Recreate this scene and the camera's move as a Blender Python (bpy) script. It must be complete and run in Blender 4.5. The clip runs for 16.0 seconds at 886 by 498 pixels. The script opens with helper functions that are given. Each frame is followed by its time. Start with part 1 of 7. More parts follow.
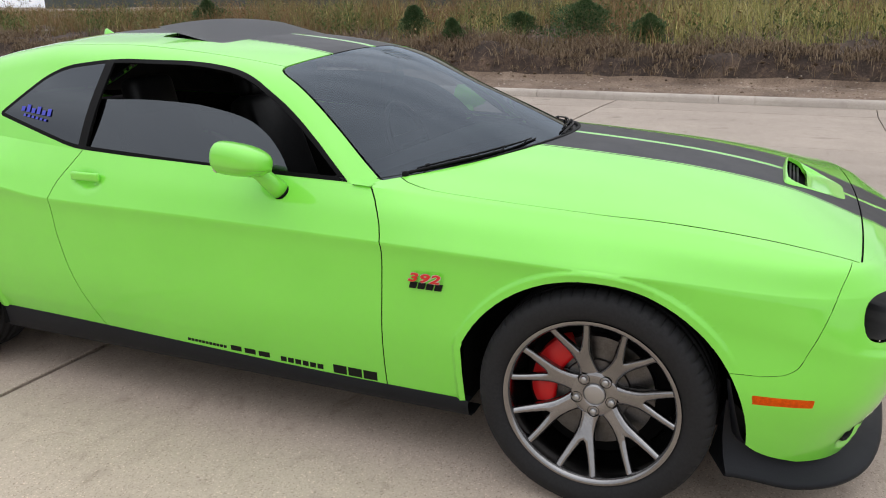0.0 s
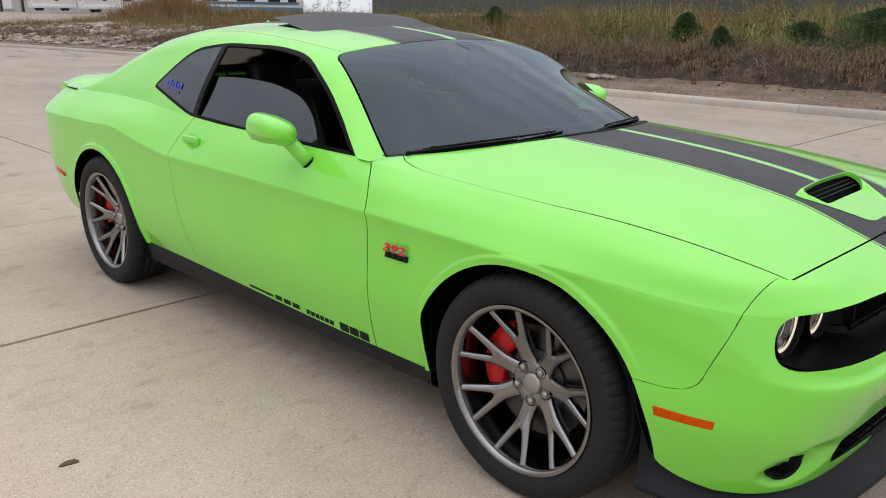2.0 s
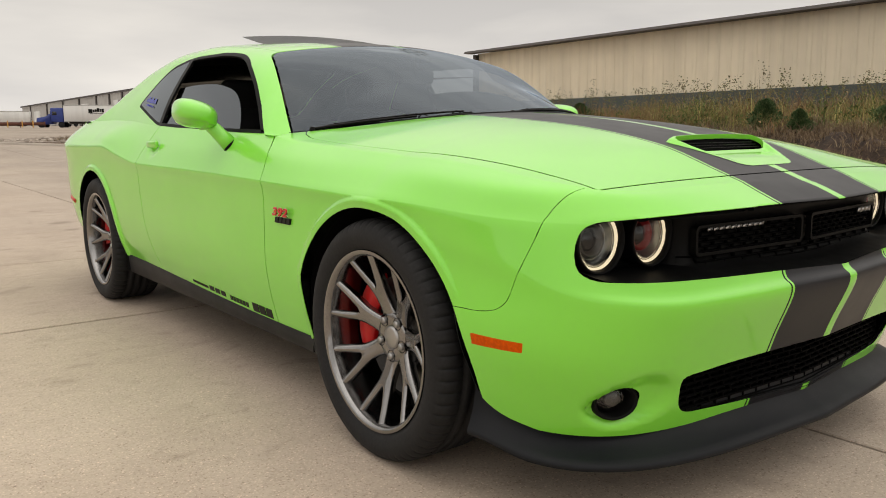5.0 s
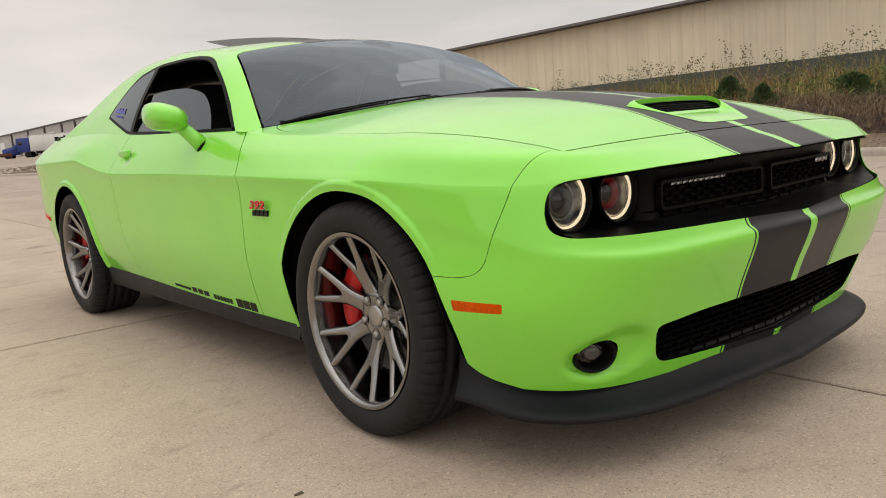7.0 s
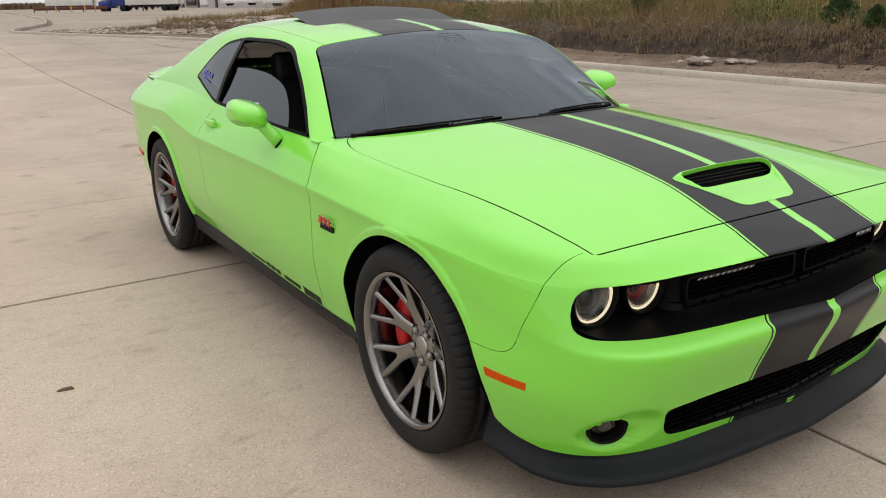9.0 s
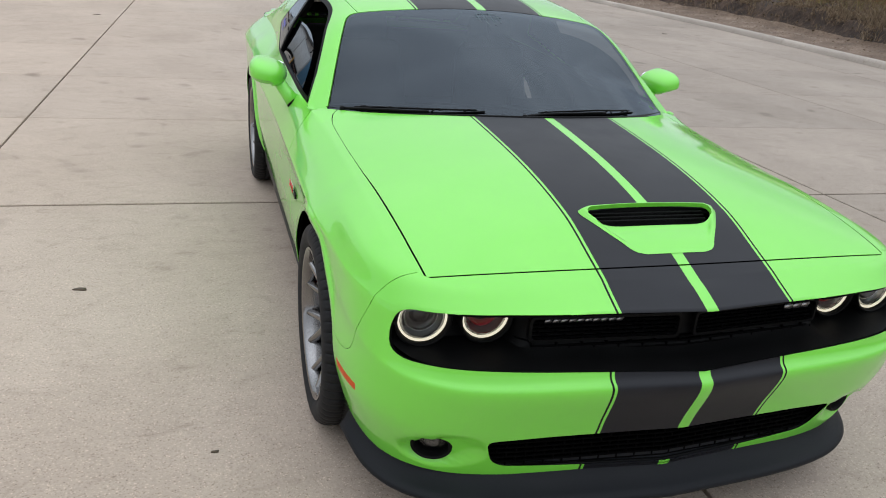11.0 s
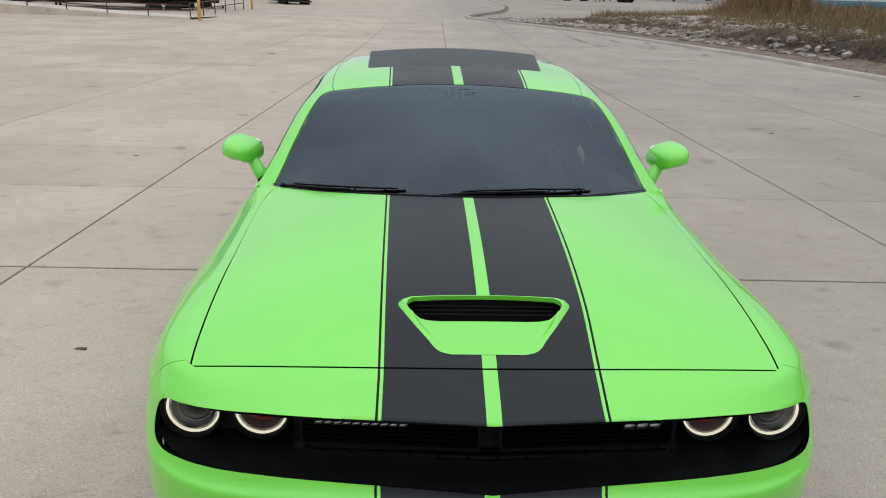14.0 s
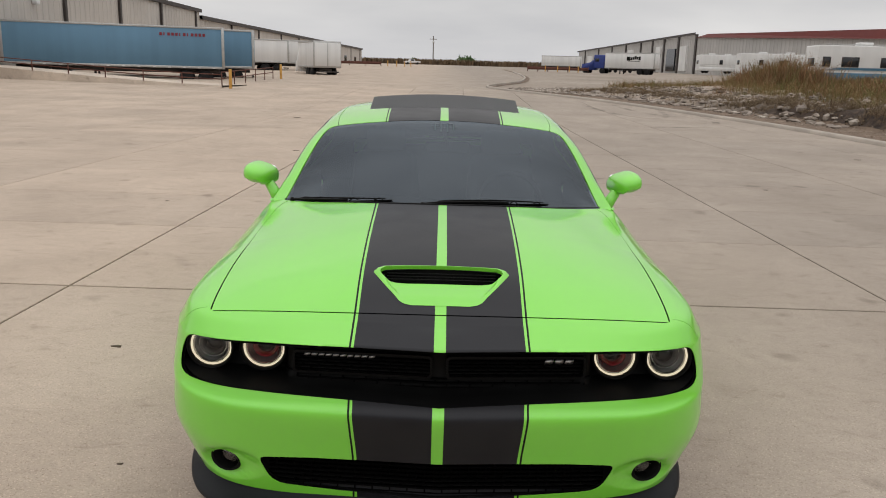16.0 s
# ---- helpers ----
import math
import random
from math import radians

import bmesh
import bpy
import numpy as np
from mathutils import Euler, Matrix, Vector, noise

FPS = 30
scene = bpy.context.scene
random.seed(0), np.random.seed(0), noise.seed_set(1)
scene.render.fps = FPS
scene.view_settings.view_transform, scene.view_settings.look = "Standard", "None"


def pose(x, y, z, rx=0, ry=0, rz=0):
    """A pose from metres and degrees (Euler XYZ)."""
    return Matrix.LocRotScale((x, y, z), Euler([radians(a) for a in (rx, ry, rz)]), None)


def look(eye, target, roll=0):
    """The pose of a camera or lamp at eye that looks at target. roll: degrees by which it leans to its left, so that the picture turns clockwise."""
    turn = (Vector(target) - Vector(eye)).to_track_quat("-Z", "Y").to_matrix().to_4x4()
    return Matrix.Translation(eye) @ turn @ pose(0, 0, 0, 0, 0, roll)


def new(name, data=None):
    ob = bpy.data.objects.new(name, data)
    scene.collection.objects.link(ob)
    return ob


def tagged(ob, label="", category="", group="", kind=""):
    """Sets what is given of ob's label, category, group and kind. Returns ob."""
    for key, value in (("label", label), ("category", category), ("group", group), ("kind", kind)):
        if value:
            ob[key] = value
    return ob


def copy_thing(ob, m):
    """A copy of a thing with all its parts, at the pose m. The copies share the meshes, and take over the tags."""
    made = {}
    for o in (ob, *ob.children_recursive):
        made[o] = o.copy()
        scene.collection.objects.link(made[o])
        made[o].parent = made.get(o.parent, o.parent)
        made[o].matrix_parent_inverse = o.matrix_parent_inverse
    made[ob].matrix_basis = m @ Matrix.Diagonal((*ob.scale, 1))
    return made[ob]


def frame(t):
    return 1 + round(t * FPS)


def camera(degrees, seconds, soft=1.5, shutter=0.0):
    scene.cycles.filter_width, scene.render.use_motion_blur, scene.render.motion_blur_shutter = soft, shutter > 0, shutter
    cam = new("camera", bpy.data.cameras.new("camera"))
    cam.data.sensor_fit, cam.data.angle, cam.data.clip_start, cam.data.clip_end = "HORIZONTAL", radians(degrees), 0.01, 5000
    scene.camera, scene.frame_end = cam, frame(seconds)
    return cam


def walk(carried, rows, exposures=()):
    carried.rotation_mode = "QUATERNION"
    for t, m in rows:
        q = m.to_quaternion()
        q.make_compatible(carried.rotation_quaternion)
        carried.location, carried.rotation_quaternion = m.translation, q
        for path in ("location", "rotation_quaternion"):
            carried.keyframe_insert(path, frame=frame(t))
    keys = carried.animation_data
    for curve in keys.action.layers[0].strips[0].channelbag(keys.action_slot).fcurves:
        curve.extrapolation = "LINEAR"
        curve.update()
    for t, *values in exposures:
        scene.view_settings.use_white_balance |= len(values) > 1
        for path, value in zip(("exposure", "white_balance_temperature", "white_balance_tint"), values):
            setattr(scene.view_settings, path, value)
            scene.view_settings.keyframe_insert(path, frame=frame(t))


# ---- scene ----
from mathutils import kdtree

cam = camera(58.90, 16.0, 1.0)
PATH = [
    (0.0, -3.072, -0.439, 1.504, -66.93, -17.03, 0.63),
    (0.5, -2.991, -0.703, 1.482, -59.81, -16.56, 0.38),
    (1.0, -2.900, -0.960, 1.478, -54.98, -16.73, 0.10),
    (1.5, -2.773, -1.162, 1.462, -50.07, -16.89, 0.29),
    (2.0, -2.648, -1.360, 1.440, -45.29, -16.34, -0.15),
    (2.5, -2.518, -1.555, 1.415, -41.34, -15.90, -0.43),
    (3.0, -2.335, -1.663, 1.356, -39.64, -15.48, -0.45),
    (3.5, -2.157, -1.705, 1.263, -38.15, -14.03, -0.18),
    (4.0, -2.091, -1.783, 1.122, -36.87, -11.41, 0.37),
    (4.5, -2.104, -1.854, 1.015, -37.07, -9.39, 0.73),
    (5.0, -2.147, -1.901, 0.968, -37.70, -8.60, 0.57),
    (7.5, -2.186, -1.960, 0.897, -39.19, -8.91, 5.94),
    (8.0, -2.160, -1.923, 1.011, -37.36, -11.16, 6.08),
    (8.5, -2.168, -1.991, 1.277, -35.64, -15.10, 3.61),
    (8.7, -2.173, -2.034, 1.362, -34.96, -15.95, 2.57),
    (10.8, -1.413, -2.485, 1.639, -18.05, -21.96, -3.88),
    (11.0, -1.312, -2.489, 1.658, -16.56, -21.64, -4.31),
    (11.5, -1.087, -2.511, 1.699, -12.81, -20.81, -4.73),
    (12.0, -0.857, -2.577, 1.727, -10.30, -20.32, -3.48),
    (12.5, -0.654, -2.597, 1.735, -8.22, -19.28, -2.25),
    (13.0, -0.483, -2.550, 1.725, -5.29, -18.32, -2.21),
    (13.5, -0.335, -2.511, 1.728, -3.17, -17.90, -1.63),
    (14.0, -0.191, -2.506, 1.726, -1.68, -17.63, -1.32),
    (14.5, -0.056, -2.545, 1.711, -0.74, -16.70, -1.27),
    (15.0, -0.044, -2.683, 1.681, -0.91, -15.63, -0.79),
    (15.5, -0.063, -2.898, 1.651, -0.91, -14.08, -0.66),
    (16.0, -0.011, -3.158, 1.616, 0.06, -12.76, -1.58),
]
walk(cam, [(t, pose(x, y, z, 90 + p, r, w)) for t, x, y, z, w, p, r in PATH],
     [(0.0, -0.21, 6600, 12), (2.5, -0.36, 6650, 12), (3.6, -0.40, 7000, 11), (5.0, -0.38, 7700, 11), (8.0, -0.37, 7650, 12), (8.7, -0.37, 7300, 11),
      (10.8, -0.39, 6350, 9), (12.5, -0.48, 6150, 7), (14.0, -0.53, 6250, 6), (15.0, -0.58, 6650, 7), (16.0, -0.64, 7050, 11)])
# ---- sky and light: an even overcast with a faint, very wide sun ----
world = bpy.data.worlds.new("overcast_sky")
scene.world = world
world.use_nodes = True
wt = world.node_tree
background = wt.nodes["Background"]
sky = wt.nodes.new("ShaderNodeTexSky")
sky.sky_type, sky.sun_disc = "NISHITA", False
sky.sun_elevation, sky.sun_rotation = radians(78), radians(246)
sky.air_density, sky.dust_density, sky.ozone_density = 1.0, 4.0, 1.0
# a grey cloud deck laid over the clear sky
where = wt.nodes.new("ShaderNodeTexCoord")
stretch = wt.nodes.new("ShaderNodeMapping")
stretch.inputs["Scale"].default_value = (1.0, 1.0, 4.5)
cloud = wt.nodes.new("ShaderNodeTexNoise")
cloud.inputs["Scale"].default_value, cloud.inputs["Detail"].default_value = 2.2, 5.0
cloud.inputs["Roughness"].default_value = 0.5
deck = wt.nodes.new("ShaderNodeValToRGB")
deck.color_ramp.elements[0].position, deck.color_ramp.elements[0].color = 0.35, (7.6, 7.7, 7.9, 1)
deck.color_ramp.elements[1].position, deck.color_ramp.elements[1].color = 0.68, (10.3, 10.3, 10.2, 1)
cover = wt.nodes.new("ShaderNodeMix")
cover.data_type = "RGBA"
cover.inputs["Factor"].default_value = 0.93
wt.links.new(where.outputs["Generated"], stretch.inputs["Vector"])
wt.links.new(stretch.outputs["Vector"], cloud.inputs["Vector"])
wt.links.new(cloud.outputs["Fac"], deck.inputs["Fac"])
wt.links.new(sky.outputs["Color"], cover.inputs["A"])
# an overcast sky is brighter overhead than at the horizon
axes = wt.nodes.new("ShaderNodeSeparateXYZ")
height = wt.nodes.new("ShaderNodeValToRGB")
steps = height.color_ramp.elements
for at, glow in ((0.10, 1.30), (0.22, 1.05), (0.45, 1.32)):
    steps.new(at).color = (glow, glow, glow, 1)
steps[0].color, steps[4].color = (1.50, 1.50, 1.50, 1), (2.9, 2.9, 2.9, 1)
lift = wt.nodes.new("ShaderNodeVectorMath")
lift.operation = "MULTIPLY"
cool = wt.nodes.new("ShaderNodeVectorMath")
cool.operation = "MULTIPLY"
cool.inputs[1].default_value = (0.96, 1.0, 1.07)
wt.links.new(where.outputs["Generated"], axes.inputs["Vector"])
wt.links.new(axes.outputs["Z"], height.inputs["Fac"])
wt.links.new(deck.outputs["Color"], lift.inputs[0])
wt.links.new(height.outputs["Color"], lift.inputs[1])
wt.links.new(lift.outputs["Vector"], cool.inputs[0])
wt.links.new(cool.outputs["Vector"], cover.inputs["B"])
wt.links.new(cover.outputs["Result"], background.inputs["Color"])
background.inputs["Strength"].default_value = 0.087

sun = new("sun", bpy.data.lights.new("sun", "SUN"))
sun.data.energy, sun.data.angle, sun.data.color = 0.6, radians(168), (1.0, 0.97, 0.92)
sun.matrix_basis = look((-1.6, -0.7, 8.0), (0, 0, 0))
# ---- helpers of this scene ----
def smooth_curve(*keys):
    """A monotone cubic through (x, value) keys."""
    xs, ys = [k[0] for k in keys], [k[1] for k in keys]
    n = len(xs)
    h = [xs[i + 1] - xs[i] for i in range(n - 1)]
    d = [(ys[i + 1] - ys[i]) / h[i] for i in range(n - 1)]
    m = [d[0]] + [0.0 if d[i - 1] * d[i] <= 0 else
                  3 * (h[i - 1] + h[i]) / ((2 * h[i] + h[i - 1]) / d[i - 1] + (h[i] + 2 * h[i - 1]) / d[i])
                  for i in range(1, n - 1)] + [d[-1]]

    def f(x):
        if x <= xs[0]:
            return ys[0]
        if x >= xs[-1]:
            return ys[-1]
        i = 0
        while x > xs[i + 1]:
            i += 1
        t = (x - xs[i]) / h[i]
        return ((2 * t ** 3 - 3 * t * t + 1) * ys[i] + (t ** 3 - 2 * t * t + t) * h[i] * m[i]
                + (3 * t * t - 2 * t ** 3) * ys[i + 1] + (t ** 3 - t * t) * h[i] * m[i + 1])
    return f


def step01(t):
    t = min(1.0, max(0.0, t))
    return t * t * (3 - 2 * t)


def part(name, bm, material, parent=None, label="", flat=False, **tags):
    """Links a bmesh as one mesh object, under a thing or a part."""
    me = bpy.data.meshes.new(name)
    bm.normal_update()
    bm.to_mesh(me)
    bm.free()
    for m in material if isinstance(material, (list, tuple)) else [material]:
        me.materials.append(m)
    if not flat:
        me.shade_smooth()
    ob = new(name, me)
    if parent is not None:
        ob.parent = parent
    if label or tags:
        tagged(ob, label, **tags)
    return ob


def sharp(ob, angle=35):
    """Smooth faces, but keep edges sharper than the angle."""
    me = ob.data
    bm = bmesh.new()
    bm.from_mesh(me)
    lim = radians(angle)
    for e in bm.edges:
        e.smooth = len(e.link_faces) == 2 and e.calc_face_angle(0) < lim
    bm.to_mesh(me)
    bm.free()
    return ob


def thing(name, label, category, at=None, group="", kind=""):
    ob = new(name)
    ob.empty_display_size = 0.2
    if at is not None:
        ob.matrix_basis = at
    return tagged(ob, label, category, group, kind)


def box(lo, hi, bevel=0.0, seg=1, bm=None):
    """A box between two corners, with its edges rounded."""
    bm = bm or bmesh.new()
    r = bmesh.ops.create_cube(bm, size=1)
    for v in r["verts"]:
        v.co = Vector([lo[i] + (v.co[i] + 0.5) * (hi[i] - lo[i]) for i in range(3)])
    if bevel > 0:
        es = list({e for v in r["verts"] for e in v.link_edges})
        bmesh.ops.bevel(bm, geom=es, offset=bevel, segments=seg, affect="EDGES", profile=0.5)
    return bm


def grid(rows, closed_u=False, closed_v=False, bm=None):
    """A sheet through rows of points."""
    bm = bm or bmesh.new()
    vs = [[bm.verts.new(p) for p in r] for r in rows]
    nu, nv = len(rows), len(rows[0])
    for i in range(nu if closed_u else nu - 1):
        for j in range(nv if closed_v else nv - 1):
            a, b = vs[i][j], vs[i][(j + 1) % nv]
            c, d = vs[(i + 1) % nu][(j + 1) % nv], vs[(i + 1) % nu][j]
            if len({a, b, c, d}) == 4:
                bm.faces.new((a, b, c, d))
    return bm


def lathe(profile, n=48, axis="x", bm=None, arc=(0.0, 2 * math.pi)):
    """Turns a profile of (along the axis, radius) about the axis."""
    whole = abs(arc[1] - arc[0] - 2 * math.pi) < 1e-6
    rows = []
    for k in range(n if whole else n + 1):
        a = arc[0] + (arc[1] - arc[0]) * k / n
        c, s = math.cos(a), math.sin(a)
        rows.append([(h, r * c, r * s) if axis == "x" else (r * s, h, r * c) if axis == "y" else (r * c, r * s, h) for h, r in profile])
    return grid(rows, closed_u=whole, bm=bm)


def tube(points, radius, n=8, bm=None, ends=True):
    """A round bar along points; radius may be a list."""
    bm = bm or bmesh.new()
    pts = [Vector(p) for p in points]
    rad = radius if isinstance(radius, (list, tuple)) else [radius] * len(pts)
    rows, up = [], None
    for i, p in enumerate(pts):
        d = (pts[min(i + 1, len(pts) - 1)] - pts[max(i - 1, 0)]).normalized()
        if up is None:
            up = d.orthogonal()
        u = (up - d * up.dot(d)).normalized()
        up, w = u, d.cross(u)
        rows.append([p + rad[i] * (math.cos(2 * math.pi * k / n) * u + math.sin(2 * math.pi * k / n) * w) for k in range(n)])
    vs = [[bm.verts.new(q) for q in r] for r in rows]
    for a, b in zip(vs, vs[1:]):
        for k in range(n):
            bm.faces.new((a[k], a[(k + 1) % n], b[(k + 1) % n], b[k]))
    if ends:
        bm.faces.new(vs[0][::-1])
        bm.faces.new(vs[-1])
    return bm


def prism(outline, axis, lo, hi, bevel=0.0, bm=None):
    """An outline in the two other axes, drawn out along one axis from lo to hi."""
    bm = bm or bmesh.new()
    k = "xyz".index(axis)

    def at(p, h):
        q = list(p)
        q.insert(k, h)
        return q
    a = [bm.verts.new(at(p, lo)) for p in outline]
    b = [bm.verts.new(at(p, hi)) for p in outline]
    n = len(a)
    fs = [bm.faces.new(a[::-1]), bm.faces.new(b)]
    for i in range(n):
        fs.append(bm.faces.new((a[i], a[(i + 1) % n], b[(i + 1) % n], b[i])))
    bmesh.ops.recalc_face_normals(bm, faces=fs)
    if bevel > 0:
        es = [e for e in fs[1].edges] + [e for e in fs[0].edges]
        bmesh.ops.bevel(bm, geom=es, offset=bevel, segments=2, affect="EDGES", profile=0.5)
    return bm


def round_poly(pts, r, n=5):
    """A closed outline with its corners rounded; r may be a list."""
    out = []
    m = len(pts)
    for i, p in enumerate(pts):
        p, a, b = Vector(p), Vector(pts[i - 1]), Vector(pts[(i + 1) % m])
        ri = r[i] if isinstance(r, (list, tuple)) else r
        da, db = (a - p), (b - p)
        ra = min(ri, da.length * 0.49)
        rb = min(ri, db.length * 0.49)
        s, e = p + da.normalized() * ra, p + db.normalized() * rb
        for k in range(n + 1):
            t = k / n
            out.append(tuple((1 - t) ** 2 * s + 2 * t * (1 - t) * p + t * t * e))
    return [q for k, q in enumerate(out) if math.dist(q, out[k - 1]) > 1e-5]


def offset_line(pts, d, closed=False):
    pts = [Vector(p) for k, p in enumerate(pts) if k == 0 or math.dist(p, pts[k - 1]) > 1e-6]
    n, out = len(pts), []
    for i, p in enumerate(pts):
        a = pts[i - 1] if (i > 0 or closed) else None
        b = pts[(i + 1) % n] if (i < n - 1 or closed) else None
        d1 = (p - a).normalized() if a is not None and (p - a).length > 1e-9 else None
        d2 = (b - p).normalized() if b is not None and (b - p).length > 1e-9 else None
        d1, d2 = d1 or d2, d2 or d1
        n1, n2 = Vector((-d1.y, d1.x)), Vector((-d2.y, d2.x))
        m = n1 + n2
        m = m / max(0.4, m.length_squared) * 2 if m.length_squared > 0.2 else n1
        out.append(tuple(p + m * d))
    return out


def inside(poly, x, y):
    c, n = False, len(poly)
    j = n - 1
    for i in range(n):
        xi, yi = poly[i]
        xj, yj = poly[j]
        if (yi > y) != (yj > y) and x < (xj - xi) * (y - yi) / (yj - yi) + xi:
            c = not c
        j = i
    return c


def near(line, x, y):
    best = 1e9
    for (ax, ay), (bx, by) in zip(line, line[1:]):
        dx, dy = bx - ax, by - ay
        t = max(0.0, min(1.0, ((x - ax) * dx + (y - ay) * dy) / (dx * dx + dy * dy + 1e-12)))
        best = min(best, math.hypot(x - ax - t * dx, y - ay - t * dy))
    return best


def cut(bm, pts, ax, keep):
    """Cuts a sheet along a line of 2D points, straight through along the third axis."""
    i, j = ax
    xs, ys = [p[0] for p in pts], [p[1] for p in pts]
    lox, hix, loy, hiy = min(xs) - 0.06, max(xs) + 0.06, min(ys) - 0.06, max(ys) + 0.06
    pool = []
    for f in bm.faces:
        c = f.calc_center_median()
        if lox < c[i] < hix and loy < c[j] < hiy and keep(c, f.normal):
            pool.append(f)
    pool = set(pool)
    for p, q in zip(pts, pts[1:]):
        d = (q[0] - p[0], q[1] - p[1])
        if abs(d[0]) + abs(d[1]) < 1e-7:
            continue
        no = [0.0, 0.0, 0.0]
        no[i], no[j] = -d[1], d[0]
        co = [0.0, 0.0, 0.0]
        co[i], co[j] = p
        a, b, c, e = min(p[0], q[0]) - 1e-4, max(p[0], q[0]) + 1e-4, min(p[1], q[1]) - 1e-4, max(p[1], q[1]) + 1e-4
        pick = []
        for f in pool:
            fx = [v.co[i] for v in f.verts]
            if max(fx) < a or min(fx) > b:
                continue
            fy = [v.co[j] for v in f.verts]
            if max(fy) < c or min(fy) > e:
                continue
            pick.append(f)
        if not pick:
            continue
        pool.difference_update(pick)
        geom = list({g for f in pick for g in (*f.verts, *f.edges, f)})
        r = bmesh.ops.bisect_plane(bm, geom=geom, dist=1e-5, plane_co=co, plane_no=no)
        pool.update(g for g in r["geom"] if isinstance(g, bmesh.types.BMFace))
        pool.update(f for f in pick if f.is_valid)


def split_panels(bm, sort, make, flange=0.002, bent=lambda v: v.normal):
    """Sorts the faces of a sheet into panels (sort gives a key or None) and makes each a mesh with its edges turned in.
    All keep the normals of the whole sheet."""
    bm.normal_update()
    groups = {}
    for f in bm.faces:
        k = sort(f.calc_center_median(), f.normal)
        if k is not None:
            groups.setdefault(k, []).append(f)
    for key, faces in groups.items():
        index, cos, nos, polys, loops = {}, [], [], [], []
        count = {}
        for f in faces:
            for e in f.edges:
                count[e] = count.get(e, 0) + 1
            poly = []
            for v in f.verts:
                if v not in index:
                    index[v] = len(cos)
                    cos.append(v.co.copy())
                    nos.append(v.normal.copy())
                poly.append(index[v])
                loops.append(bent(v).copy())
            polys.append(poly)
        deep = {}
        if flange > 0:
            for f in faces:
                vs = list(f.verts)
                for a, b in zip(vs, vs[1:] + vs[:1]):
                    e = bm.edges.get((a, b))
                    if e is None or count.get(e) != 1:
                        continue
                    if abs(a.co.x) < 1e-5 and abs(b.co.x) < 1e-5:
                        continue
                    for v in (a, b):
                        if v not in deep:
                            deep[v] = len(cos)
                            cos.append(v.co - v.normal * flange)
                    quad = [index[b], index[a], deep[a], deep[b]]
                    no = (cos[quad[1]] - cos[quad[0]]).cross(cos[quad[2]] - cos[quad[0]])
                    no = no.normalized() if no.length > 0 else a.normal
                    polys.append(quad)
                    loops.extend([no] * 4)
        me = bpy.data.meshes.new("panel")
        me.from_pydata([tuple(c) for c in cos], [], polys)
        me.update()
        me.shade_smooth()
        me.normals_split_custom_set([tuple(n) for n in loops])
        make(key, me)
# ---- materials ----
def material(name, colour, rough=0.5, metal=0.0, spec=0.5, coat=0.0, coat_rough=0.03):
    m = bpy.data.materials.new(name)
    m.use_nodes = True
    b = m.node_tree.nodes["Principled BSDF"]
    b.inputs["Base Color"].default_value = (*colour, 1)
    b.inputs["Roughness"].default_value, b.inputs["Metallic"].default_value = rough, metal
    b.inputs["Specular IOR Level"].default_value = spec
    b.inputs["Coat Weight"].default_value, b.inputs["Coat Roughness"].default_value = coat, coat_rough
    return m


def node(m, kind, **sets):
    n = m.node_tree.nodes.new(kind)
    for k, v in sets.items():
        n.inputs[k].default_value = v
    return n


def wire(m, a, b):
    m.node_tree.links.new(a, b)


def bsdf(m):
    return m.node_tree.nodes["Principled BSDF"]


def noise_tex(m, scale, detail=4.0, rough=0.55, coords="Object", distort=0.0):
    c = node(m, "ShaderNodeTexCoord")
    n = node(m, "ShaderNodeTexNoise", Scale=scale, Detail=detail, Roughness=rough, Distortion=distort)
    wire(m, c.outputs[coords], n.inputs["Vector"])
    return n


def ramp(m, fac, stops):
    r = node(m, "ShaderNodeValToRGB")
    e = r.color_ramp.elements
    while len(e) < len(stops):
        e.new(0.5)
    for k, (p, c) in zip(e, stops):
        k.position, k.color = p, (*c, 1)
    wire(m, fac, r.inputs["Fac"])
    return r


def mixed(m, fac, a, b, mode="MIX"):
    x = node(m, "ShaderNodeMix")
    x.data_type, x.blend_type = "RGBA", mode
    for s, v in (("Factor", fac), ("A", a), ("B", b)):
        sock = [i for i in x.inputs if i.name == s and i.enabled][0]
        if hasattr(v, "is_linked"):
            wire(m, v, sock)
        else:
            sock.default_value = v if not isinstance(v, tuple) else (*v, 1)
    return [o for o in x.outputs if o.enabled][0]


def bump(m, height, strength, distance):
    b = node(m, "ShaderNodeBump", Strength=strength, Distance=distance)
    wire(m, height, b.inputs["Height"])
    wire(m, b.outputs["Normal"], bsdf(m).inputs["Normal"])
    return b


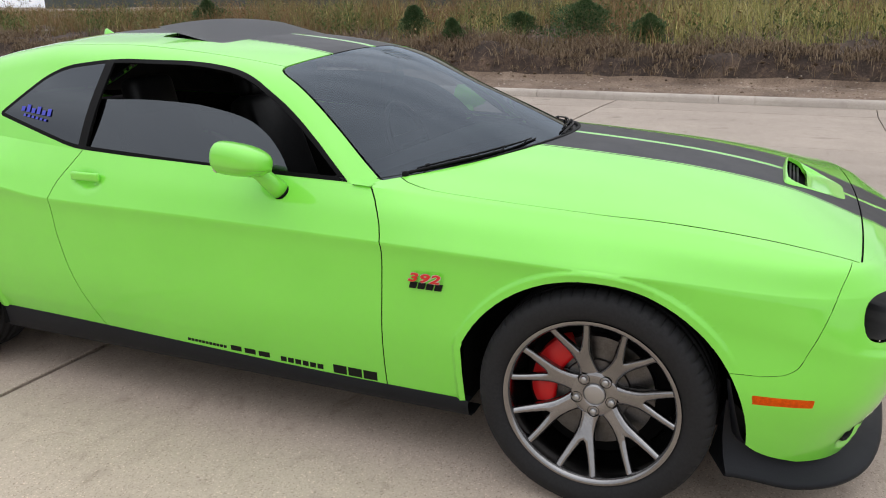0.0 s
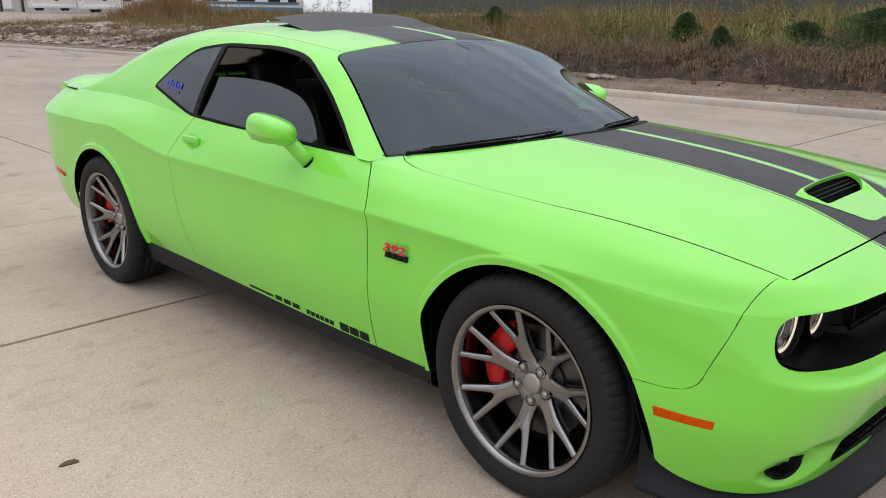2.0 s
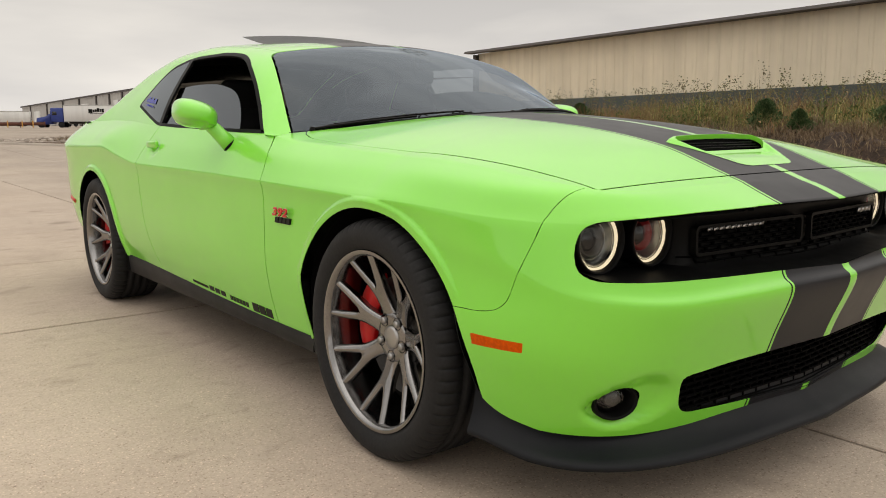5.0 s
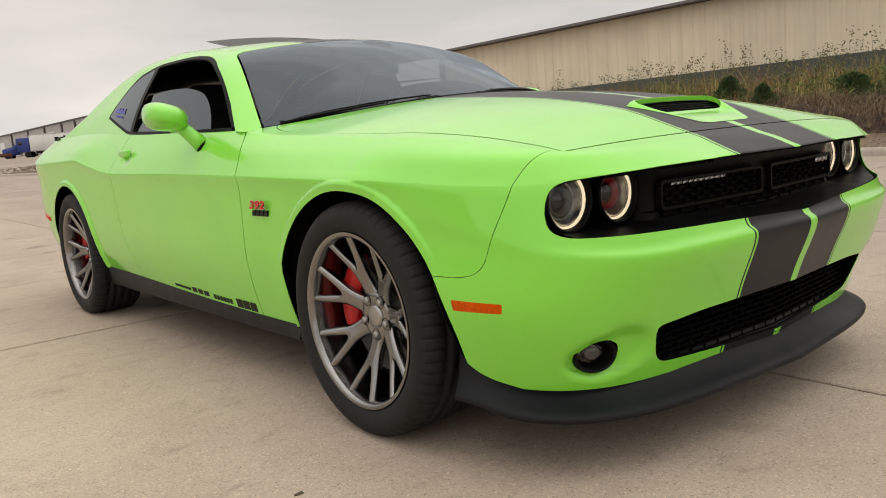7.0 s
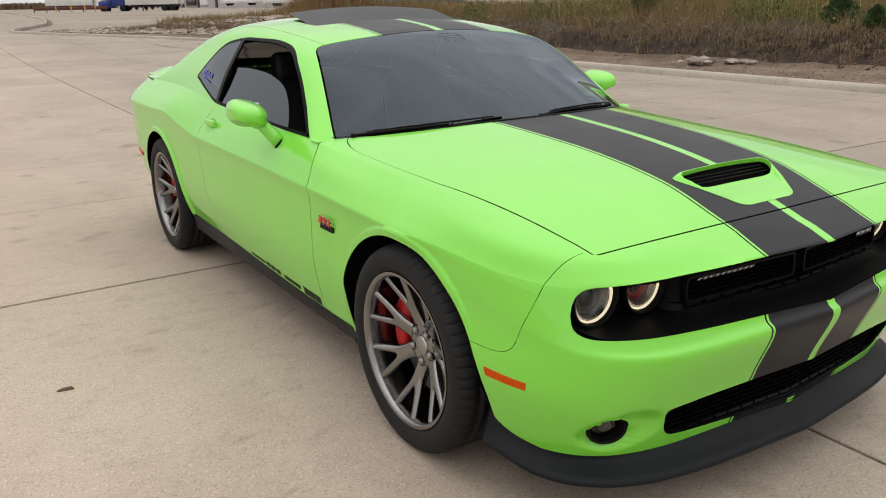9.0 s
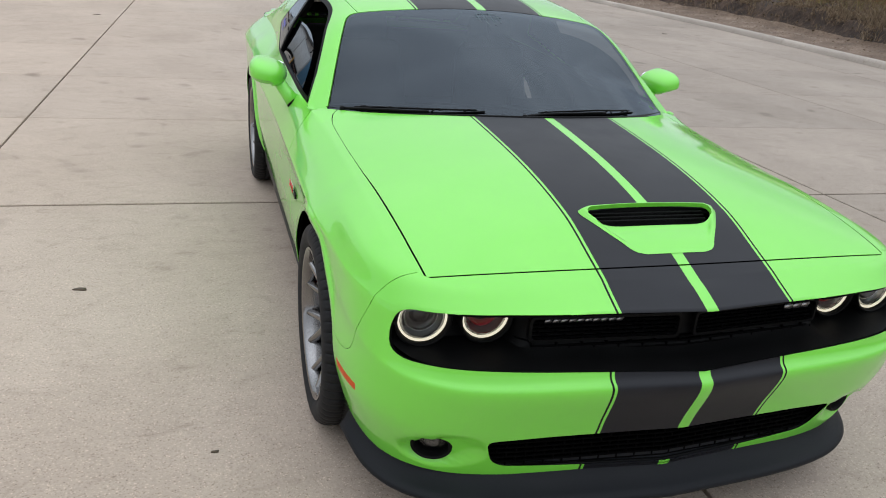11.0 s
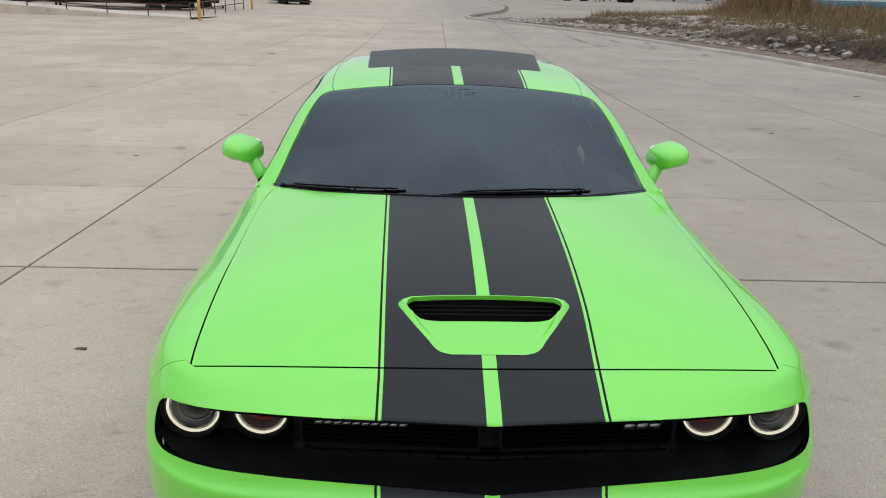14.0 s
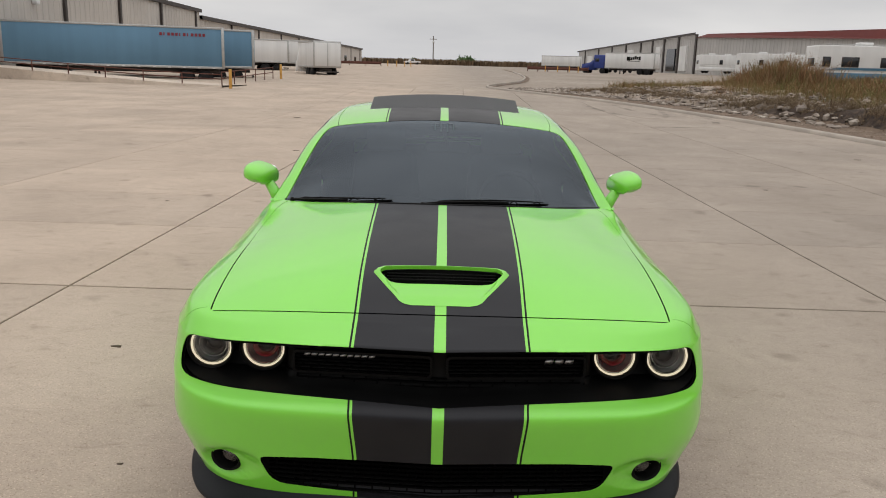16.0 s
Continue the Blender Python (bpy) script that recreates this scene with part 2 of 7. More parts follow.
def varied(m, colours, scale=6.0, fine=60.0, amount=0.25, rough=None, relief=0.0, coords="Object"):
    """Two scales of mottling between colours, and a fine relief."""
    big = noise_tex(m, scale, 5.0, 0.6, coords)
    small = noise_tex(m, fine, 3.0, 0.6, coords)
    r = ramp(m, big.outputs["Fac"], [(0.3 + 0.4 * i / max(1, len(colours) - 1), c) for i, c in enumerate(colours)])
    s = ramp(m, small.outputs["Fac"], [(0.3, (1 - amount,) * 3), (0.7, (1 + amount * 0.4,) * 3)])
    wire(m, mixed(m, 1.0, r.outputs["Color"], s.outputs["Color"], "MULTIPLY"), bsdf(m).inputs["Base Color"])
    if rough:
        q = node(m, "ShaderNodeMapRange", **{"From Min": 0.3, "From Max": 0.7, "To Min": rough[0], "To Max": rough[1]})
        wire(m, big.outputs["Fac"], q.inputs["Value"])
        wire(m, q.outputs["Result"], bsdf(m).inputs["Roughness"])
    if relief:
        bump(m, small.outputs["Fac"], 0.6, relief)
    return m


def tinted(name, tint, gloss=0.9, rough=0.02, ior=1.52, cool=1.0):
    """Thin tinted glass: what lies behind it darkened, and a mirror that grows with the angle."""
    m = bpy.data.materials.new(name)
    m.use_nodes = True
    t = m.node_tree
    t.nodes.remove(t.nodes["Principled BSDF"])
    clear = node(m, "ShaderNodeBsdfTransparent", Color=(*tint, 1))
    shine = node(m, "ShaderNodeBsdfGlossy", Color=(gloss * cool, gloss * (1 + cool) / 2, gloss, 1), Roughness=rough)
    fr = node(m, "ShaderNodeFresnel", IOR=ior)
    mix = node(m, "ShaderNodeMixShader")
    wire(m, fr.outputs["Fac"], mix.inputs["Fac"])
    wire(m, clear.outputs["BSDF"], mix.inputs[1])
    wire(m, shine.outputs["BSDF"], mix.inputs[2])
    wire(m, mix.outputs["Shader"], t.nodes["Material Output"].inputs["Surface"])
    return m


PAINT = material("green_paint", (0.195, 0.70, 0.053), 0.42, 0.0, 0.4, 1.0, 0.07)
dust = noise_tex(PAINT, 3.0, 4.0)
wire(PAINT, ramp(PAINT, dust.outputs["Fac"], [(0.3, (0.195, 0.705, 0.056)), (0.7, (0.210, 0.735, 0.062))]).outputs["Color"],
     bsdf(PAINT).inputs["Base Color"])
STRIPE = varied(material("black_stripe_film", (0.02, 0.02, 0.022), 0.42, 0.0, 0.26),
                [(0.0105, 0.011, 0.0145), (0.0155, 0.0162, 0.020)], 5, 300, 0.15, (0.33, 0.42))
TRIM = varied(material("black_trim", (0.012, 0.012, 0.012), 0.5, 0, 0.09), [(0.004, 0.004, 0.0042), (0.007, 0.007, 0.0072)], 9, 200, 0.2, (0.36, 0.5))
SPLITTER = varied(material("grey_black_plastic", (0.03, 0.03, 0.033), 0.5, 0, 0.2), [(0.0060, 0.0072, 0.0096), (0.0095, 0.0108, 0.0138)], 4, 260, 0.15, (0.4, 0.55), 0.0004)
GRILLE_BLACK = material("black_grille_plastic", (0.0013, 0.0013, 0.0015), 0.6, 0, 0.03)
CAVITY = material("dark_cavity", (0.006, 0.006, 0.006), 0.9, 0, 0.1)
RUBBER = varied(material("tyre_rubber", (0.02, 0.02, 0.02), 0.75, 0, 0.3), [(0.0105, 0.0108, 0.0116), (0.017, 0.0172, 0.018)], 12, 120, 0.3, (0.65, 0.85), 0.0006)
SEAL = material("rubber_seal", (0.003, 0.003, 0.0033), 0.5, 0, 0.08)
RIM = varied(material("graphite_wheel_metal", (0.2, 0.19, 0.18), 0.28, 1.0), [(0.24, 0.236, 0.236), (0.32, 0.315, 0.314)], 8, 150, 0.1, (0.15, 0.22))
CAP = material("satin_silver", (0.42, 0.42, 0.42), 0.35, 1.0)
STEEL = varied(material("brushed_steel", (0.3, 0.3, 0.3), 0.35, 1.0), [(0.09, 0.085, 0.08), (0.16, 0.155, 0.15)], 20, 200, 0.2, (0.3, 0.5))
CHROME = material("bright_metal", (0.75, 0.75, 0.75), 0.15, 1.0)
CALIPER = material("red_caliper_paint", (0.46, 0.004, 0.005), 0.35, 0.0, 0.4, 0.15)
BOWL = material("lamp_bowl_grey", (0.48, 0.49, 0.49), 0.25, 0.7)
BOWLRED = material("lamp_bowl_red", (0.34, 0.010, 0.014), 0.3, 0.2)
RED = material("red_badge", (0.6, 0.02, 0.012), 0.35)
DECAL = material("black_decal", (0.006, 0.007, 0.006), 0.45, 0, 0.15)
AMBER = varied(material("amber_lens", (0.7, 0.11, 0.005), 0.35, 0, 0.15), [(0.60, 0.070, 0.001), (0.70, 0.095, 0.001)], 30, 120, 0.2)
CLOTH = varied(material("dark_cabin_lining", (0.02, 0.02, 0.02), 0.9), [(0.015, 0.015, 0.016), (0.03, 0.03, 0.032)], 10, 200, 0.3)
LEATHER = varied(material("black_leather", (0.02, 0.02, 0.02), 0.5), [(0.014, 0.014, 0.015), (0.024, 0.024, 0.025)], 15, 150, 0.2)
WINDSHIELD = tinted("windshield_tint", (0.145, 0.16, 0.168), 0.98, 0.015, 1.60, 0.78)
SIDEGLASS = tinted("side_window_tint", (0.02, 0.022, 0.024), 0.95, 0.015, 1.85, 0.84)
REARGLASS = material("dark_rear_glass", (0.012, 0.013, 0.014), 0.06, 0, 0.5)
LAMPGLASS = tinted("lamp_glass", (0.9, 0.92, 0.92))
SMOKE = tinted("smoked_sunroof_glass", (0.01, 0.011, 0.012))
BLUE = material("blue_sticker", (0.04, 0.05, 0.45), 0.5)
FAINT = material("dark_film", (0.02, 0.055, 0.07), 0.4)
HALO = material("lamp_halo", (0.9, 0.9, 0.85), 0.4)
bsdf(HALO).inputs["Emission Color"].default_value = (1.0, 0.88, 0.66, 1)
bsdf(HALO).inputs["Emission Strength"].default_value = 1.25
# ---- the car: front axle at y = 0, nose towards -y, its right side towards -x ----
WHEELBASE, HUB_Z = 2.946, 0.358
car = thing("muscle_car", "lime green two-door muscle car with black stripes, parked on concrete", "car")

hood_mid = smooth_curve((-0.93, 0.755), (-0.889, 0.776), (-0.80, 0.812), (-0.69, 0.855), (-0.49, 0.930), (-0.2, 0.985), (0.0, 1.008), (0.3, 1.033), (0.8, 1.062))
hood_drop = smooth_curve((-0.93, 0.015), (-0.69, 0.031), (-0.5, 0.066), (-0.14, 0.090), (0.35, 0.112), (0.8, 0.114))


def hood_z(x, y):
    return hood_mid(y) - hood_drop(y) * (abs(x) / 0.785) ** 2.2


crease = smooth_curve((0, 0.790), (0.5, 0.803), (0.8, 0.811), (1.5, 0.824), (2.12, 0.832), (2.45, 0.872), (2.75, 0.915), (2.946, 0.912))
# rows of the body side, bottom to top: half width and height along the side; reach and height at the nose and the tail
ROWS = [
    dict(x=smooth_curve((0, .905), (2.946, .905)), z=smooth_curve((0, .268), (0.7, .268), (2.3, .302), (2.946, .31)), front=(.775, .222, 4.5), back=(1.04, .34)),
    dict(x=smooth_curve((0, .930), (2.946, .932)), z=smooth_curve((0, .36), (2.946, .38)), front=(.80, .30, 4.7), back=(1.08, .42)),
    dict(x=smooth_curve((0, .953), (2.946, .955)), z=smooth_curve((0, .50), (2.946, .51)), front=(.843, .43, 5.2), back=(1.11, .55)),
    dict(x=smooth_curve((0, .957), (1.4, .954), (2.946, .963)), z=smooth_curve((0, .65), (2.946, .66)), front=(.893, .560, 4.7), back=(1.12, .66)),
    dict(x=smooth_curve((0, .958), (1.4, .955), (2.946, .965)), z=smooth_curve((0, .735), (0.8, .75), (2.1, .77), (2.75, .83), (2.946, .83)), front=(.868, .60, 4.8), back=(1.12, .78)),
    dict(x=smooth_curve((0, .967), (1.4, .964), (2.946, .973)), z=lambda y: crease(y) - 0.009, front=(.850, .69, 4.4), back=(1.125, .903)),
    dict(x=smooth_curve((0, .961), (1.4, .960), (2.946, .967)), z=crease, front=(.848, .778, 4.4), back=(1.12, .915)),
    dict(x=smooth_curve((0, .892), (.75, .916), (1.5, .925), (2.15, .918), (2.75, .93), (2.946, .925)),
         z=smooth_curve((0, .856), (.5, .876), (.75, .894), (1.5, .905), (2.15, .92), (2.75, .965), (2.946, .965)), front=(.785, .806, 5.5), back=(1.08, .965)),
    dict(x=smooth_curve((0, .825), (.6, .845), (.8, .868), (1.2, .876), (1.94, .872), (2.2, .862), (2.6, .838), (2.946, .828)),
         z=smooth_curve((0, .896), (.35, .917), (.6, .934), (.74, .950), (.86, .957), (1.5, .985), (1.94, .998), (2.2, 1.012), (2.6, 1.036), (2.946, 1.045)),
         front=(.742, .842, 8), back=(1.02, 1.045)),
]
PROW = 0.038


def row_point(k, u):
    """A point on a row: u from 0 (middle of the nose) over 1 (front axle) and 2 (rear axle) to 3 (middle of the tail)."""
    r = ROWS[k]
    if 1 <= u <= 2:
        y = (u - 1) * WHEELBASE
        return Vector((-r["x"](y), y, r["z"](y)))
    if u < 1:
        ph = math.pi / 2 * (1 - u)
        a, (b, zf, n), z0 = r["x"](0), r["front"], r["z"](0)
        q = (abs(math.cos(ph) / a) ** n + abs(math.sin(ph) / b) ** n) ** (-1 / n)
        x, y, t = -q * math.cos(ph), -q * math.sin(ph), 1 - u
        if k in (3, 4):
            # the fender tucks under its crease ahead of the wheel
            tuck = 1 - 0.014 * step01(t / 0.1) * (1 - step01((t - 0.28) / 0.2))
            x, y = x * tuck, y * tuck
        if k in (5, 6):
            # the crease runs inwards towards the nose
            x *= 1 - 0.026 * step01(t / 0.22) * (1 - 0.6 * step01((t - 0.35) / 0.2))
        y -= PROW * max(0.0, 1 + x / 0.6) ** 1.5
        z = z0 + (zf - z0) * step01(t / 0.62)
        if k == 5:
            z = z0 + (0.756 - z0) * step01(t / 0.42) + (zf - 0.756) * step01((t - 0.42) / 0.4)
        if k == 6:
            z = z0 + (0.765 - z0) * step01(t / 0.42) + (zf - 0.765) * step01((t - 0.42) / 0.4)
        if k == 8:
            z = hood_z(x, y) + (z0 - hood_z(-a, 0)) * (1 - step01(t / 0.4))
        return Vector((x, y, z))
    ph = math.pi / 2 * (u - 2)
    a, (b, zb), z0, n = r["x"](WHEELBASE), r["back"], r["z"](WHEELBASE), 5
    q = (abs(math.cos(ph) / a) ** n + abs(math.sin(ph) / b) ** n) ** (-1 / n)
    return Vector((-q * math.cos(ph), WHEELBASE + q * math.sin(ph), z0 + (zb - z0) * step01((u - 2) / 0.6)))


# centre, radius and hindmost reach of each wheel opening
ARCHES = ((0.004, 0.302, 0.450, 0.414), (2.952, 0.36, 0.400, 9.0))


def arch_gap(y, z, arch):
    cy, cz, r, back = arch
    return max(math.hypot(y - cy, max(0.0, z - cz)) - r, y - back)


def flare(p):
    """The rolled lip round each wheel arch."""
    if p.x > -0.7:
        return p
    for arch in ARCHES:
        d = arch_gap(p.y, p.z, arch)
        if -0.03 < d < 0.05:
            k = 1 - max(0.0, d) / 0.05
            fade = step01((p.z - 0.50) / 0.2) if p.y < -0.1 else 1.0
            p.x -= 0.0015 * step01(k * 1.35) * fade
    return p


def arch_lip(v):
    """The narrow raised band along the edge of each wheel arch."""
    for arch in ARCHES:
        d = arch_gap(v.co.y, v.co.z, arch)
        if v.co.x < -0.7 and d < 0.04:
            fade = step01((v.co.z - 0.52) / 0.16) if v.co.y < -0.1 else 1.0
            v.co.x -= 0.010 * fade * (1 - step01((d - 0.020) / 0.014))


def catmull(a, b, c, d, t):
    return 0.5 * ((2 * b) + (c - a) * t + (2 * a - 5 * b + 4 * c - d) * t * t + (3 * b - a - 3 * c + d) * t ** 3)


def side_sheet():
    us = [i / 90 for i in range(90)] + [1 + i / 130 for i in range(130)] + [2 + i / 40 for i in range(41)]
    per = [6, 7, 7, 6, 4, 3, 6, 6]
    rows = []
    for u in us:
        c = [row_point(k, u) for k in range(len(ROWS))]
        line = []
        for k in range(len(c) - 1):
            a, d = c[max(0, k - 1)], c[min(len(c) - 1, k + 2)]
            if k == 4:
                d = c[5] + (c[5] - c[4])
            if k == 6:
                a = c[6] - (c[7] - c[6])
            lin = k in (0, 5)
            for s in range(per[k]):
                t = s / per[k]
                p = c[k].lerp(c[k + 1], t) if lin else catmull(a, c[k], c[k + 1], d, t)
                line.append(flare(p))
        line.append(c[-1])
        rows.append(line)
    bm = grid(rows)
    bmesh.ops.remove_doubles(bm, verts=bm.verts[:], dist=1e-5)
    return bm


def arc_line(cy, cz, r, back, down, n=40):
    pts = [(min(back, cy + r), down)] + [(min(back, cy + r * math.cos(math.pi * i / n)), cz + r * math.sin(math.pi * i / n)) for i in range(n + 1)] + [(cy - r, down)]
    return pts


def smooth_line(keys, n=24, flip=False):
    """A smooth line through 2D keys by their running length."""
    ln = [0.0]
    for a, b in zip(keys, keys[1:]):
        ln.append(ln[-1] + math.hypot(b[0] - a[0], b[1] - a[1]))
    fx = smooth_curve(*[(l, k[0]) for l, k in zip(ln, keys)])
    fy = smooth_curve(*[(l, k[1]) for l, k in zip(ln, keys)])
    return [(fx(ln[-1] * i / n), fy(ln[-1] * i / n)) for i in range(n + 1)]


on_side = lambda c, n: c.x < -0.7
on_front = lambda c, n: c.y < -0.3
arch_front, arch_rear = arc_line(*ARCHES[0], 0.1), arc_line(*ARCHES[1], 0.1)
WEDGE = smooth_line([(-0.330, 0.5316), (-0.372, 0.5308), (-0.381, 0.518), (-0.392, 0.475), (-0.407, 0.41), (-0.418, 0.36), (-0.430, 0.318), (-0.455, 0.288), (-0.50, 0.262), (-0.58, 0.238), (-0.66, 0.20)], 24)
DOOR_FRONT = smooth_line([(0.835, 1.02), (0.797, 0.982), (0.764, 0.953), (0.735, 0.92), (0.698, 0.847), (0.684, 0.77), (0.688, 0.64), (0.698, 0.43), (0.710, 0.20)])
DOOR_REAR = smooth_line([(1.985, 1.03), (2.035, 0.96), (2.100, 0.87), (2.120, 0.81), (2.114, 0.71), (2.085, 0.585), (2.040, 0.46), (1.99, 0.35), (1.95, 0.25)])
BUMPER_SEAM = smooth_line([(-0.36, 0.530), (-0.45, 0.532), (-0.515, 0.540), (-0.553, 0.562), (-0.577, 0.613), (-0.613, 0.705), (-0.638, 0.785), (-0.662, 0.835), (-0.692, 0.872)], 48)
GRILLE = round_poly([(0.02, .7755), (-.25, .777), (-.40, .7765), (-.56, .774), (-.70, .769), (-.828, .759), (-.853, .70), (-.856, .631), (-.74, .624), (-.27, .610), (0.02, .600)], [0, .02, .02, .02, .02, .035, .03, .05, .08, .1, 0])
LOWER = round_poly([(0.02, .392), (-.42, .386), (-.585, .374), (-.548, .262), (-.25, .246), (0.02, .240)], [0, .05, .03, .05, .1, 0])
FOG = [(-0.712 + 0.052 * math.cos(a), 0.317 + 0.041 * math.sin(a)) for a in [2 * math.pi * i / 28 for i in range(28)]]
MARKER = round_poly([(-.447, .474), (-.607, .475), (-.604, .450), (-.452, .446)], .006, 3)
GAP = 0.0022
HOOD_GAP = 0.0027


def stripe_edge(y):
    """Half width of the pair of stripes along the car."""
    return 0.262 + 0.030 * (y + 0.95) / 1.4 if y < 0.45 else 0.292 + 0.03 * (y - 0.45) / 1.3


CENTRE = 0.0185


def striped(x, y):
    """None off the stripes, else which piece: broad band or pin line."""
    a, e = abs(x), stripe_edge(y)
    if CENTRE < a < e:
        return True
    return e + 0.0085 < a < e + 0.0148


def closed(p):
    return list(p) + [p[0]]


panels = {}


def panel_maker(names):
    def make(key, me):
        name, mats, label, parent = names(key)
        me.name = name
        me.materials.append(mats)
        ob = new(name, me)
        ob.parent = parent or car
        if label:
            tagged(ob, label)
        panels[key] = ob
    return make


def shoulder_normals():
    """Normals along the line where the side meets the sheet of the hood, shared by both."""
    tree = kdtree.KDTree(1201)
    nos = []
    for i in range(1201):
        u = 1.27 * i / 1200
        p, q = row_point(8, max(0.0, u - .004)), row_point(8, u + .004)
        c, low = row_point(8, u), row_point(7, u)
        spine = -0.45 + (min(c.y, 0.76) + 0.75) / 1.51 * 0.9
        x, y = c.x * .93, c.y + (spine - c.y) * .07
        over = Vector((x, y, hood_z(x, y) + (c.z - hood_z(c.x, c.y)) * .93 ** 4))
        n = (q - p).cross((c - low).normalized() + (over - c).normalized()).normalized()
        nos.append(n if n.z > 0 else -n)
        tree.insert(c, i)
    tree.balance()

    def fix(v):
        if v.co.y > 0.72:
            return v.normal
        m = Vector((-abs(v.co.x), v.co.y, v.co.z))
        co, i, d = tree.find(m)
        if d > 0.004:
            return v.normal
        return Vector((nos[i].x if v.co.x <= 0 else -nos[i].x, nos[i].y, nos[i].z))
    return fix


shoulder = shoulder_normals()
body = side_sheet()
for line in (arch_front, arch_rear):
    cut(body, line, (1, 2), on_side)
for cy, cz, r, back in ARCHES:
    for off in (0.020, 0.027, 0.034):
        cut(body, arc_line(cy, cz, r + off, back + off, 0.1), (1, 2), on_side)
for v in body.verts:
    arch_lip(v)
cut(body, WEDGE, (1, 2), on_side)
for line, g in ((DOOR_FRONT, GAP), (DOOR_REAR, GAP * 0.8), (BUMPER_SEAM, 0.0009)):
    for s in (-g, g):
        cut(body, offset_line(line, s), (1, 2), on_side)
cut(body, closed(GRILLE), (0, 2), on_front)
cut(body, closed(LOWER), (0, 2), on_front)
cut(body, closed(FOG), (0, 2), on_front)
cut(body, closed(MARKER), (1, 2), on_side)
on_nose = lambda c, n: c.y < -0.5 and c.x > -0.45
for off in (0.0, 0.0085, 0.0148):
    cut(body, [(-0.262 - off, 0.2), (-0.258 - off, 0.40), (-0.268 - off, 0.60), (-0.266 - off, 0.90)], (0, 2), on_nose)
cut(body, [(-CENTRE, 0.2), (-CENTRE, 0.95)], (0, 2), on_nose)
# the bumper skirt's indent round each fog lamp
for v in body.verts:
    if v.co.y < -0.4:
        x, z = v.co.x + 0.690, v.co.z - 0.322
        d = math.hypot(x / 1.75, z - 0.10 * x)
        v.co.y += 0.030 * step01((0.064 - d) / 0.015) * (1 - 0.45 * step01(x / 0.10))
for v in body.verts:
    if v.co.x < -0.8:
        d = math.hypot((v.co.y - 1.945) / 0.072, (v.co.z - 0.893) / 0.030)
        v.co.x += 0.020 * step01((1.0 - d) / 0.55)
bmesh.ops.mirror(body, geom=body.verts[:] + body.edges[:] + body.faces[:], axis="X", merge_dist=0.0002)
bmesh.ops.recalc_face_normals(body, faces=body.faces[:])
probe = max(body.faces, key=lambda f: f.calc_center_median().x)
if probe.normal.x < 0:
    bmesh.ops.reverse_faces(body, faces=body.faces[:])


def side_sort(c, n):
    sx = "r" if c.x < 0 else "l"
    ax, y, z = -abs(c.x), c.y, c.z
    if ax < -0.7:
        if any(arch_gap(y, z, arch) < 0 for arch in ARCHES):
            return None
        if y < -0.3 and z < 0.5306 and y > np.interp(-z, [-p[1] for p in WEDGE], [p[0] for p in WEDGE]):
            return None
        if inside(MARKER, y, z):
            return ("marker", sx)
    if y < -0.3:
        if inside(GRILLE, ax, z) or inside(LOWER, ax, z) or inside(FOG, ax, z):
            return None
    if ax < -0.7:
        for line, g in ((DOOR_FRONT, GAP), (DOOR_REAR, GAP * 0.8), (BUMPER_SEAM, 0.0009)):
            if near(line, y, z) < g * 0.98:
                return None
    front = y < -0.36 and (z < 0.53 or y < np.interp(z, [p[1] for p in BUMPER_SEAM], [p[0] for p in BUMPER_SEAM]))
    if y < 0.012 and (front or ax > -0.7):
        a = -ax
        lim = np.interp(z, [0.2, 0.40, 0.60, 0.90], [0.262, 0.258, 0.268, 0.266])
        if CENTRE < a < lim:
            return ("stripe", sx, (z > .3) + (z > .5) + (z > .68))
        if lim + 0.0085 < a < lim + 0.0148:
            return ("pin", sx, (z > .3) + (z > .5) + (z > .68))
        return ("bumper", "c")
    df = np.interp(-z, [-p[1] for p in DOOR_FRONT], [p[0] for p in DOOR_FRONT])
    dr = np.interp(-z, [-p[1] for p in DOOR_REAR], [p[0] for p in DOOR_REAR])
    if y < df:
        return ("fender", sx)
    if y < dr:
        return ("door", sx)
    return ("quarter", sx)


SIDE_NAMES = {"pin": ("pin_line", DECAL, ""), "marker": ("side_marker", AMBER, "flat amber side marker lens"), "stripe": ("bumper_stripe", STRIPE, "satin black stripe over the bumper"),
              "bumper": ("front_bumper", PAINT, ""), "fender": ("front_fender", PAINT, ""), "door": ("door", PAINT, ""), "quarter": ("rear_quarter_panel", PAINT, "")}
split_panels(body, side_sort, panel_maker(lambda k: (*SIDE_NAMES[k[0]], None)), bent=shoulder)

# near-black sheet added behind the panels, so that their gaps read as shade
lining = bmesh.new()
body.normal_update()
keep = {}
for f in body.faces:
    c = f.calc_center_median()
    ax = -abs(c.x)
    if ax < -0.7 and any(arch_gap(c.y, c.z, arch) < 0.012 for arch in ARCHES):
        continue
    if ax < -0.7 and c.y < -0.28 and c.z < 0.545 and c.y > np.interp(-c.z, [-p[1] for p in WEDGE], [p[0] for p in WEDGE]) - 0.02:
        continue
    if c.y < -0.3 and (inside(GRILLE, ax, c.z) or inside(LOWER, ax, c.z) or inside(FOG, ax, c.z)):
        continue
    vs = []
    for v in f.verts:
        if v not in keep:
            keep[v] = lining.verts.new(v.co - v.normal * 0.013)
        vs.append(keep[v])
    lining.faces.new(vs)
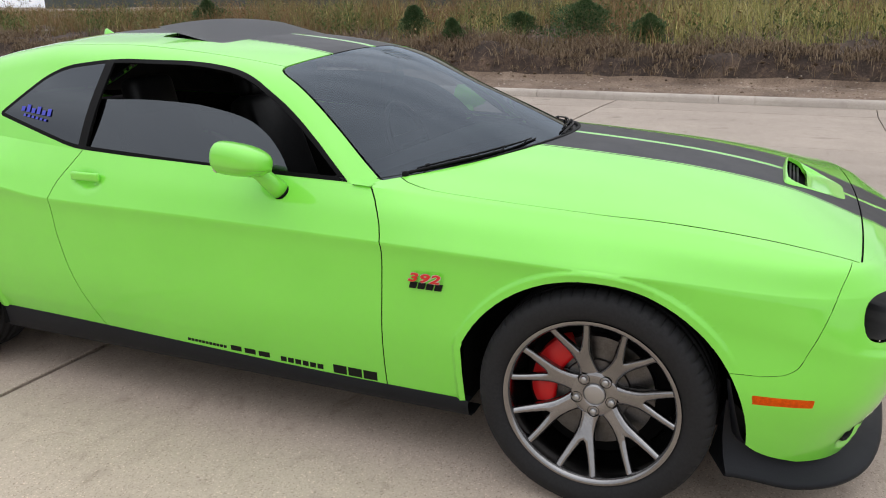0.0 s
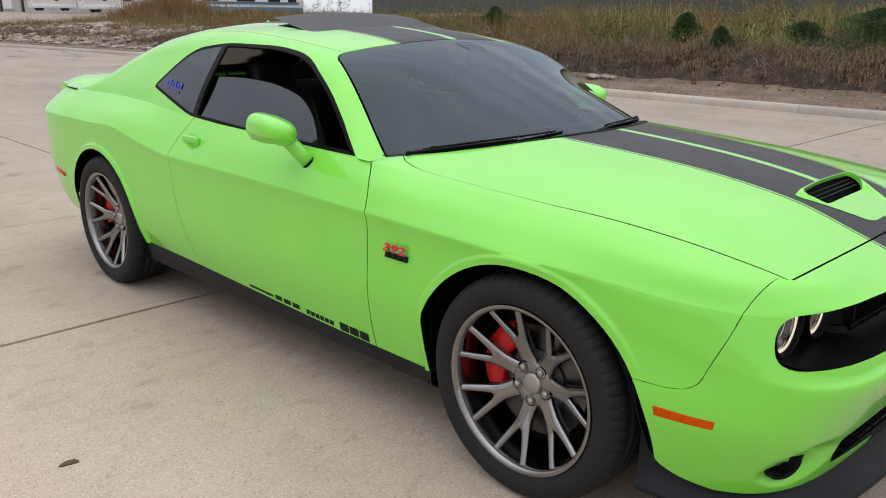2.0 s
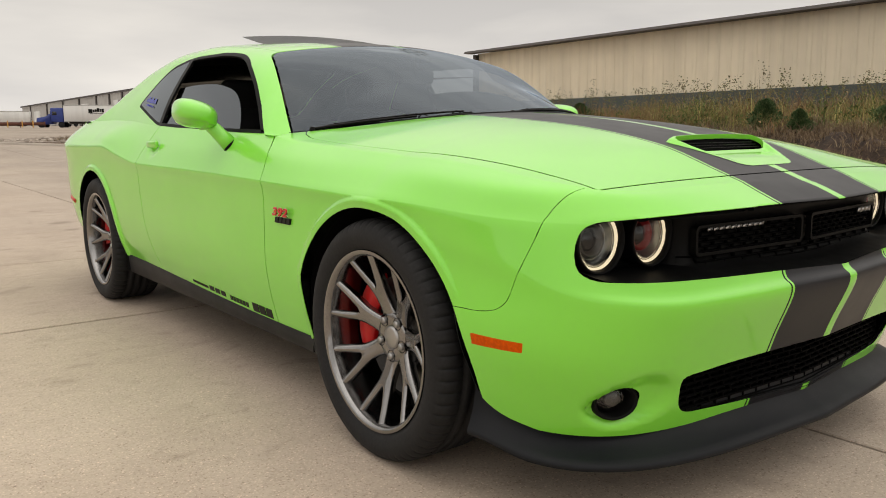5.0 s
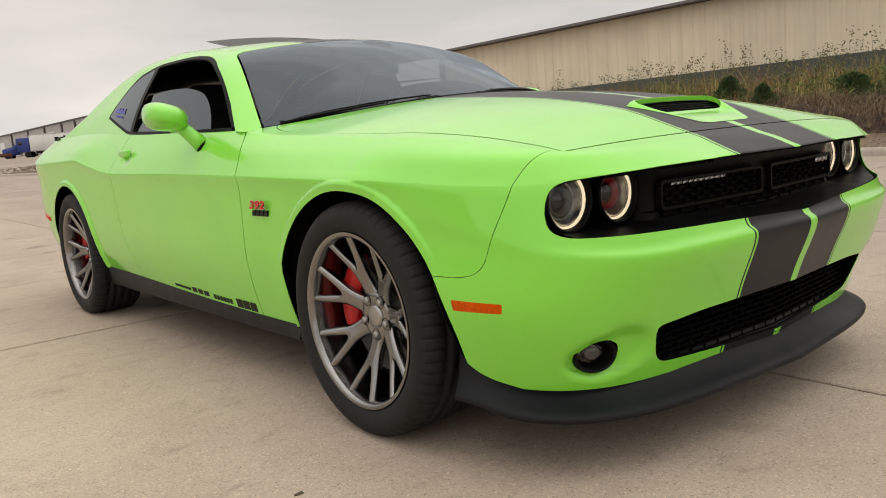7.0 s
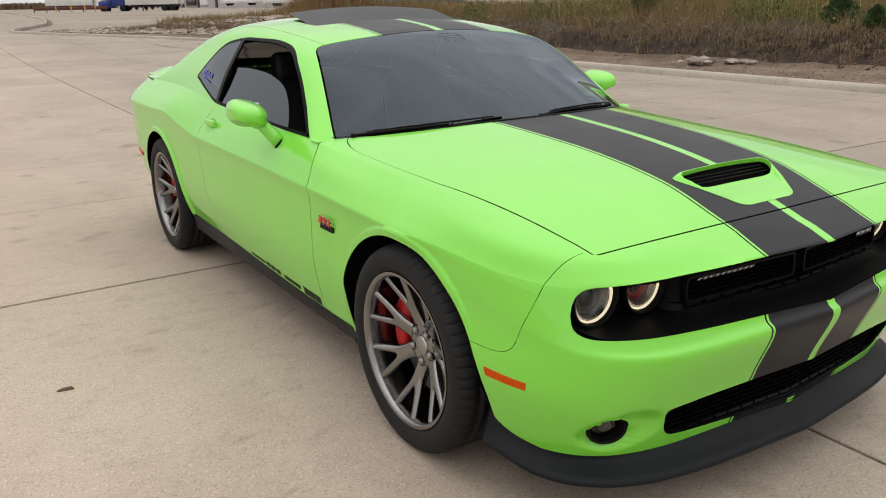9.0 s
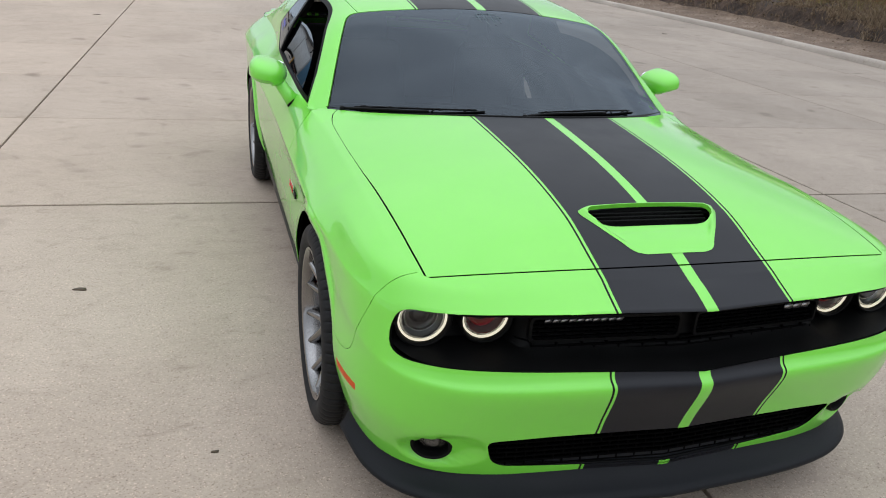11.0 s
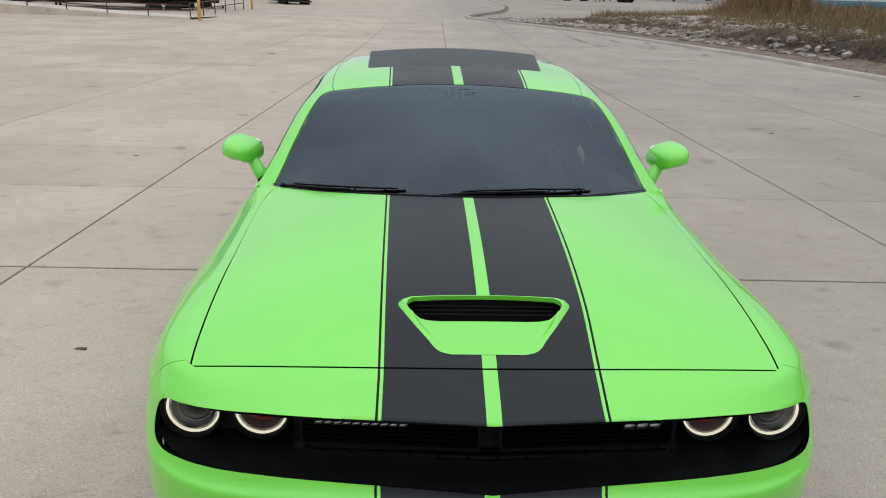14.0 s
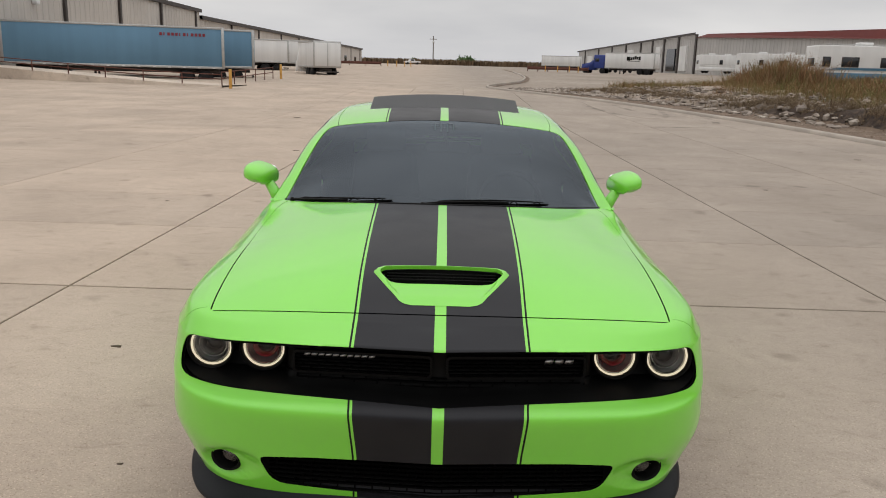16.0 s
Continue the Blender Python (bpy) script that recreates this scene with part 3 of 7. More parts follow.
# the grey edge strip between the bumper and the tyre
strip = []
for i, (y, z) in enumerate(WEDGE[3:17]):
    x = min((v.co for v in body.verts if v.co.x < -0.7), key=lambda p: (p.y - y) ** 2 + (p.z - z) ** 2).x
    k = i / 13
    strip.append([(x + 0.004, y - 0.004, z), (x + 0.006, y + 0.002, z), (x + 0.016 + 0.02 * k, y + 0.006 + 0.022 * k, z - 0.003), (x + 0.06, y + 0.008 + 0.024 * k, z - 0.004)])
body.free()
for s in (1, -1):
    part("bumper_edge_strip", grid([[(s * p[0], p[1], p[2]) for p in row] for row in strip]), SPLITTER, car, "matt black edge strip beside the tyre")
part("gap_backing", lining, CAVITY, car, "near-black sheet added behind the panel gaps")

# ---- hood, fender tops and nose: the sheet inside the top row of the side ----
top = bmesh.new()
us = [i / 80 for i in range(80)] + [1 + i / 66 * (0.87 / WHEELBASE) for i in range(67)]
rows = []
for u in us:
    e = row_point(8, u)
    spine = -0.45 + (min(e.y, 0.76) + 0.75) / 1.51 * 0.9
    line = []
    for j in range(41):
        w = (j / 40) ** 1.15
        x, y = e.x * (1 - w), e.y + (spine - e.y) * w
        line.append((x, y, hood_z(x, y) + (e.z - hood_z(e.x, e.y)) * (1 - w) ** 4))
    rows.append(line)
grid(rows, bm=top)
bmesh.ops.remove_doubles(top, verts=top.verts[:], dist=1e-5)
cowl_y = lambda x: 0.305 + 0.425 * (abs(x) / 0.79) ** 2
COWL = [(-0.95 + 0.97 * i / 40, cowl_y(-0.95 + 0.97 * i / 40)) for i in range(41)]
HOOD_SIDE = smooth_line([(-0.757, -0.686), (-0.764, -0.60), (-0.772, -0.45), (-0.785, -0.14), (-0.803, 0.35), (-0.806, 0.55), (-0.790, 0.66), (-0.742, 0.735), (-0.71, 0.80)], 30)
HOOD_FRONT = [(-0.757 + 0.777 * i / 16, -0.721 + 0.035 * (abs(-0.757 + 0.777 * i / 16) / 0.757) ** 2) for i in range(17)]
anywhere = lambda c, n: True
cut(top, COWL, (0, 1), anywhere)
hood_gap = lambda y: HOOD_GAP * (1 - .72 * step01((y + .30) / .55) + .5 * step01((y - .55) / .1))
for s in (-1, 1):
    wide = offset_line(HOOD_SIDE, s)
    cut(top, [(p[0] + (q[0] - p[0]) * hood_gap(p[1]), p[1] + (q[1] - p[1]) * hood_gap(p[1])) for p, q in zip(HOOD_SIDE, wide)], (0, 1), anywhere)
    cut(top, offset_line(HOOD_FRONT, s * HOOD_GAP), (0, 1), anywhere)
ys = [-1.0 + 0.05 * i for i in range(38)]
for off in (0.0, 0.0085, 0.0148):
    cut(top, [(-stripe_edge(y) - off, y) for y in ys], (0, 1), anywhere)
cut(top, [(-CENTRE, -1.0), (-CENTRE, 0.9)], (0, 1), anywhere)
SCOOP = round_poly([(0.0, -0.664), (-0.118, -0.660), (-0.224, -0.520), (-0.214, -0.486), (0.0, -0.472)], [0, .05, .03, .03, 0], 6)
cut(top, SCOOP, (0, 1), anywhere)
bmesh.ops.mirror(top, geom=top.verts[:] + top.edges[:] + top.faces[:], axis="X", merge_dist=0.0002)
bmesh.ops.recalc_face_normals(top, faces=top.faces[:])
if sum(f.normal.z for f in top.faces) < 0:
    bmesh.ops.reverse_faces(top, faces=top.faces[:])
HOOD_LOOP = HOOD_SIDE + [(0.02, 0.80)] + HOOD_FRONT[::-1]


def top_sort(c, n):
    ax = -abs(c.x)
    if c.y > cowl_y(c.x) and abs(c.x) < 0.80 or c.y > 0.758:
        return None
    if near(HOOD_SIDE, ax, c.y) < hood_gap(c.y) * 0.98 or near(HOOD_FRONT, ax, c.y) < HOOD_GAP * 0.98:
        return None
    if inside(SCOOP, ax, c.y):
        return None
    on = inside(HOOD_LOOP, ax, c.y)
    sx, a, e = "r" if c.x < 0 else "l", abs(c.x), stripe_edge(c.y)
    if striped(c.x, c.y):
        return (("hood_stripe" if on else "nose_stripe") if a < e else ("hood_pin" if on else "nose_pin"), sx)
    if on:
        return ("hood", "c")
    if c.y < -0.68 and a < e + 0.012:
        return ("nose_panel", "c", sx if a > CENTRE else "c")
    return ("nose_panel", sx) if c.y < -0.672 else ("fender_top", sx)


TOP_NAMES = {"hood_pin": ("pin_line", DECAL, ""), "nose_pin": ("pin_line", DECAL, ""), "hood": ("hood", PAINT, ""), "hood_stripe": ("hood_stripe", STRIPE, "satin black racing stripes with pin lines"),
             "nose_stripe": ("nose_stripe", STRIPE, "satin black stripes over the nose"), "nose_panel": ("nose_panel", PAINT, ""),
             "fender_top": ("fender_top", PAINT, "")}
split_panels(top, top_sort, panel_maker(lambda k: (*TOP_NAMES[k[0]], None)), flange=0.0012, bent=shoulder)
# a like near-black sheet under the hood stands in for shade in its gaps
lining = bmesh.new()
keep = {}
for f in top.faces:
    c = f.calc_center_median()
    if inside(SCOOP, -abs(c.x), c.y):
        continue
    vs = []
    for v in f.verts:
        if v not in keep:
            keep[v] = lining.verts.new(v.co - Vector((0, 0, 0.014)))
        vs.append(keep[v])
    lining.faces.new(vs)
top.free()
part("hood_gap_backing", lining, CAVITY, car, "near-black sheet added under the hood gaps")

# ---- greenhouse: windshield, pillars, roof, side windows, rear deck ----
roof_mid = smooth_curve((0.28, 1.000), (0.33, 1.022), (0.74, 1.192), (1.19, 1.352), (1.30, 1.372), (1.6, 1.405), (2.0, 1.432), (2.25, 1.432), (2.6, 1.394), (2.96, 1.292), (3.15, 1.200), (3.3, 1.128), (3.42, 1.088), (3.6, 1.069), (3.86, 1.062), (3.98, 1.055))
roof_bow = smooth_curve((0.28, 0.40), (0.74, 0.380), (1.25, 0.165), (1.7, 0.125), (2.5, 0.13), (3.0, 0.12), (3.5, 0.05), (3.86, 0.03), (3.98, 0.03))


def belt(y):
    if y <= WHEELBASE:
        return ROWS[8]["x"](y), ROWS[8]["z"](y)
    lo, hi = 2.0, 3.0
    for _ in range(30):
        m = (lo + hi) / 2
        if row_point(8, m).y < y:
            lo = m
        else:
            hi = m
    p = row_point(8, lo)
    return -p.x, p.z


SPREAD = []


def section(y, n_roof=34, n_round=8, n_side=22):
    """Half a section of the cabin at y, from the middle outwards and down to the belt."""
    zc, k = roof_mid(y), roof_bow(y)
    if y < 0.765:
        xe = 0.79 * math.sqrt(max(0.0, y - 0.305) / 0.425)
        if not SPREAD:
            first = section(0.77)
            SPREAD.extend(p[0] / first[-1][0] for p in first)
        return [(-xe * f, y, zc - k * (xe * f) ** 2) for f in SPREAD]
    xb, zb = belt(y)
    lo, hi = zb, zc
    lean = 0.46 * step01((3.85 - y) / 1.1) + 0.05
    for _ in range(40):
        m = (lo + hi) / 2
        x = xb - lean * (m - zb)
        if zc - k * x * x > m:
            lo = m
        else:
            hi = m
    zx, xx = lo, xb - lean * (lo - zb)
    r = min(0.085, 0.6 * max(0.004, zx - zb))
    xr, zs = xx - r * 1.25, zx - r
    pts = [(xr * i / n_roof, zc - k * (xr * i / n_roof) ** 2) for i in range(n_roof)]
    a, c = Vector((xr, zc - k * xr * xr)), Vector((xb - lean * (zs - zb), zs))
    b = Vector((xx, zx))
    for i in range(n_round):
        t = i / n_round
        q = (1 - t) ** 2 * a + 2 * t * (1 - t) * b + t * t * c
        pts.append((q.x, q.y))
    for i in range(n_side + 1):
        z = zs + (zb - zs) * i / n_side
        bowed = 0.012 * math.sin(math.pi * (z - zb) / max(0.02, zs - zb)) * step01((zs - zb - 0.03) / 0.2)
        pts.append((xb - lean * (z - zb) + bowed, z))
    return [(-x, y, z) for x, z in pts]


stations = [0.306 + 0.4585 * (i / 40) for i in range(41)] + [0.77 + 0.5 * i / 50 for i in range(50)] + [1.27 + 2.68 * i / 114 for i in range(115)]
cabin = grid([section(y) for y in stations])
bmesh.ops.remove_doubles(cabin, verts=cabin.verts[:], dist=1e-5)
cabin.normal_update()
if sum(f.normal.z for f in cabin.faces) < 0:
    bmesh.ops.reverse_faces(cabin, faces=cabin.faces[:])
cabin.normal_update()
WIN = round_poly([(0.845, .962), (1.5, .980), (2.06, 1.006), (2.505, 1.112), (2.245, 1.300), (1.96, 1.334), (1.56, 1.328), (1.34, 1.296), (1.12, 1.182)],
                 [.012, .2, .07, .035, .11, .1, .1, .1, .1], 7)
WIN_IN = offset_line(WIN, 0.014, True)
if not inside(WIN, *WIN_IN[10]):
    WIN_IN = offset_line(WIN, -0.014, True)
PILLAR = [(1.952, 1.36), (2.000, 0.94)], [(1.992, 1.36), (2.040, 0.94)]
header = lambda x: 1.188 + 0.062 * (abs(x) / 0.62) ** 2
SCREEN = round_poly([(0.02, 0.28), (-0.30, 0.28)] + [(-x, cowl_y(x) - 0.006) for x in (0.5, 0.7)] + [(-0.800, 0.742), (-0.632, header(.632)), (-0.3, header(.3)), (0.02, header(0))],
                    [0, 0, .05, .05, .02, .06, .1, 0], 6)
upper = lambda c, n: c.x < -0.55 and c.y > 0.8 and n.x < -0.45
flat_on = lambda c, n: n.z > 0.25
cut(cabin, closed(WIN), (1, 2), upper)
cut(cabin, closed(WIN_IN), (1, 2), upper)
for line in PILLAR:
    cut(cabin, line, (1, 2), upper)
for s in (-0.004, 0.004):
    cut(cabin, offset_line(closed(SCREEN), s), (0, 1), lambda c, n: c.y < 1.4 and n.z > 0.2)
SUN_FRONT = 1.60
SUNROOF = round_poly([(0.02, SUN_FRONT - 0.005), (-0.30, SUN_FRONT), (-0.450, SUN_FRONT + 0.03), (-0.445, 1.95), (0.02, 1.96)], [0, .1, .03, .04, 0])
cut(cabin, closed(SUNROOF), (0, 1), flat_on)
ys = [1.1 + 0.05 * i for i in range(26)]
for off in (0.0, 0.0085, 0.0148):
    cut(cabin, [(-stripe_edge(y) - off, y) for y in ys], (0, 1), lambda c, n: c.y > 1.0 and n.z > 0.5 and c.y < 2.4)
cut(cabin, [(-CENTRE - 0.004, 1.1), (-CENTRE - 0.004, 2.35)], (0, 1), lambda c, n: c.y > 1.0 and n.z > 0.5 and c.y < 2.4)
ROOF_SEAM = smooth_line([(-0.585, 1.235), (-0.600, 1.35), (-0.612, 1.6), (-0.612, 2.3), (-0.60, 2.9)], 20)
for s in (-0.0015, 0.0015):
    cut(cabin, offset_line(ROOF_SEAM, s), (0, 1), lambda c, n: c.y > 1.0 and n.z > 0.4)
REAR_SCREEN = round_poly([(0.02, 2.66), (-0.50, 2.64), (-0.56, 3.38), (0.02, 3.42)], [0, .08, .08, 0])
cut(cabin, closed(REAR_SCREEN), (0, 1), lambda c, n: c.y > 2.4 and n.z > 0.2)
bmesh.ops.mirror(cabin, geom=cabin.verts[:] + cabin.edges[:] + cabin.faces[:], axis="X", merge_dist=0.0002)
bmesh.ops.recalc_face_normals(cabin, faces=cabin.faces[:])
if sum(f.normal.z for f in cabin.faces) < 0:
    bmesh.ops.reverse_faces(cabin, faces=cabin.faces[:])


def cabin_sort(c, n):
    sx = "r" if c.x < 0 else "l"
    ax, y, z = -abs(c.x), c.y, c.z
    if y > 0.8 and abs(n.x) > 0.45 and inside(WIN, y, z):
        p0 = np.interp(z, [0.94, 1.36], [2.000, 1.952])
        if p0 < y < p0 + 0.04:
            return ("pillar", sx)
        if not inside(WIN_IN, y, z):
            return ("window_frame", sx)
        return ("quarter_glass", sx) if y > p0 else None
    if n.z > 0.2:
        if y < 1.4 and near(closed(SCREEN), ax, y) < 0.0039:
            return None
        if y < 1.4 and inside(SCREEN, ax, y):
            return ("windshield", "c")
        if inside(SUNROOF, ax, y):
            return None
        if y > 2.4 and inside(REAR_SCREEN, ax, y):
            return ("rear_window", "c")
        if near(ROOF_SEAM, ax, y) < 0.00147 and n.z > 0.4:
            return None
        if 1.0 < y < 2.4 and n.z > 0.5:
            e = stripe_edge(y)
            if CENTRE + 0.004 < -ax < e:
                return ("roof_stripe", sx, y > 1.8)
            if e + 0.0085 < -ax < e + 0.0148:
                return ("roof_pin", sx, y > 1.8)
            if -ax < 0.6:
                return ("roof", "c")
    if y < 0.75:
        return None
    return ("side_frame", sx)


CABIN_NAMES = {"roof_pin": ("pin_line", DECAL, ""), "pillar": ("door_pillar", TRIM, "gloss black pillar"), "window_frame": ("window_moulding", SEAL, "black window moulding"),
               "quarter_glass": ("quarter_window", SIDEGLASS, "dark tinted quarter window"), "windshield": ("windshield", WINDSHIELD, "dark tinted windshield"),
               "rear_window": ("rear_window", REARGLASS, "dark rear window"), "roof_stripe": ("roof_stripe", STRIPE, "satin black roof stripes"),
               "roof": ("roof", PAINT, ""), "side_frame": ("roof_pillar", PAINT, "")}
split_panels(cabin, cabin_sort, panel_maker(lambda k: (*CABIN_NAMES[k[0]], None)), 0.010)
for k in (("windshield", "c"), ("quarter_glass", "r"), ("quarter_glass", "l"), ("rear_window", "c")):
    panels[k].visible_shadow = False
lining = bmesh.new()
keep = {}
cabin.normal_update()
for f in cabin.faces:
    k = cabin_sort(f.calc_center_median(), f.normal)
    if k is None or k[0] not in ("roof", "roof_stripe", "roof_pin", "side_frame") or f.calc_center_median().y < 0.88:
        continue
    vs = []
    for v in f.verts:
        if v not in keep:
            keep[v] = lining.verts.new(v.co - v.normal * 0.014)
        vs.append(keep[v])
    lining.faces.new(vs[::-1])
part("headliner", lining, CLOTH, car, "black headliner and pillar lining")
cabin.free()
# ---- wheels ----
def tyre_mesh():
    prof = [(-.100, .255), (-.116, .2685), (-.126, .274), (-.134, .290), (-.1375, .308), (-.136, .326), (-.130, .340), (-.120, .350), (-.106, .3565), (-.090, .3595)]
    for g in (-.062, -.022, .022, .062):
        prof += [(g - .0065, .3605), (g - .005, .352), (g + .005, .352), (g + .0065, .3605)]
    prof += [(-h, r) for h, r in prof[9::-1]]
    n = 320
    rows = []
    for k in range(n):
        a = 2 * math.pi * (k // 5 + (0, .07, .14, .4, .7)[k % 5]) / 64
        row = []
        for h, r in prof:
            if k % 5 == 1 and r > 0.345 and abs(h) > 0.066:
                r -= 0.007
            y, z = r * math.cos(a), r * math.sin(a)
            row.append((h, y, max(z, -0.357)))
        rows.append(row)
    return grid(rows, closed_u=True)


def arm_mesh(side):
    """One half of a forked spoke, pointing up: half of the broad stem, then an arm that leans to one side."""
    rs = [.046, .058, .070, .082, .095, .12, .138, .153, .165, .18, .20, .22, .245, .262]
    rows = []
    for i in range(37):
        r = 0.046 + 0.216 * i / 36
        t = i / 36
        a = np.interp(r, rs, [0, 0, 0, 0, 0, 0, 0, .0003, .0050, .0125, .0220, .0310, .0405, .0440])
        b = np.interp(r, rs, [.042, .0365, .0320, .0294, .0280, .0282, .0308, .0350, .0390, .0445, .0515, .0585, .0668, .0750])
        s = min(1.0, a / .004)
        face = -0.044 - 0.076 * t ** 1.25
        thick = 0.034 - 0.008 * t
        w = b - a
        lats = [a, a + .10 * w, a + .27 * w, a + .5 * w, b - .27 * w, b - .10 * w, b]
        drop = [.0130 * s, .0058 * s, .0022 * s, 0, .0022, .0058, .0130]
        sec = list(zip(lats, drop)) + [(b - .0035, thick), (a + .0035 * s, thick)]
        rows.append([(face + d, side * y, r) for y, d in sec])
    bm = grid(rows, closed_v=True)
    bmesh.ops.recalc_face_normals(bm, faces=bm.faces[:])
    return bm


WHEELS = [(-0.830, 0.0, 0), (-0.832, WHEELBASE, 0), (0.830, 0.0, 180), (0.832, WHEELBASE, 180)]


def first_wheel():
    barrel = lathe([(-.113, .262), (-.124, .2715), (-.1285, .270), (-.1290, .263), (-.124, .256), (-.112, .2515), (-.085, .249), (-.02, .240), (.06, .240), (.10, .25), (.115, .268), (.105, .262)], 72)
    wheel = part("wheel", barrel, RIM, car, "graphite alloy wheel with forked spokes")
    sharp(wheel, 50)
    part("tyre", tyre_mesh(), RUBBER, wheel, "black low-profile tyre")
    meshes = {}
    for k in range(7):
        for s in (-1, 1):
            if s not in meshes:
                sp = part("spoke", arm_mesh(s), RIM, wheel)
                sharp(sp, 40)
                meshes[s] = sp.data
            else:
                sp = new("spoke", meshes[s])
                sp.parent = wheel
            sp.matrix_basis = pose(0, 0, 0, 360 * k / 7 + 34, 0, 0)
    hub = lathe([(-.035, .0), (-.037, .030), (-.048, .034), (-.0515, .042), (-.0515, .066), (-.047, .074), (-.02, .078), (.0, .076)], 48)
    sharp(part("hub", hub, RIM, wheel), 40)
    cap = lathe([(-.0545, 0.0), (-.0545, .028), (-.0525, .0335), (-.036, .035)], 32)
    part("centre_cap", cap, CAP, wheel, "plain satin silver centre cap")
    nut = lathe([(-.060, 0), (-.060, .0085), (-.057, .0112), (-.036, .0112)], 12)
    first = part("lug_nut", nut, CAP, wheel)
    for k in range(5):
        o = first if k == 0 else new("lug_nut", first.data)
        o.parent = wheel
        a = radians(72 * k + 54)
        o.matrix_basis = pose(0, 0.0575 * math.cos(a), 0.0575 * math.sin(a))
    # black rings round the nuts stand in for the shade of recesses
    shade_ring = part("nut_recess", lathe([(-.0515, .0175), (-.0524, .0188), (-.0524, .0172), (-.047, .0160), (-.047, 0)], 20), TRIM, wheel)
    for k in range(5):
        o = shade_ring if k == 0 else new("nut_recess", shade_ring.data)
        o.parent = wheel
        a = radians(72 * k + 54)
        o.matrix_basis = pose(0, 0.0575 * math.cos(a), 0.0575 * math.sin(a))
    disc = lathe([(-.022, .075), (-.022, .105), (-.014, .108), (-.014, .180), (.012, .180), (.012, .10)], 60)
    sharp(part("brake_disc", disc, STEEL, wheel, "drilled steel brake disc"), 40)
    backing = lathe([(.03, .03), (.03, .236), (.07, .239)], 40)
    part("brake_shield", backing, CAVITY, wheel)
    return wheel


def caliper_mesh():
    rows = []
    for i in range(15):
        a = radians(-18 + 82 * i / 14)
        e = 1 - 0.25 * abs(i / 7 - 1) ** 4
        sec = [(-.040, .132), (-.046, .150), (-.046, .182), (-.036, .204), (-.005, .208), (-.005, .125), (-.028, .122)]
        rows.append([(h, (r - .165) * e * math.cos(a) + .165 * math.cos(a), (r - .165) * e * math.sin(a) + .165 * math.sin(a)) for h, r in sec])
    bm = grid(rows, closed_v=True)
    for r in (bm.verts[:7], bm.verts[-7:]):
        bm.faces.new(r)
    bmesh.ops.recalc_face_normals(bm, faces=bm.faces[:])
    return bm


bm_keep = first_wheel()
for i, (x, y, turn) in enumerate(WHEELS):
    m = pose(x, y, HUB_Z, [0, 31, 12, 50][i], 0, turn)
    if i == 0:
        w = bm_keep
        w.matrix_basis = m
    else:
        w = copy_thing(bm_keep, m)
    cal = caliper_mesh()
    if i == 0:
        sharp(part("brake_caliper", cal, CALIPER, car, "glossy red brake caliper"), 45).matrix_basis = pose(x, y, HUB_Z)
    else:
        sharp(part("brake_caliper", cal, CALIPER, car, "glossy red brake caliper"), 45).matrix_basis = pose(x, y, HUB_Z) @ (Matrix.Scale(-1, 4, (1, 0, 0)) if x > 0 else Matrix())

# wheel arch liners, light-blocking floor boxes and sills
for cy, cz, r, back in ARCHES:
    for s in (-1, 1):
        rows = []
        for i in range(25):
            a = math.pi * i / 24
            tuck = .085 * max(0.0, -math.cos(a)) ** 2 if cy < 1 else 0.0
            rows.append([(s * (x - tuck), min(back + d, cy + (r + d) * math.cos(a)), cz + (r + d) * math.sin(a)) for x, d in ((.92, .004), (.90, .016), (.72, .02), (.56, .02), (.56, -.30))])
        rows.insert(0, [(p[0], p[1], 0.225) for p in rows[0]])
        rows.append([(p[0], p[1], 0.225) for p in rows[-1]])
        part("wheel_arch_liner", grid(rows), CAVITY, car)
# dark boxes added out of sight to block light under the car
part("underbody", box((-.62, -.58, .19), (.62, 3.8, .26)), CAVITY, car, "unseen dark box added to block light under the car")
for a, b in ((-.88, -.54), (.54, .88)):
    part("underbody", box((a, .45, .20), (b, 2.52, .25)), CAVITY, car)
for s in (-1, 1):
    rows = []
    for i in range(31):
        y = 0.402 + (2.555 - 0.402) * i / 30
        zt = ROWS[0]["z"](y) + 0.006
        e = 0.012 * step01((0.50 - y) / 0.1)
        rows.append([(s * x, y, z) for x, z in ((.880, zt), (.908 + e, zt), (.912 + e, zt - .012), (.905 + e, .225), (.893, .208), (.86, .203), (.80, .205))])
    sharp(part("side_skirt", grid(rows), SPLITTER, car, "matt black side skirt"), 40)


# ---- front splitter ----
def splitter_line(t, a, b, prow, n=4):
    ph = math.pi / 2 * t
    q = (abs(math.cos(ph) / a) ** n + abs(math.sin(ph) / b) ** n) ** (-1 / n)
    x, y = -q * math.cos(ph), -q * math.sin(ph)
    return x, y - prow * max(0.0, 1 + x / 0.6) ** 1.5


rows = []
T0 = 0.262
ts = [T0 + (1 - T0) * i / 60 for i in range(61)]
SEC = [(.888, .770, .240), (.884, .772, .215), (.886, .784, .192), (.900, .806, .171), (.918, .832, .156), (.928, .850, .147), (.932, .857, .139), (.930, .855, .130), (.918, .842, .124), (.80, .70, .125)]
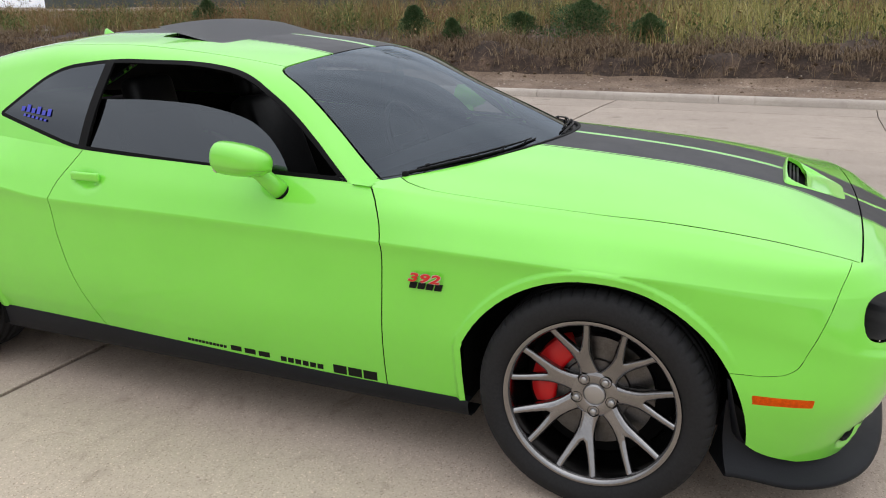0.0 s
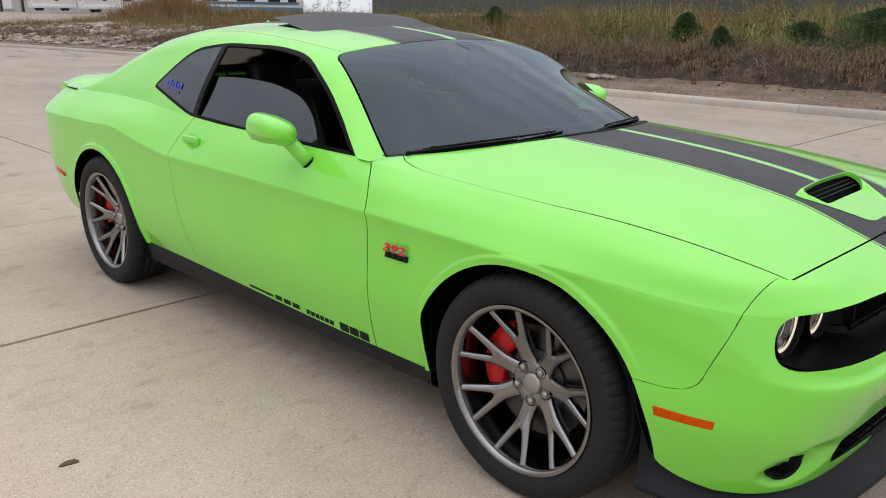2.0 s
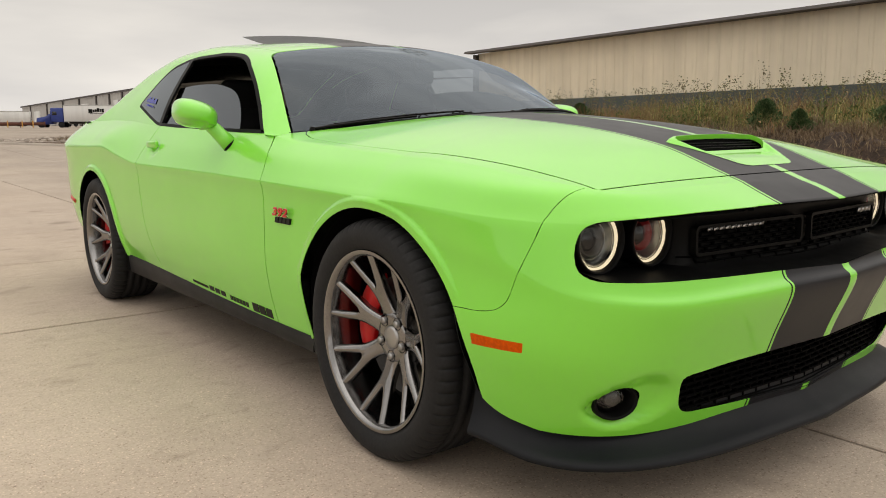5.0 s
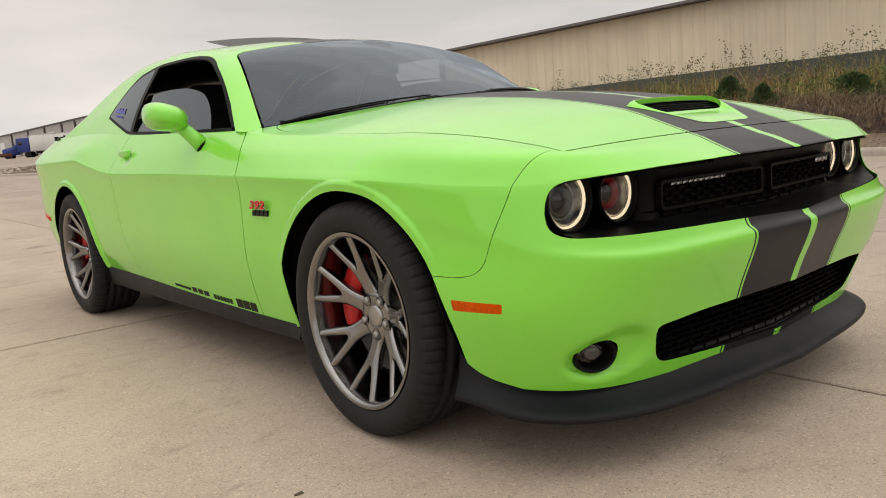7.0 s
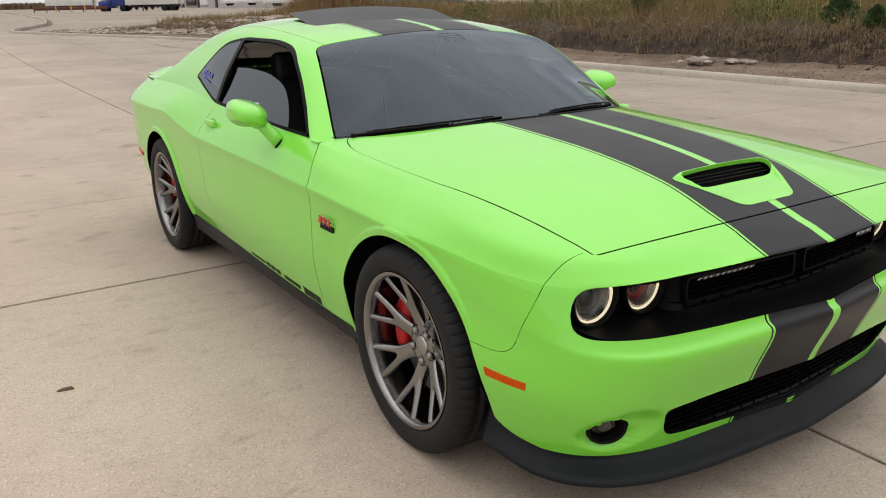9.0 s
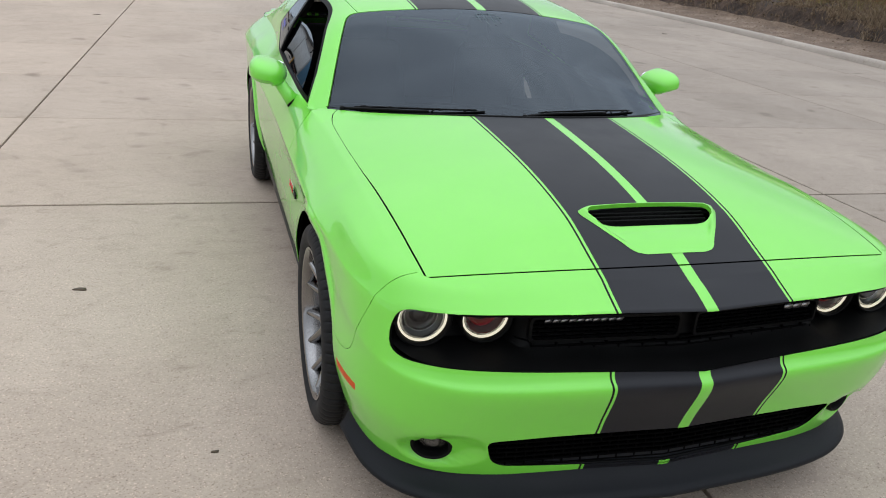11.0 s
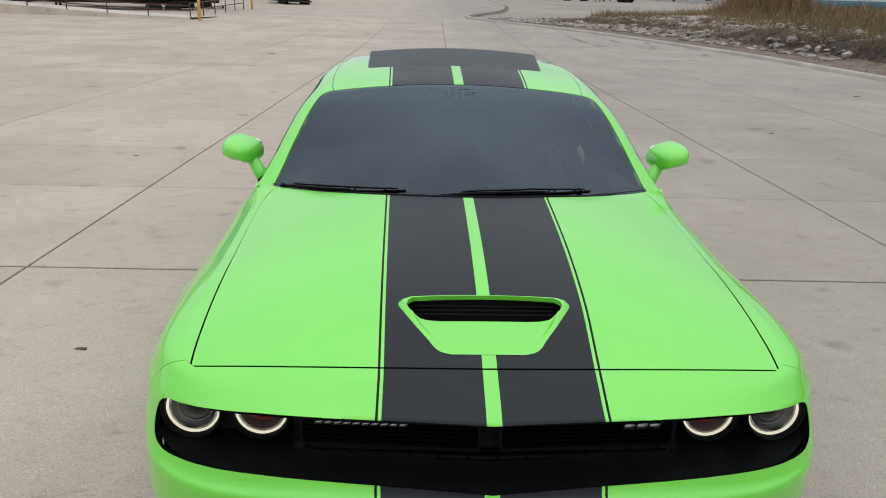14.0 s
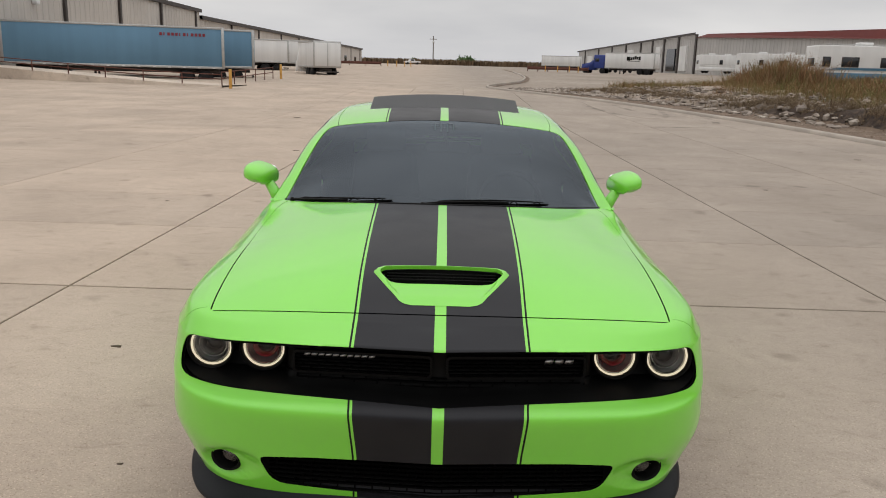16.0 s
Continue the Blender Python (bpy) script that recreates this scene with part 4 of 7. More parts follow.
for t, sx in [(t, 1) for t in ts] + [(t, -1) for t in ts[-2::-1]]:
    line = []
    for a, b, z in SEC:
        x, y = splitter_line(t, a, b, .03)
        lift = np.interp(y, [-.62, -.50, -.455, -.425, -.39], [0, .036, .064, .098, .125])
        rear = step01((y + .70) / .26)
        line.append((x * sx, y, z + .028 + .012 * rear + .020 * step01((y + .60) / .18) * max(0.0, (.24 - z) / .115) ** .5 + lift * max(0.0, (z - .15) / .085) ** 1.3))
    rows.append(line)
bm = grid(rows)
for k in (0, -1):
    bm.verts.ensure_lookup_table()
n = len(SEC)
bm.faces.new(bm.verts[:n])
bm.faces.new(bm.verts[-n:])
bmesh.ops.recalc_face_normals(bm, faces=bm.faces[:])
sharp(part("front_splitter", bm, SPLITTER, car, "scuffed matt black front splitter"), 60)


# ---- grille, lower grille, lamps ----
def front_y(x, b, prow=PROW, a=.965):
    return -b * max(0.0, 1 - (abs(x) / a) ** 4.7) ** (1 / 4.7) - prow * max(0.0, 1 - abs(x) / 0.6) ** 1.5


xs = [-.850 + 1.700 * i / 72 for i in range(73)]
low_edge = smooth_curve((0, .600), (.27, .610), (.74, .624), (.80, .632), (.85, .658))
top_edge = smooth_curve((0, .770), (.40, .771), (.56, .769), (.70, .764), (.80, .755), (.85, .725))
back = lambda x: front_y(x, .742, .030, .93) * (1 - step01((abs(x) - .485) / .04)) - .640 * step01((abs(x) - .485) / .04)
rows = []
for x in xs:
    ax = abs(x)
    zl, zt = low_edge(ax), top_edge(ax)
    ye = front_y(x, .868, a=.945)
    yb = max(back(x), ye + .03)
    rows.append([(x, min(yb, ye + .012), zl - .004), (x, ye + (yb - ye) * .5, zl + .004), (x, yb - .015, zl + .012), (x, yb, zl + .035),
                 (x, yb, zt - .03), (x, yb - .02, zt + .004), (x, front_y(x, .850, a=.925) + .012, zt + .002)])
sharp(part("grille_surround", grid(rows), TRIM, car, "satin black grille surround"), 50)


def ring(outline, inner, y, depth, bm=None):
    """A frame between two outlines in x and z, at y(x), with some depth towards the nose."""
    bm = bm or bmesh.new()
    rows = []
    for (ox, oz), (ix, iz) in zip(outline, inner):
        rows.append([(ox, y(ox), oz), (ox, y(ox) - depth, oz), (ix, y(ix) - depth, iz), (ix, y(ix) + .002, iz)])
    return grid(rows, closed_u=True, bm=bm)


def lattice(x0, x1, z0, z1, y, rows_n, cell, w, depth, lean=lambda x: 0.0):
    """Staggered slots: thin bars in rows with offset uprights."""
    bm = bmesh.new()
    h = (z1 - z0) / rows_n
    for i in range(rows_n + 1):
        z = z0 + h * i
        pts = [x0 + (x1 - x0) * k / 24 for k in range(25)]
        r = [[(x, y(x), z + lean(x) - w / 2), (x, y(x) - depth, z + lean(x) - w / 2), (x, y(x) - depth, z + lean(x) + w / 2), (x, y(x), z + lean(x) + w / 2)] for x in pts]
        grid(r, closed_v=True, bm=bm)
        if i < rows_n:
            x = x0 + cell * (0.5 if i % 2 else 1.0)
            while x < x1:
                box((x - w / 2, y(x) - depth, z + lean(x)), (x + w / 2, y(x), z + lean(x) + h), bm=bm)
                x += cell
    return bm


for s in (-1, 1):
    lo, hi = sorted((s * .022, s * .476))
    o = round_poly([(lo, .650), (hi, .650), (hi, .728), (lo, .728)], .016, 4)
    i = round_poly([(lo + .008, .658), (hi - .008, .658), (hi - .008, .720), (lo + .008, .720)], .012, 4)
    sharp(part("grille_frame", ring(o, i, lambda x: back(x) - .006, .016), TRIM, car), 40)
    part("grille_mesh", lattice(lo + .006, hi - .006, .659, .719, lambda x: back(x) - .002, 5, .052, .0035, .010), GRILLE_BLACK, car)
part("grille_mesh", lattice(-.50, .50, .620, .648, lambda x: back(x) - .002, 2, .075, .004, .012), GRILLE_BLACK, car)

xs = [-.60 + 1.20 * i / 60 for i in range(61)]
rows = []
lg_low = smooth_curve((0, .240), (.25, .246), (.5, .258), (.6, .30))
for x in xs:
    yb = front_y(x, .775, .03) + .02
    rows.append([(x, front_y(x, .80) + .02, lg_low(abs(x)) - .008), (x, yb, lg_low(abs(x)) + .006), (x, yb, .40), (x, front_y(x, .828) + .016, .398)])
part("lower_grille_surround", grid(rows), TRIM, car, "black lower grille housing")
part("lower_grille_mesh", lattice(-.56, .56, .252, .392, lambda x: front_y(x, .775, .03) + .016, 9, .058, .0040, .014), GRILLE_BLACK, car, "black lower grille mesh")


def lamp(x, y, z, r, red, turn):
    root = part("headlight", lathe([(.03, r * .2), (.03, r * 1.08), (-.055, r * 1.12), (-.062, r * 1.15), (-.066, r * 1.12), (-.064, r * 1.04), (-.05, r * 1.02)], 48, "y"), TRIM, car,
                "round halo headlight in the black grille")
    root.matrix_basis = pose(x, y, z, 0, 0, turn)
    part("halo_ring", lathe([(-.046, r * 1.0), (-.051, r * .99), (-.051, r * .925), (-.046, r * .91)], 56, "y"), HALO, root, "glowing white halo ring")
    part("bowl", lathe([(-.046, r * .89), (-.040, r * .84), (-.020, r * .74), (-.005, r * .62), (.01, r * .45), (.012, 0)], 40, "y"), BOWL, root, "grey lamp bowl")
    part("inner_ring", lathe([(-.045, r * .88), (-.049, r * .87), (-.049, r * .835), (-.043, r * .825)], 48, "y"), CHROME, root)
    if not red:
        part("reflector_ring", lathe([(-.026, r * .70), (-.031, r * .685), (-.031, r * .655), (-.024, r * .64)], 40, "y"), CHROME, root)
    part("shroud", lathe([(-.008, r * .66), (-.030, r * .60), (-.033, r * .52), (.005, r * .46)], 40, "y"), BOWLRED if red else STEEL, root, "dark red lamp shroud" if red else "")
    part("projector", lathe([(.005, r * .48), (-.014, r * .44), (-.028, r * .28), (-.034, 0)], 32, "y"), SMOKE, root, "dark projector lens")
    part("lens", lathe([(-.052, r * 1.03), (-.062, r * .85), (-.070, r * .5), (-.073, 0)], 40, "y"), LAMPGLASS, root, "clear lamp lens").visible_shadow = False


for s in (-1, 1):
    lamp(s * .757, -.638, .709, .069, False, s * 2)
    lamp(s * .582, -.646, .709, .068, True, 0)
    # fog lamp
    root = part("fog_light", lathe([(.012, .054), (-.006, .053), (-.012, .049), (-.004, .043), (.04, .039), (.045, .0)], 36, "y"), TRIM, car, "round black fog light")
    root.matrix_basis = pose(s * .713, -.712, .317, 0, 0, s * 22) @ Matrix.Diagonal((1.14, 1.0, 0.86, 1.0))
    part("bulb_housing", lathe([(.03, .022), (.014, .020), (.010, .016), (.016, .0)], 24, "y"), STEEL, root)
    part("lens", lathe([(.012, .036), (.006, .024), (.003, 0)], 24, "y"), LAMPGLASS, root).visible_shadow = False

# lettering on the grille stands as plain silver bars
for x0, x1, n, z, h in ((-.438, -.205, 10, .722, .010), (.338, .436, 3, .722, .017)):
    for k in range(n):
        a = x0 + (x1 - x0) * k / n
        w = (x1 - x0) / n * .80
        y = back(a) - .024
        part("grille_emblem", prism([(a, z - h), (a + w, z - h), (a + w + .005, z - .001), (a + .005, z - .001)], "y", y - .001, y + .004), CAP, car)

# ---- hood scoop ----
trapezoid = smooth_curve((0, .095), (.035, .120), (.10, .137), (.22, .153), (.50, .192), (.76, .224), (.84, .2330), (.90, .2365), (.95, .2350), (.98, .2290), (1.0, .214))  # half width, front to rear


lip = smooth_curve((0, 0.0), (.2, -.001), (.42, -.008), (.54, -.012), (.64, -.008), (.84, .015), (.95, .015), (1.0, .0005))
rim_lip = smooth_curve((0, 0.0), (.25, .0005), (.5, .003), (.8, .009), (.93, .011), (1.0, .0005))
rows = []
for i in range(57):
    v = i / 56
    y = -0.676 + 0.208 * v
    line = []
    for j in range(81):
        h = -1 + 2 * j / 80
        x = trapezoid(v) * h
        yy = y - 0.005 * h * h * v
        k = step01((1 - abs(h) - .05) / .11)
        wall = (lip(v) * k + rim_lip(v) * (1 - k)) * step01((1 - abs(h)) / .06)
        line.append((x, yy, hood_z(x, yy) + wall + .0012))
    rows.append(line)
bm = grid(rows)
MOUTH = round_poly([(-.170, -.552), (.170, -.552), (.216, -.516), (.208, -.487), (.10, -.481), (-.10, -.481), (-.208, -.487), (-.216, -.516)], [.06, .06, .028, .028, .1, .1, .028, .028], 7)
cut(bm, closed(MOUTH), (0, 1), anywhere)
bmesh.ops.delete(bm, geom=[f for f in bm.faces if inside(MOUTH, *f.calc_center_median().xy)], context="FACES")
edge = [e for e in bm.edges if len(e.link_faces) == 1 and all(near(closed(MOUTH), *v.co.xy) < .003 for v in e.verts)]
r = bmesh.ops.extrude_edge_only(bm, edges=edge)
for v in [g for g in r["geom"] if isinstance(g, bmesh.types.BMVert)]:
    v.co.z -= 0.014
    v.co.y += 0.004
scoop = part("hood_scoop", bm, PAINT, car, "green hood scoop with a black inlet")
sharp(scoop, 50)
part("scoop_floor", grid([[(-.22, -.60, .80), (.22, -.60, .80)], [(-.22, -.575, .862), (.22, -.575, .862)], [(-.22, -.475, .895), (.22, -.475, .895)], [(-.22, -.472, .932), (.22, -.472, .932)]]), CAVITY, scoop)
for k in range(3):
    part("scoop_slat", box((-.19, -.524 + .013 * k, .905 + .007 * k), (.19, -.516 + .013 * k, .909 + .007 * k), .001), TRIM, scoop)

# ---- cowl, wipers ----
part("cowl_seal", tube([(x, cowl_y(x) + .004, hood_z(x, cowl_y(x)) - .004) for x in [-.765 + 1.53 * i / 40 for i in range(41)]], .009), SEAL, car)
screen_z = lambda x, y: roof_mid(y) - roof_bow(y) * x * x
cowl = []
for i in range(61):
    x = -.80 + 1.60 * i / 60
    y = cowl_y(x)
    cowl.append([(x, y - .02, hood_z(x, y) - .016), (x, y + .004, hood_z(x, y) - .012), (x, y + .035, screen_z(x, y + .035) + .0015)])
part("cowl_panel", grid(cowl), TRIM, car, "black cowl panel under the wipers")
for pts in ([(-.745, .700), (-.64, .60), (-.50, .490), (-.34, .410), (-.20, .372)], [(-.09, .330), (.10, .342), (.30, .398), (.47, .490), (.53, .532)]):
    fine = smooth_line(pts, 20)
    arch = lambda k: .008 + .012 * math.sin(math.pi * k / 20)
    arm = part("wiper", tube([(x, y, screen_z(x, y) + .012 + .010 * math.sin(math.pi * k / 20)) for k, (x, y) in enumerate(fine[:13])], [.0065 - .0002 * k for k in range(13)], 6), TRIM, car, "black wiper arm and blade")
    part("blade", tube([(x, y + .018, screen_z(x, y + .018) + .004) for x, y in fine[1:20]], [.0035] * 19, 5), SEAL, arm)
    part("blade_spine", tube([(x, y + .018, screen_z(x, y + .018) + arch(k)) for k, (x, y) in enumerate(fine)][2:19], [.0028 + .0012 * math.sin(math.pi * k / 16) for k in range(17)], 5), TRIM, arm)
    for k in (3, 7, 13, 17):
        x, y = fine[k]
        part("claw", tube([(x - .02, y + .018, screen_z(x, y + .018) + .006), (x, y + .018, screen_z(x, y + .018) + arch(k) + .003), (x + .02, y + .018, screen_z(x + .02, y + .018) + .006)], .003, 5), TRIM, arm)
    x, y = fine[0]
    part("pivot_cap", lathe([(-.01, .012), (.010, .011), (.014, .007), (.015, 0)], 16, "z"), TRIM, arm).matrix_basis = pose(x, y - .004, screen_z(x, y) + .008)

# ---- door glass, mirrors, handles ----
def glass_point(y, z, inset):
    xb, zb = belt(y)
    return -(xb - .51 * (z - zb) - inset)


down = smooth_curve((1.065, .950), (1.087, .985), (1.13, 1.038), (1.20, 1.095), (1.28, 1.135), (1.40, 1.163), (1.55, 1.182), (1.767, 1.189), (1.935, 1.185))
rows = [[(glass_point(y, z, .010), y, z) for z in [.945 + (down(y) - .945) * k / 10 for k in range(11)]] for y in [1.065 + (1.985 - 1.065) * i / 40 for i in range(41)]]
bm = grid(rows)
part("door_window", bm, SIDEGLASS, car, "tinted door window wound part way down").visible_shadow = False
rows = [[(-glass_point(y, z, .010), y, z) for z in [.945 + (down(y) - .945) * k / 10 for k in range(11)]] for y in [1.065 + (1.985 - 1.065) * i / 40 for i in range(41)]]
part("door_window", grid(rows), SIDEGLASS, car, "tinted door window wound part way down").visible_shadow = False


def mirror(s):
    bm = bmesh.new()
    bmesh.ops.create_uvsphere(bm, u_segments=56, v_segments=36, radius=1)
    for v in bm.verts:
        p = [math.copysign(abs(c) ** .80, c) for c in v.co]
        px = p[0] * .084
        py = min(p[1], .30) * .095 if p[1] > 0 else p[1] * (.146 - .012 * p[0])
        pz = p[2] * (.057 - .007 * p[0])
        # the lower third turns under along a soft ledge
        if p[2] < -.30:
            k = step01((-.30 - p[2]) / .22)
            py += .012 * k * (p[1] < 0)
            pz += .004 * k
        v.co = (px, py, pz - .009 * p[0] - (.008 if p[2] < -.3 and p[0] > .3 else 0))
    root = part("door_mirror", bm, PAINT, car, "green door mirror on a stalk")
    turn = pose(-1.0, 1.19, 1.040, 2, 4, -10)
    root.matrix_basis = turn if s < 0 else Matrix.Scale(-1, 4, (1, 0, 0)) @ turn
    part("mirror_glass", prism(round_poly([(-.074, -.046), (.070, -.046), (.074, .044), (-.068, .046)], .035, 5), "y", .0275, .0295), CHROME, root)
    m = Matrix() if s < 0 else Matrix.Scale(-1, 4, (1, 0, 0))
    arm = part("mirror_arm", tube([(-.965, 1.142, 1.005), (-.946, 1.127, .982), (-.922, 1.108, .950), (-.894, 1.087, .914)], [.026, .0275, .030, .034], 18), PAINT, car)
    arm.matrix_basis = m
    gasket = part("mirror_gasket", tube([(-.8985, 1.0905, .9205), (-.893, 1.0865, .9135)], [.0345, .0356], 18), SEAL, car)
    gasket.matrix_basis = m
    h = part("door_handle", box((-.9385, 1.872, .899), (-.921, 2.010, .932), .008, 3), PAINT, car, "green pull handle")
    h.matrix_basis = m @ pose(-.004, 0, 0)
    return root


mirror(-1)
mirror(1)

# ---- sunroof, antenna, spoiler ----
rows = []
for i in range(17):
    y = SUN_FRONT - .012 + .362 * i / 16
    rows.append([(x, y + (.012 * (1 - abs(x) / .45)) * (-1 if i == 0 else 0), roof_mid(y) - roof_bow(y) * x * x - .006 + .046 * (i / 16) ** 1.7) for x in [-.452 + .904 * k / 24 for k in range(25)]])
bm = grid(rows)
r = bmesh.ops.solidify(bm, geom=bm.faces[:], thickness=.008)
SUNGLASS = material("sunroof_glass", (.030, .033, .040), .36, 0, 0.8)
bsdf(SUNGLASS).inputs["IOR"].default_value = 2.0
sharp(part("sunroof", bm, SUNGLASS, car, "dark glass sunroof tilted open at its rear edge"), 40)
part("sunroof_well", box((-.46, SUN_FRONT - .01, 1.33), (.46, 1.975, 1.372)), CAVITY, car)
fin = grid([[(.022 * w, 2.56 + .15 * t, roof_mid(2.56 + .15 * t) - .012 + h * .085 * (t ** 1.6 if t < .85 else 1 - (t - .85) * 4)) for h, w in ((0, -1), (.5, -.55), (1, -.12), (1, .12), (.5, .55), (0, 1))] for t in [k / 12 for k in range(13)]])
part("roof_antenna", fin, PAINT, car, "green shark fin antenna")
rows = []
for i in range(45):
    x = -.748 + 1.496 * i / 44
    yb = 3.985 - .05 * (abs(x) / .748) ** 4
    d = .012 * (abs(x) / .748) ** 2 + .026 + .032 * step01((abs(x) - .60) / .148)
    rows.append([(x, y, z - d) for y, z in ((yb - .46, 1.072), (yb - .34, 1.094), (yb - .16, 1.116), (yb - .03, 1.122), (yb, 1.112), (yb - .004, 1.06), (yb - .02, .99), (yb - .45, 1.0))])
bm = grid(rows, closed_v=True)
bm.verts.ensure_lookup_table()
bm.faces.new(bm.verts[:8])
bm.faces.new(bm.verts[-8:])
bmesh.ops.recalc_face_normals(bm, faces=bm.faces[:])
sharp(part("rear_spoiler", bm, PAINT, car, "low green rear spoiler"), 50)
for s in (-1, 1):
    part("rear_side_marker", box((-.008, -.075, -.012), (.008, .075, .012), .003), RED, car, "small red rear side marker").matrix_basis = pose(s * .946, 3.55, .557, 7, 0, s * 5)

# ---- badge and decals on the right side: illegible plain bars ----
def on_door(y, z, lift=.002):
    """A spot on the body's flank."""
    lo = 1 + y / WHEELBASE
    c = [row_point(k, lo) for k in range(8)]
    for a, b in zip(c, c[1:]):
        if a.z <= z <= b.z:
            return a.x + (b.x - a.x) * (z - a.z) / (b.z - a.z) - lift
    return c[0].x - lift


def flank_bar(name, y0, y1, z0, z1, m, slant=.0, lift=.0015, thick=.003, parent=car):
    """A slanting bar that lies on the flank; y falls towards the nose."""
    n = 4
    bm = bmesh.new()
    rows = []
    for i in range(n + 1):
        y = y0 + (y1 - y0) * i / n
        rows.append([(on_door(y, z0, -.004), y, z0), (on_door(y, z0, lift + thick), y, z0), (on_door(y - slant, z1, lift + thick), y - slant, z1), (on_door(y - slant, z1, -.004), y - slant, z1)])
    grid(rows, bm=bm)
    bm.verts.ensure_lookup_table()
    bm.faces.new([rv for rv in bm.verts[:4]])
    bm.faces.new([rv for rv in bm.verts[-4:]])
    bmesh.ops.recalc_face_normals(bm, faces=bm.faces[:])
    return part(name, bm, m, parent, flat=True)


badge_turn = Matrix(((0, 0, -1, -.9685), (-1, 0, 0, .588), (0, 1, 0, .6865), (0, 0, 0, 1)))
for m, grow, lift in ((CHROME, .0030, 0.0), (RED, .0014, .0022)):
    words = bpy.data.curves.new("fender_badge", "FONT")
    words.body, words.size, words.shear, words.offset, words.extrude = "392", .046, .25, grow, .0015
    words.space_character = 1.15
    words.materials.append(m)
    o = new("fender_badge", words)
    o.parent = car
    o.matrix_basis = badge_turn @ pose(0, 0, lift) @ Matrix.Diagonal((1.42, .84, 1, 1))
for k in range(4):
    a = .588 - .029 * k
    flank_bar("fender_badge", a, a - .023, .660, .680, DECAL, .006, .003, .004)
# sponsor decals along the door's lower edge: groups of bars of their sizes
for y0, y1, n, h, zl in ((.915, .735, 3, .036, 0), (1.135, .950, 6, .021, .010), (1.355, 1.168, 3, .022, .014), (1.555, 1.372, 11, .012, .020)):
    w = (y0 - y1) / n
    for k in range(n):
        a = y0 - w * k
        z = ROWS[0]["z"](a) + .012 + zl * .4
        flank_bar("door_decal", a, a - w * (.88 if n < 4 and h > .03 else .76), z, z + h, DECAL, .004, .0008, .0008)

# ---- stickers on the glass ----
marks = [(2.372 - .030 * k, 2.352 - .030 * k, 1.131 - .003 * k, 1.148 - .003 * k + .010 * (k % 2)) for k in range(6)] + [(2.352 - .024 * k, 2.338 - .024 * k, 1.112 - .003 * k, 1.121 - .003 * k) for k in range(6)]
for y0, y1, z0, z1 in marks:
    bm = grid([[(glass_point(y, z, -.014) - .0015, y, z) for z in (z0, z1)] for y in (y0, y1)])
    part("window_sticker", bm, BLUE, car, "faded blue sticker")
for x0, x1, y0, y1 in ((-.052, -.046, 1.045, 1.135), (.046, .052, 1.045, 1.135), (-.070, .070, 1.100, 1.106), (-.020, -.014, 1.02, 1.150), (.014, .020, 1.02, 1.150), (-.046, .046, 1.132, 1.138), (-.062, .062, 1.078, 1.083)):
    bm = grid([[(x, y, screen_z(x, y) + .0015) for x in (x0, x1)] for y in (y0, y1)])
    part("windshield_sticker", bm, FAINT, car, "faint dark emblem sticker")

# ---- cabin ----
part("cabin_floor", box((-.80, .62, .24), (.80, 3.2, .28)), CLOTH, car)
part("firewall", box((-.80, .60, .25), (.80, .66, .93)), CLOTH, car)
rows = [[(x, y, z) for y, z in ((.66, .90), (.80, .955 - .02 * (abs(x) / .8) ** 2), (1.0, .935), (1.10, .90), (1.12, .84), (1.05, .70), (1.0, .55))] for x in [-.80 + 1.6 * i / 20 for i in range(21)]]
part("dashboard", grid(rows), LEATHER, car, "black dashboard")
for s in (-1, 1):
    seat = part("front_seat", box((s * .38 - .25, 1.32, .30), (s * .38 + .25, 1.86, .56), .06, 3), LEATHER, car, "black leather front seat")
    bm = box((-.25, -.07, 0), (.25, .07, .62), .06, 3)
    for v in bm.verts:
        v.co.x *= 1 - .22 * max(0, v.co.z - .35) / .27
    o = part("backrest", bm, LEATHER, seat)
    o.matrix_basis = pose(s * .38, 1.90, .50, -18, 0, 0)
    o = part("headrest", box((-.13, -.05, 0), (.13, .05, .17), .04, 3), LEATHER, seat)
    o.matrix_basis = pose(s * .38, 2.08, 1.075, -14, 0, 0)
    part("door_trim", box((s * .85 - .02, .80, .30), (s * .85 + .02, 2.2, .94), .01), CLOTH, car)
bench = part("rear_bench", box((-.62, 2.45, .30), (.62, 2.95, .60), .06, 3), LEATHER, car, "black rear bench")
part("backrest", box((-.62, 2.88, .5), (.62, 3.05, 1.06), .05, 3), LEATHER, bench)
wheel_rim = bmesh.new()
tube([(.18 * math.cos(a), 0, .18 * math.sin(a)) for a in [2 * math.pi * k / 32 for k in range(33)]], .015, 8, wheel_rim)
box((-.17, -.01, -.02), (.17, .01, .03), .008, 2, wheel_rim)
o = part("steering_wheel", wheel_rim, LEATHER, car, "black steering wheel")
o.matrix_basis = pose(.38, 1.22, .90, -24, 0, 0)
o = part("rear_view_mirror", box((-.12, -.012, -.03), (.12, .012, .03), .012, 2), TRIM, car)
o.matrix_basis = pose(0.02, 1.12, 1.215, 8, 0, 6)
part("mirror_stem", tube([(0.02, 1.115, 1.22), (0.01, 1.10, 1.27), (0.0, 1.09, 1.305)], .010, 8), TRIM, car)
# ---- materials of the place ----
def place_coords(m):
    return node(m, "ShaderNodeNewGeometry").outputs["Position"]


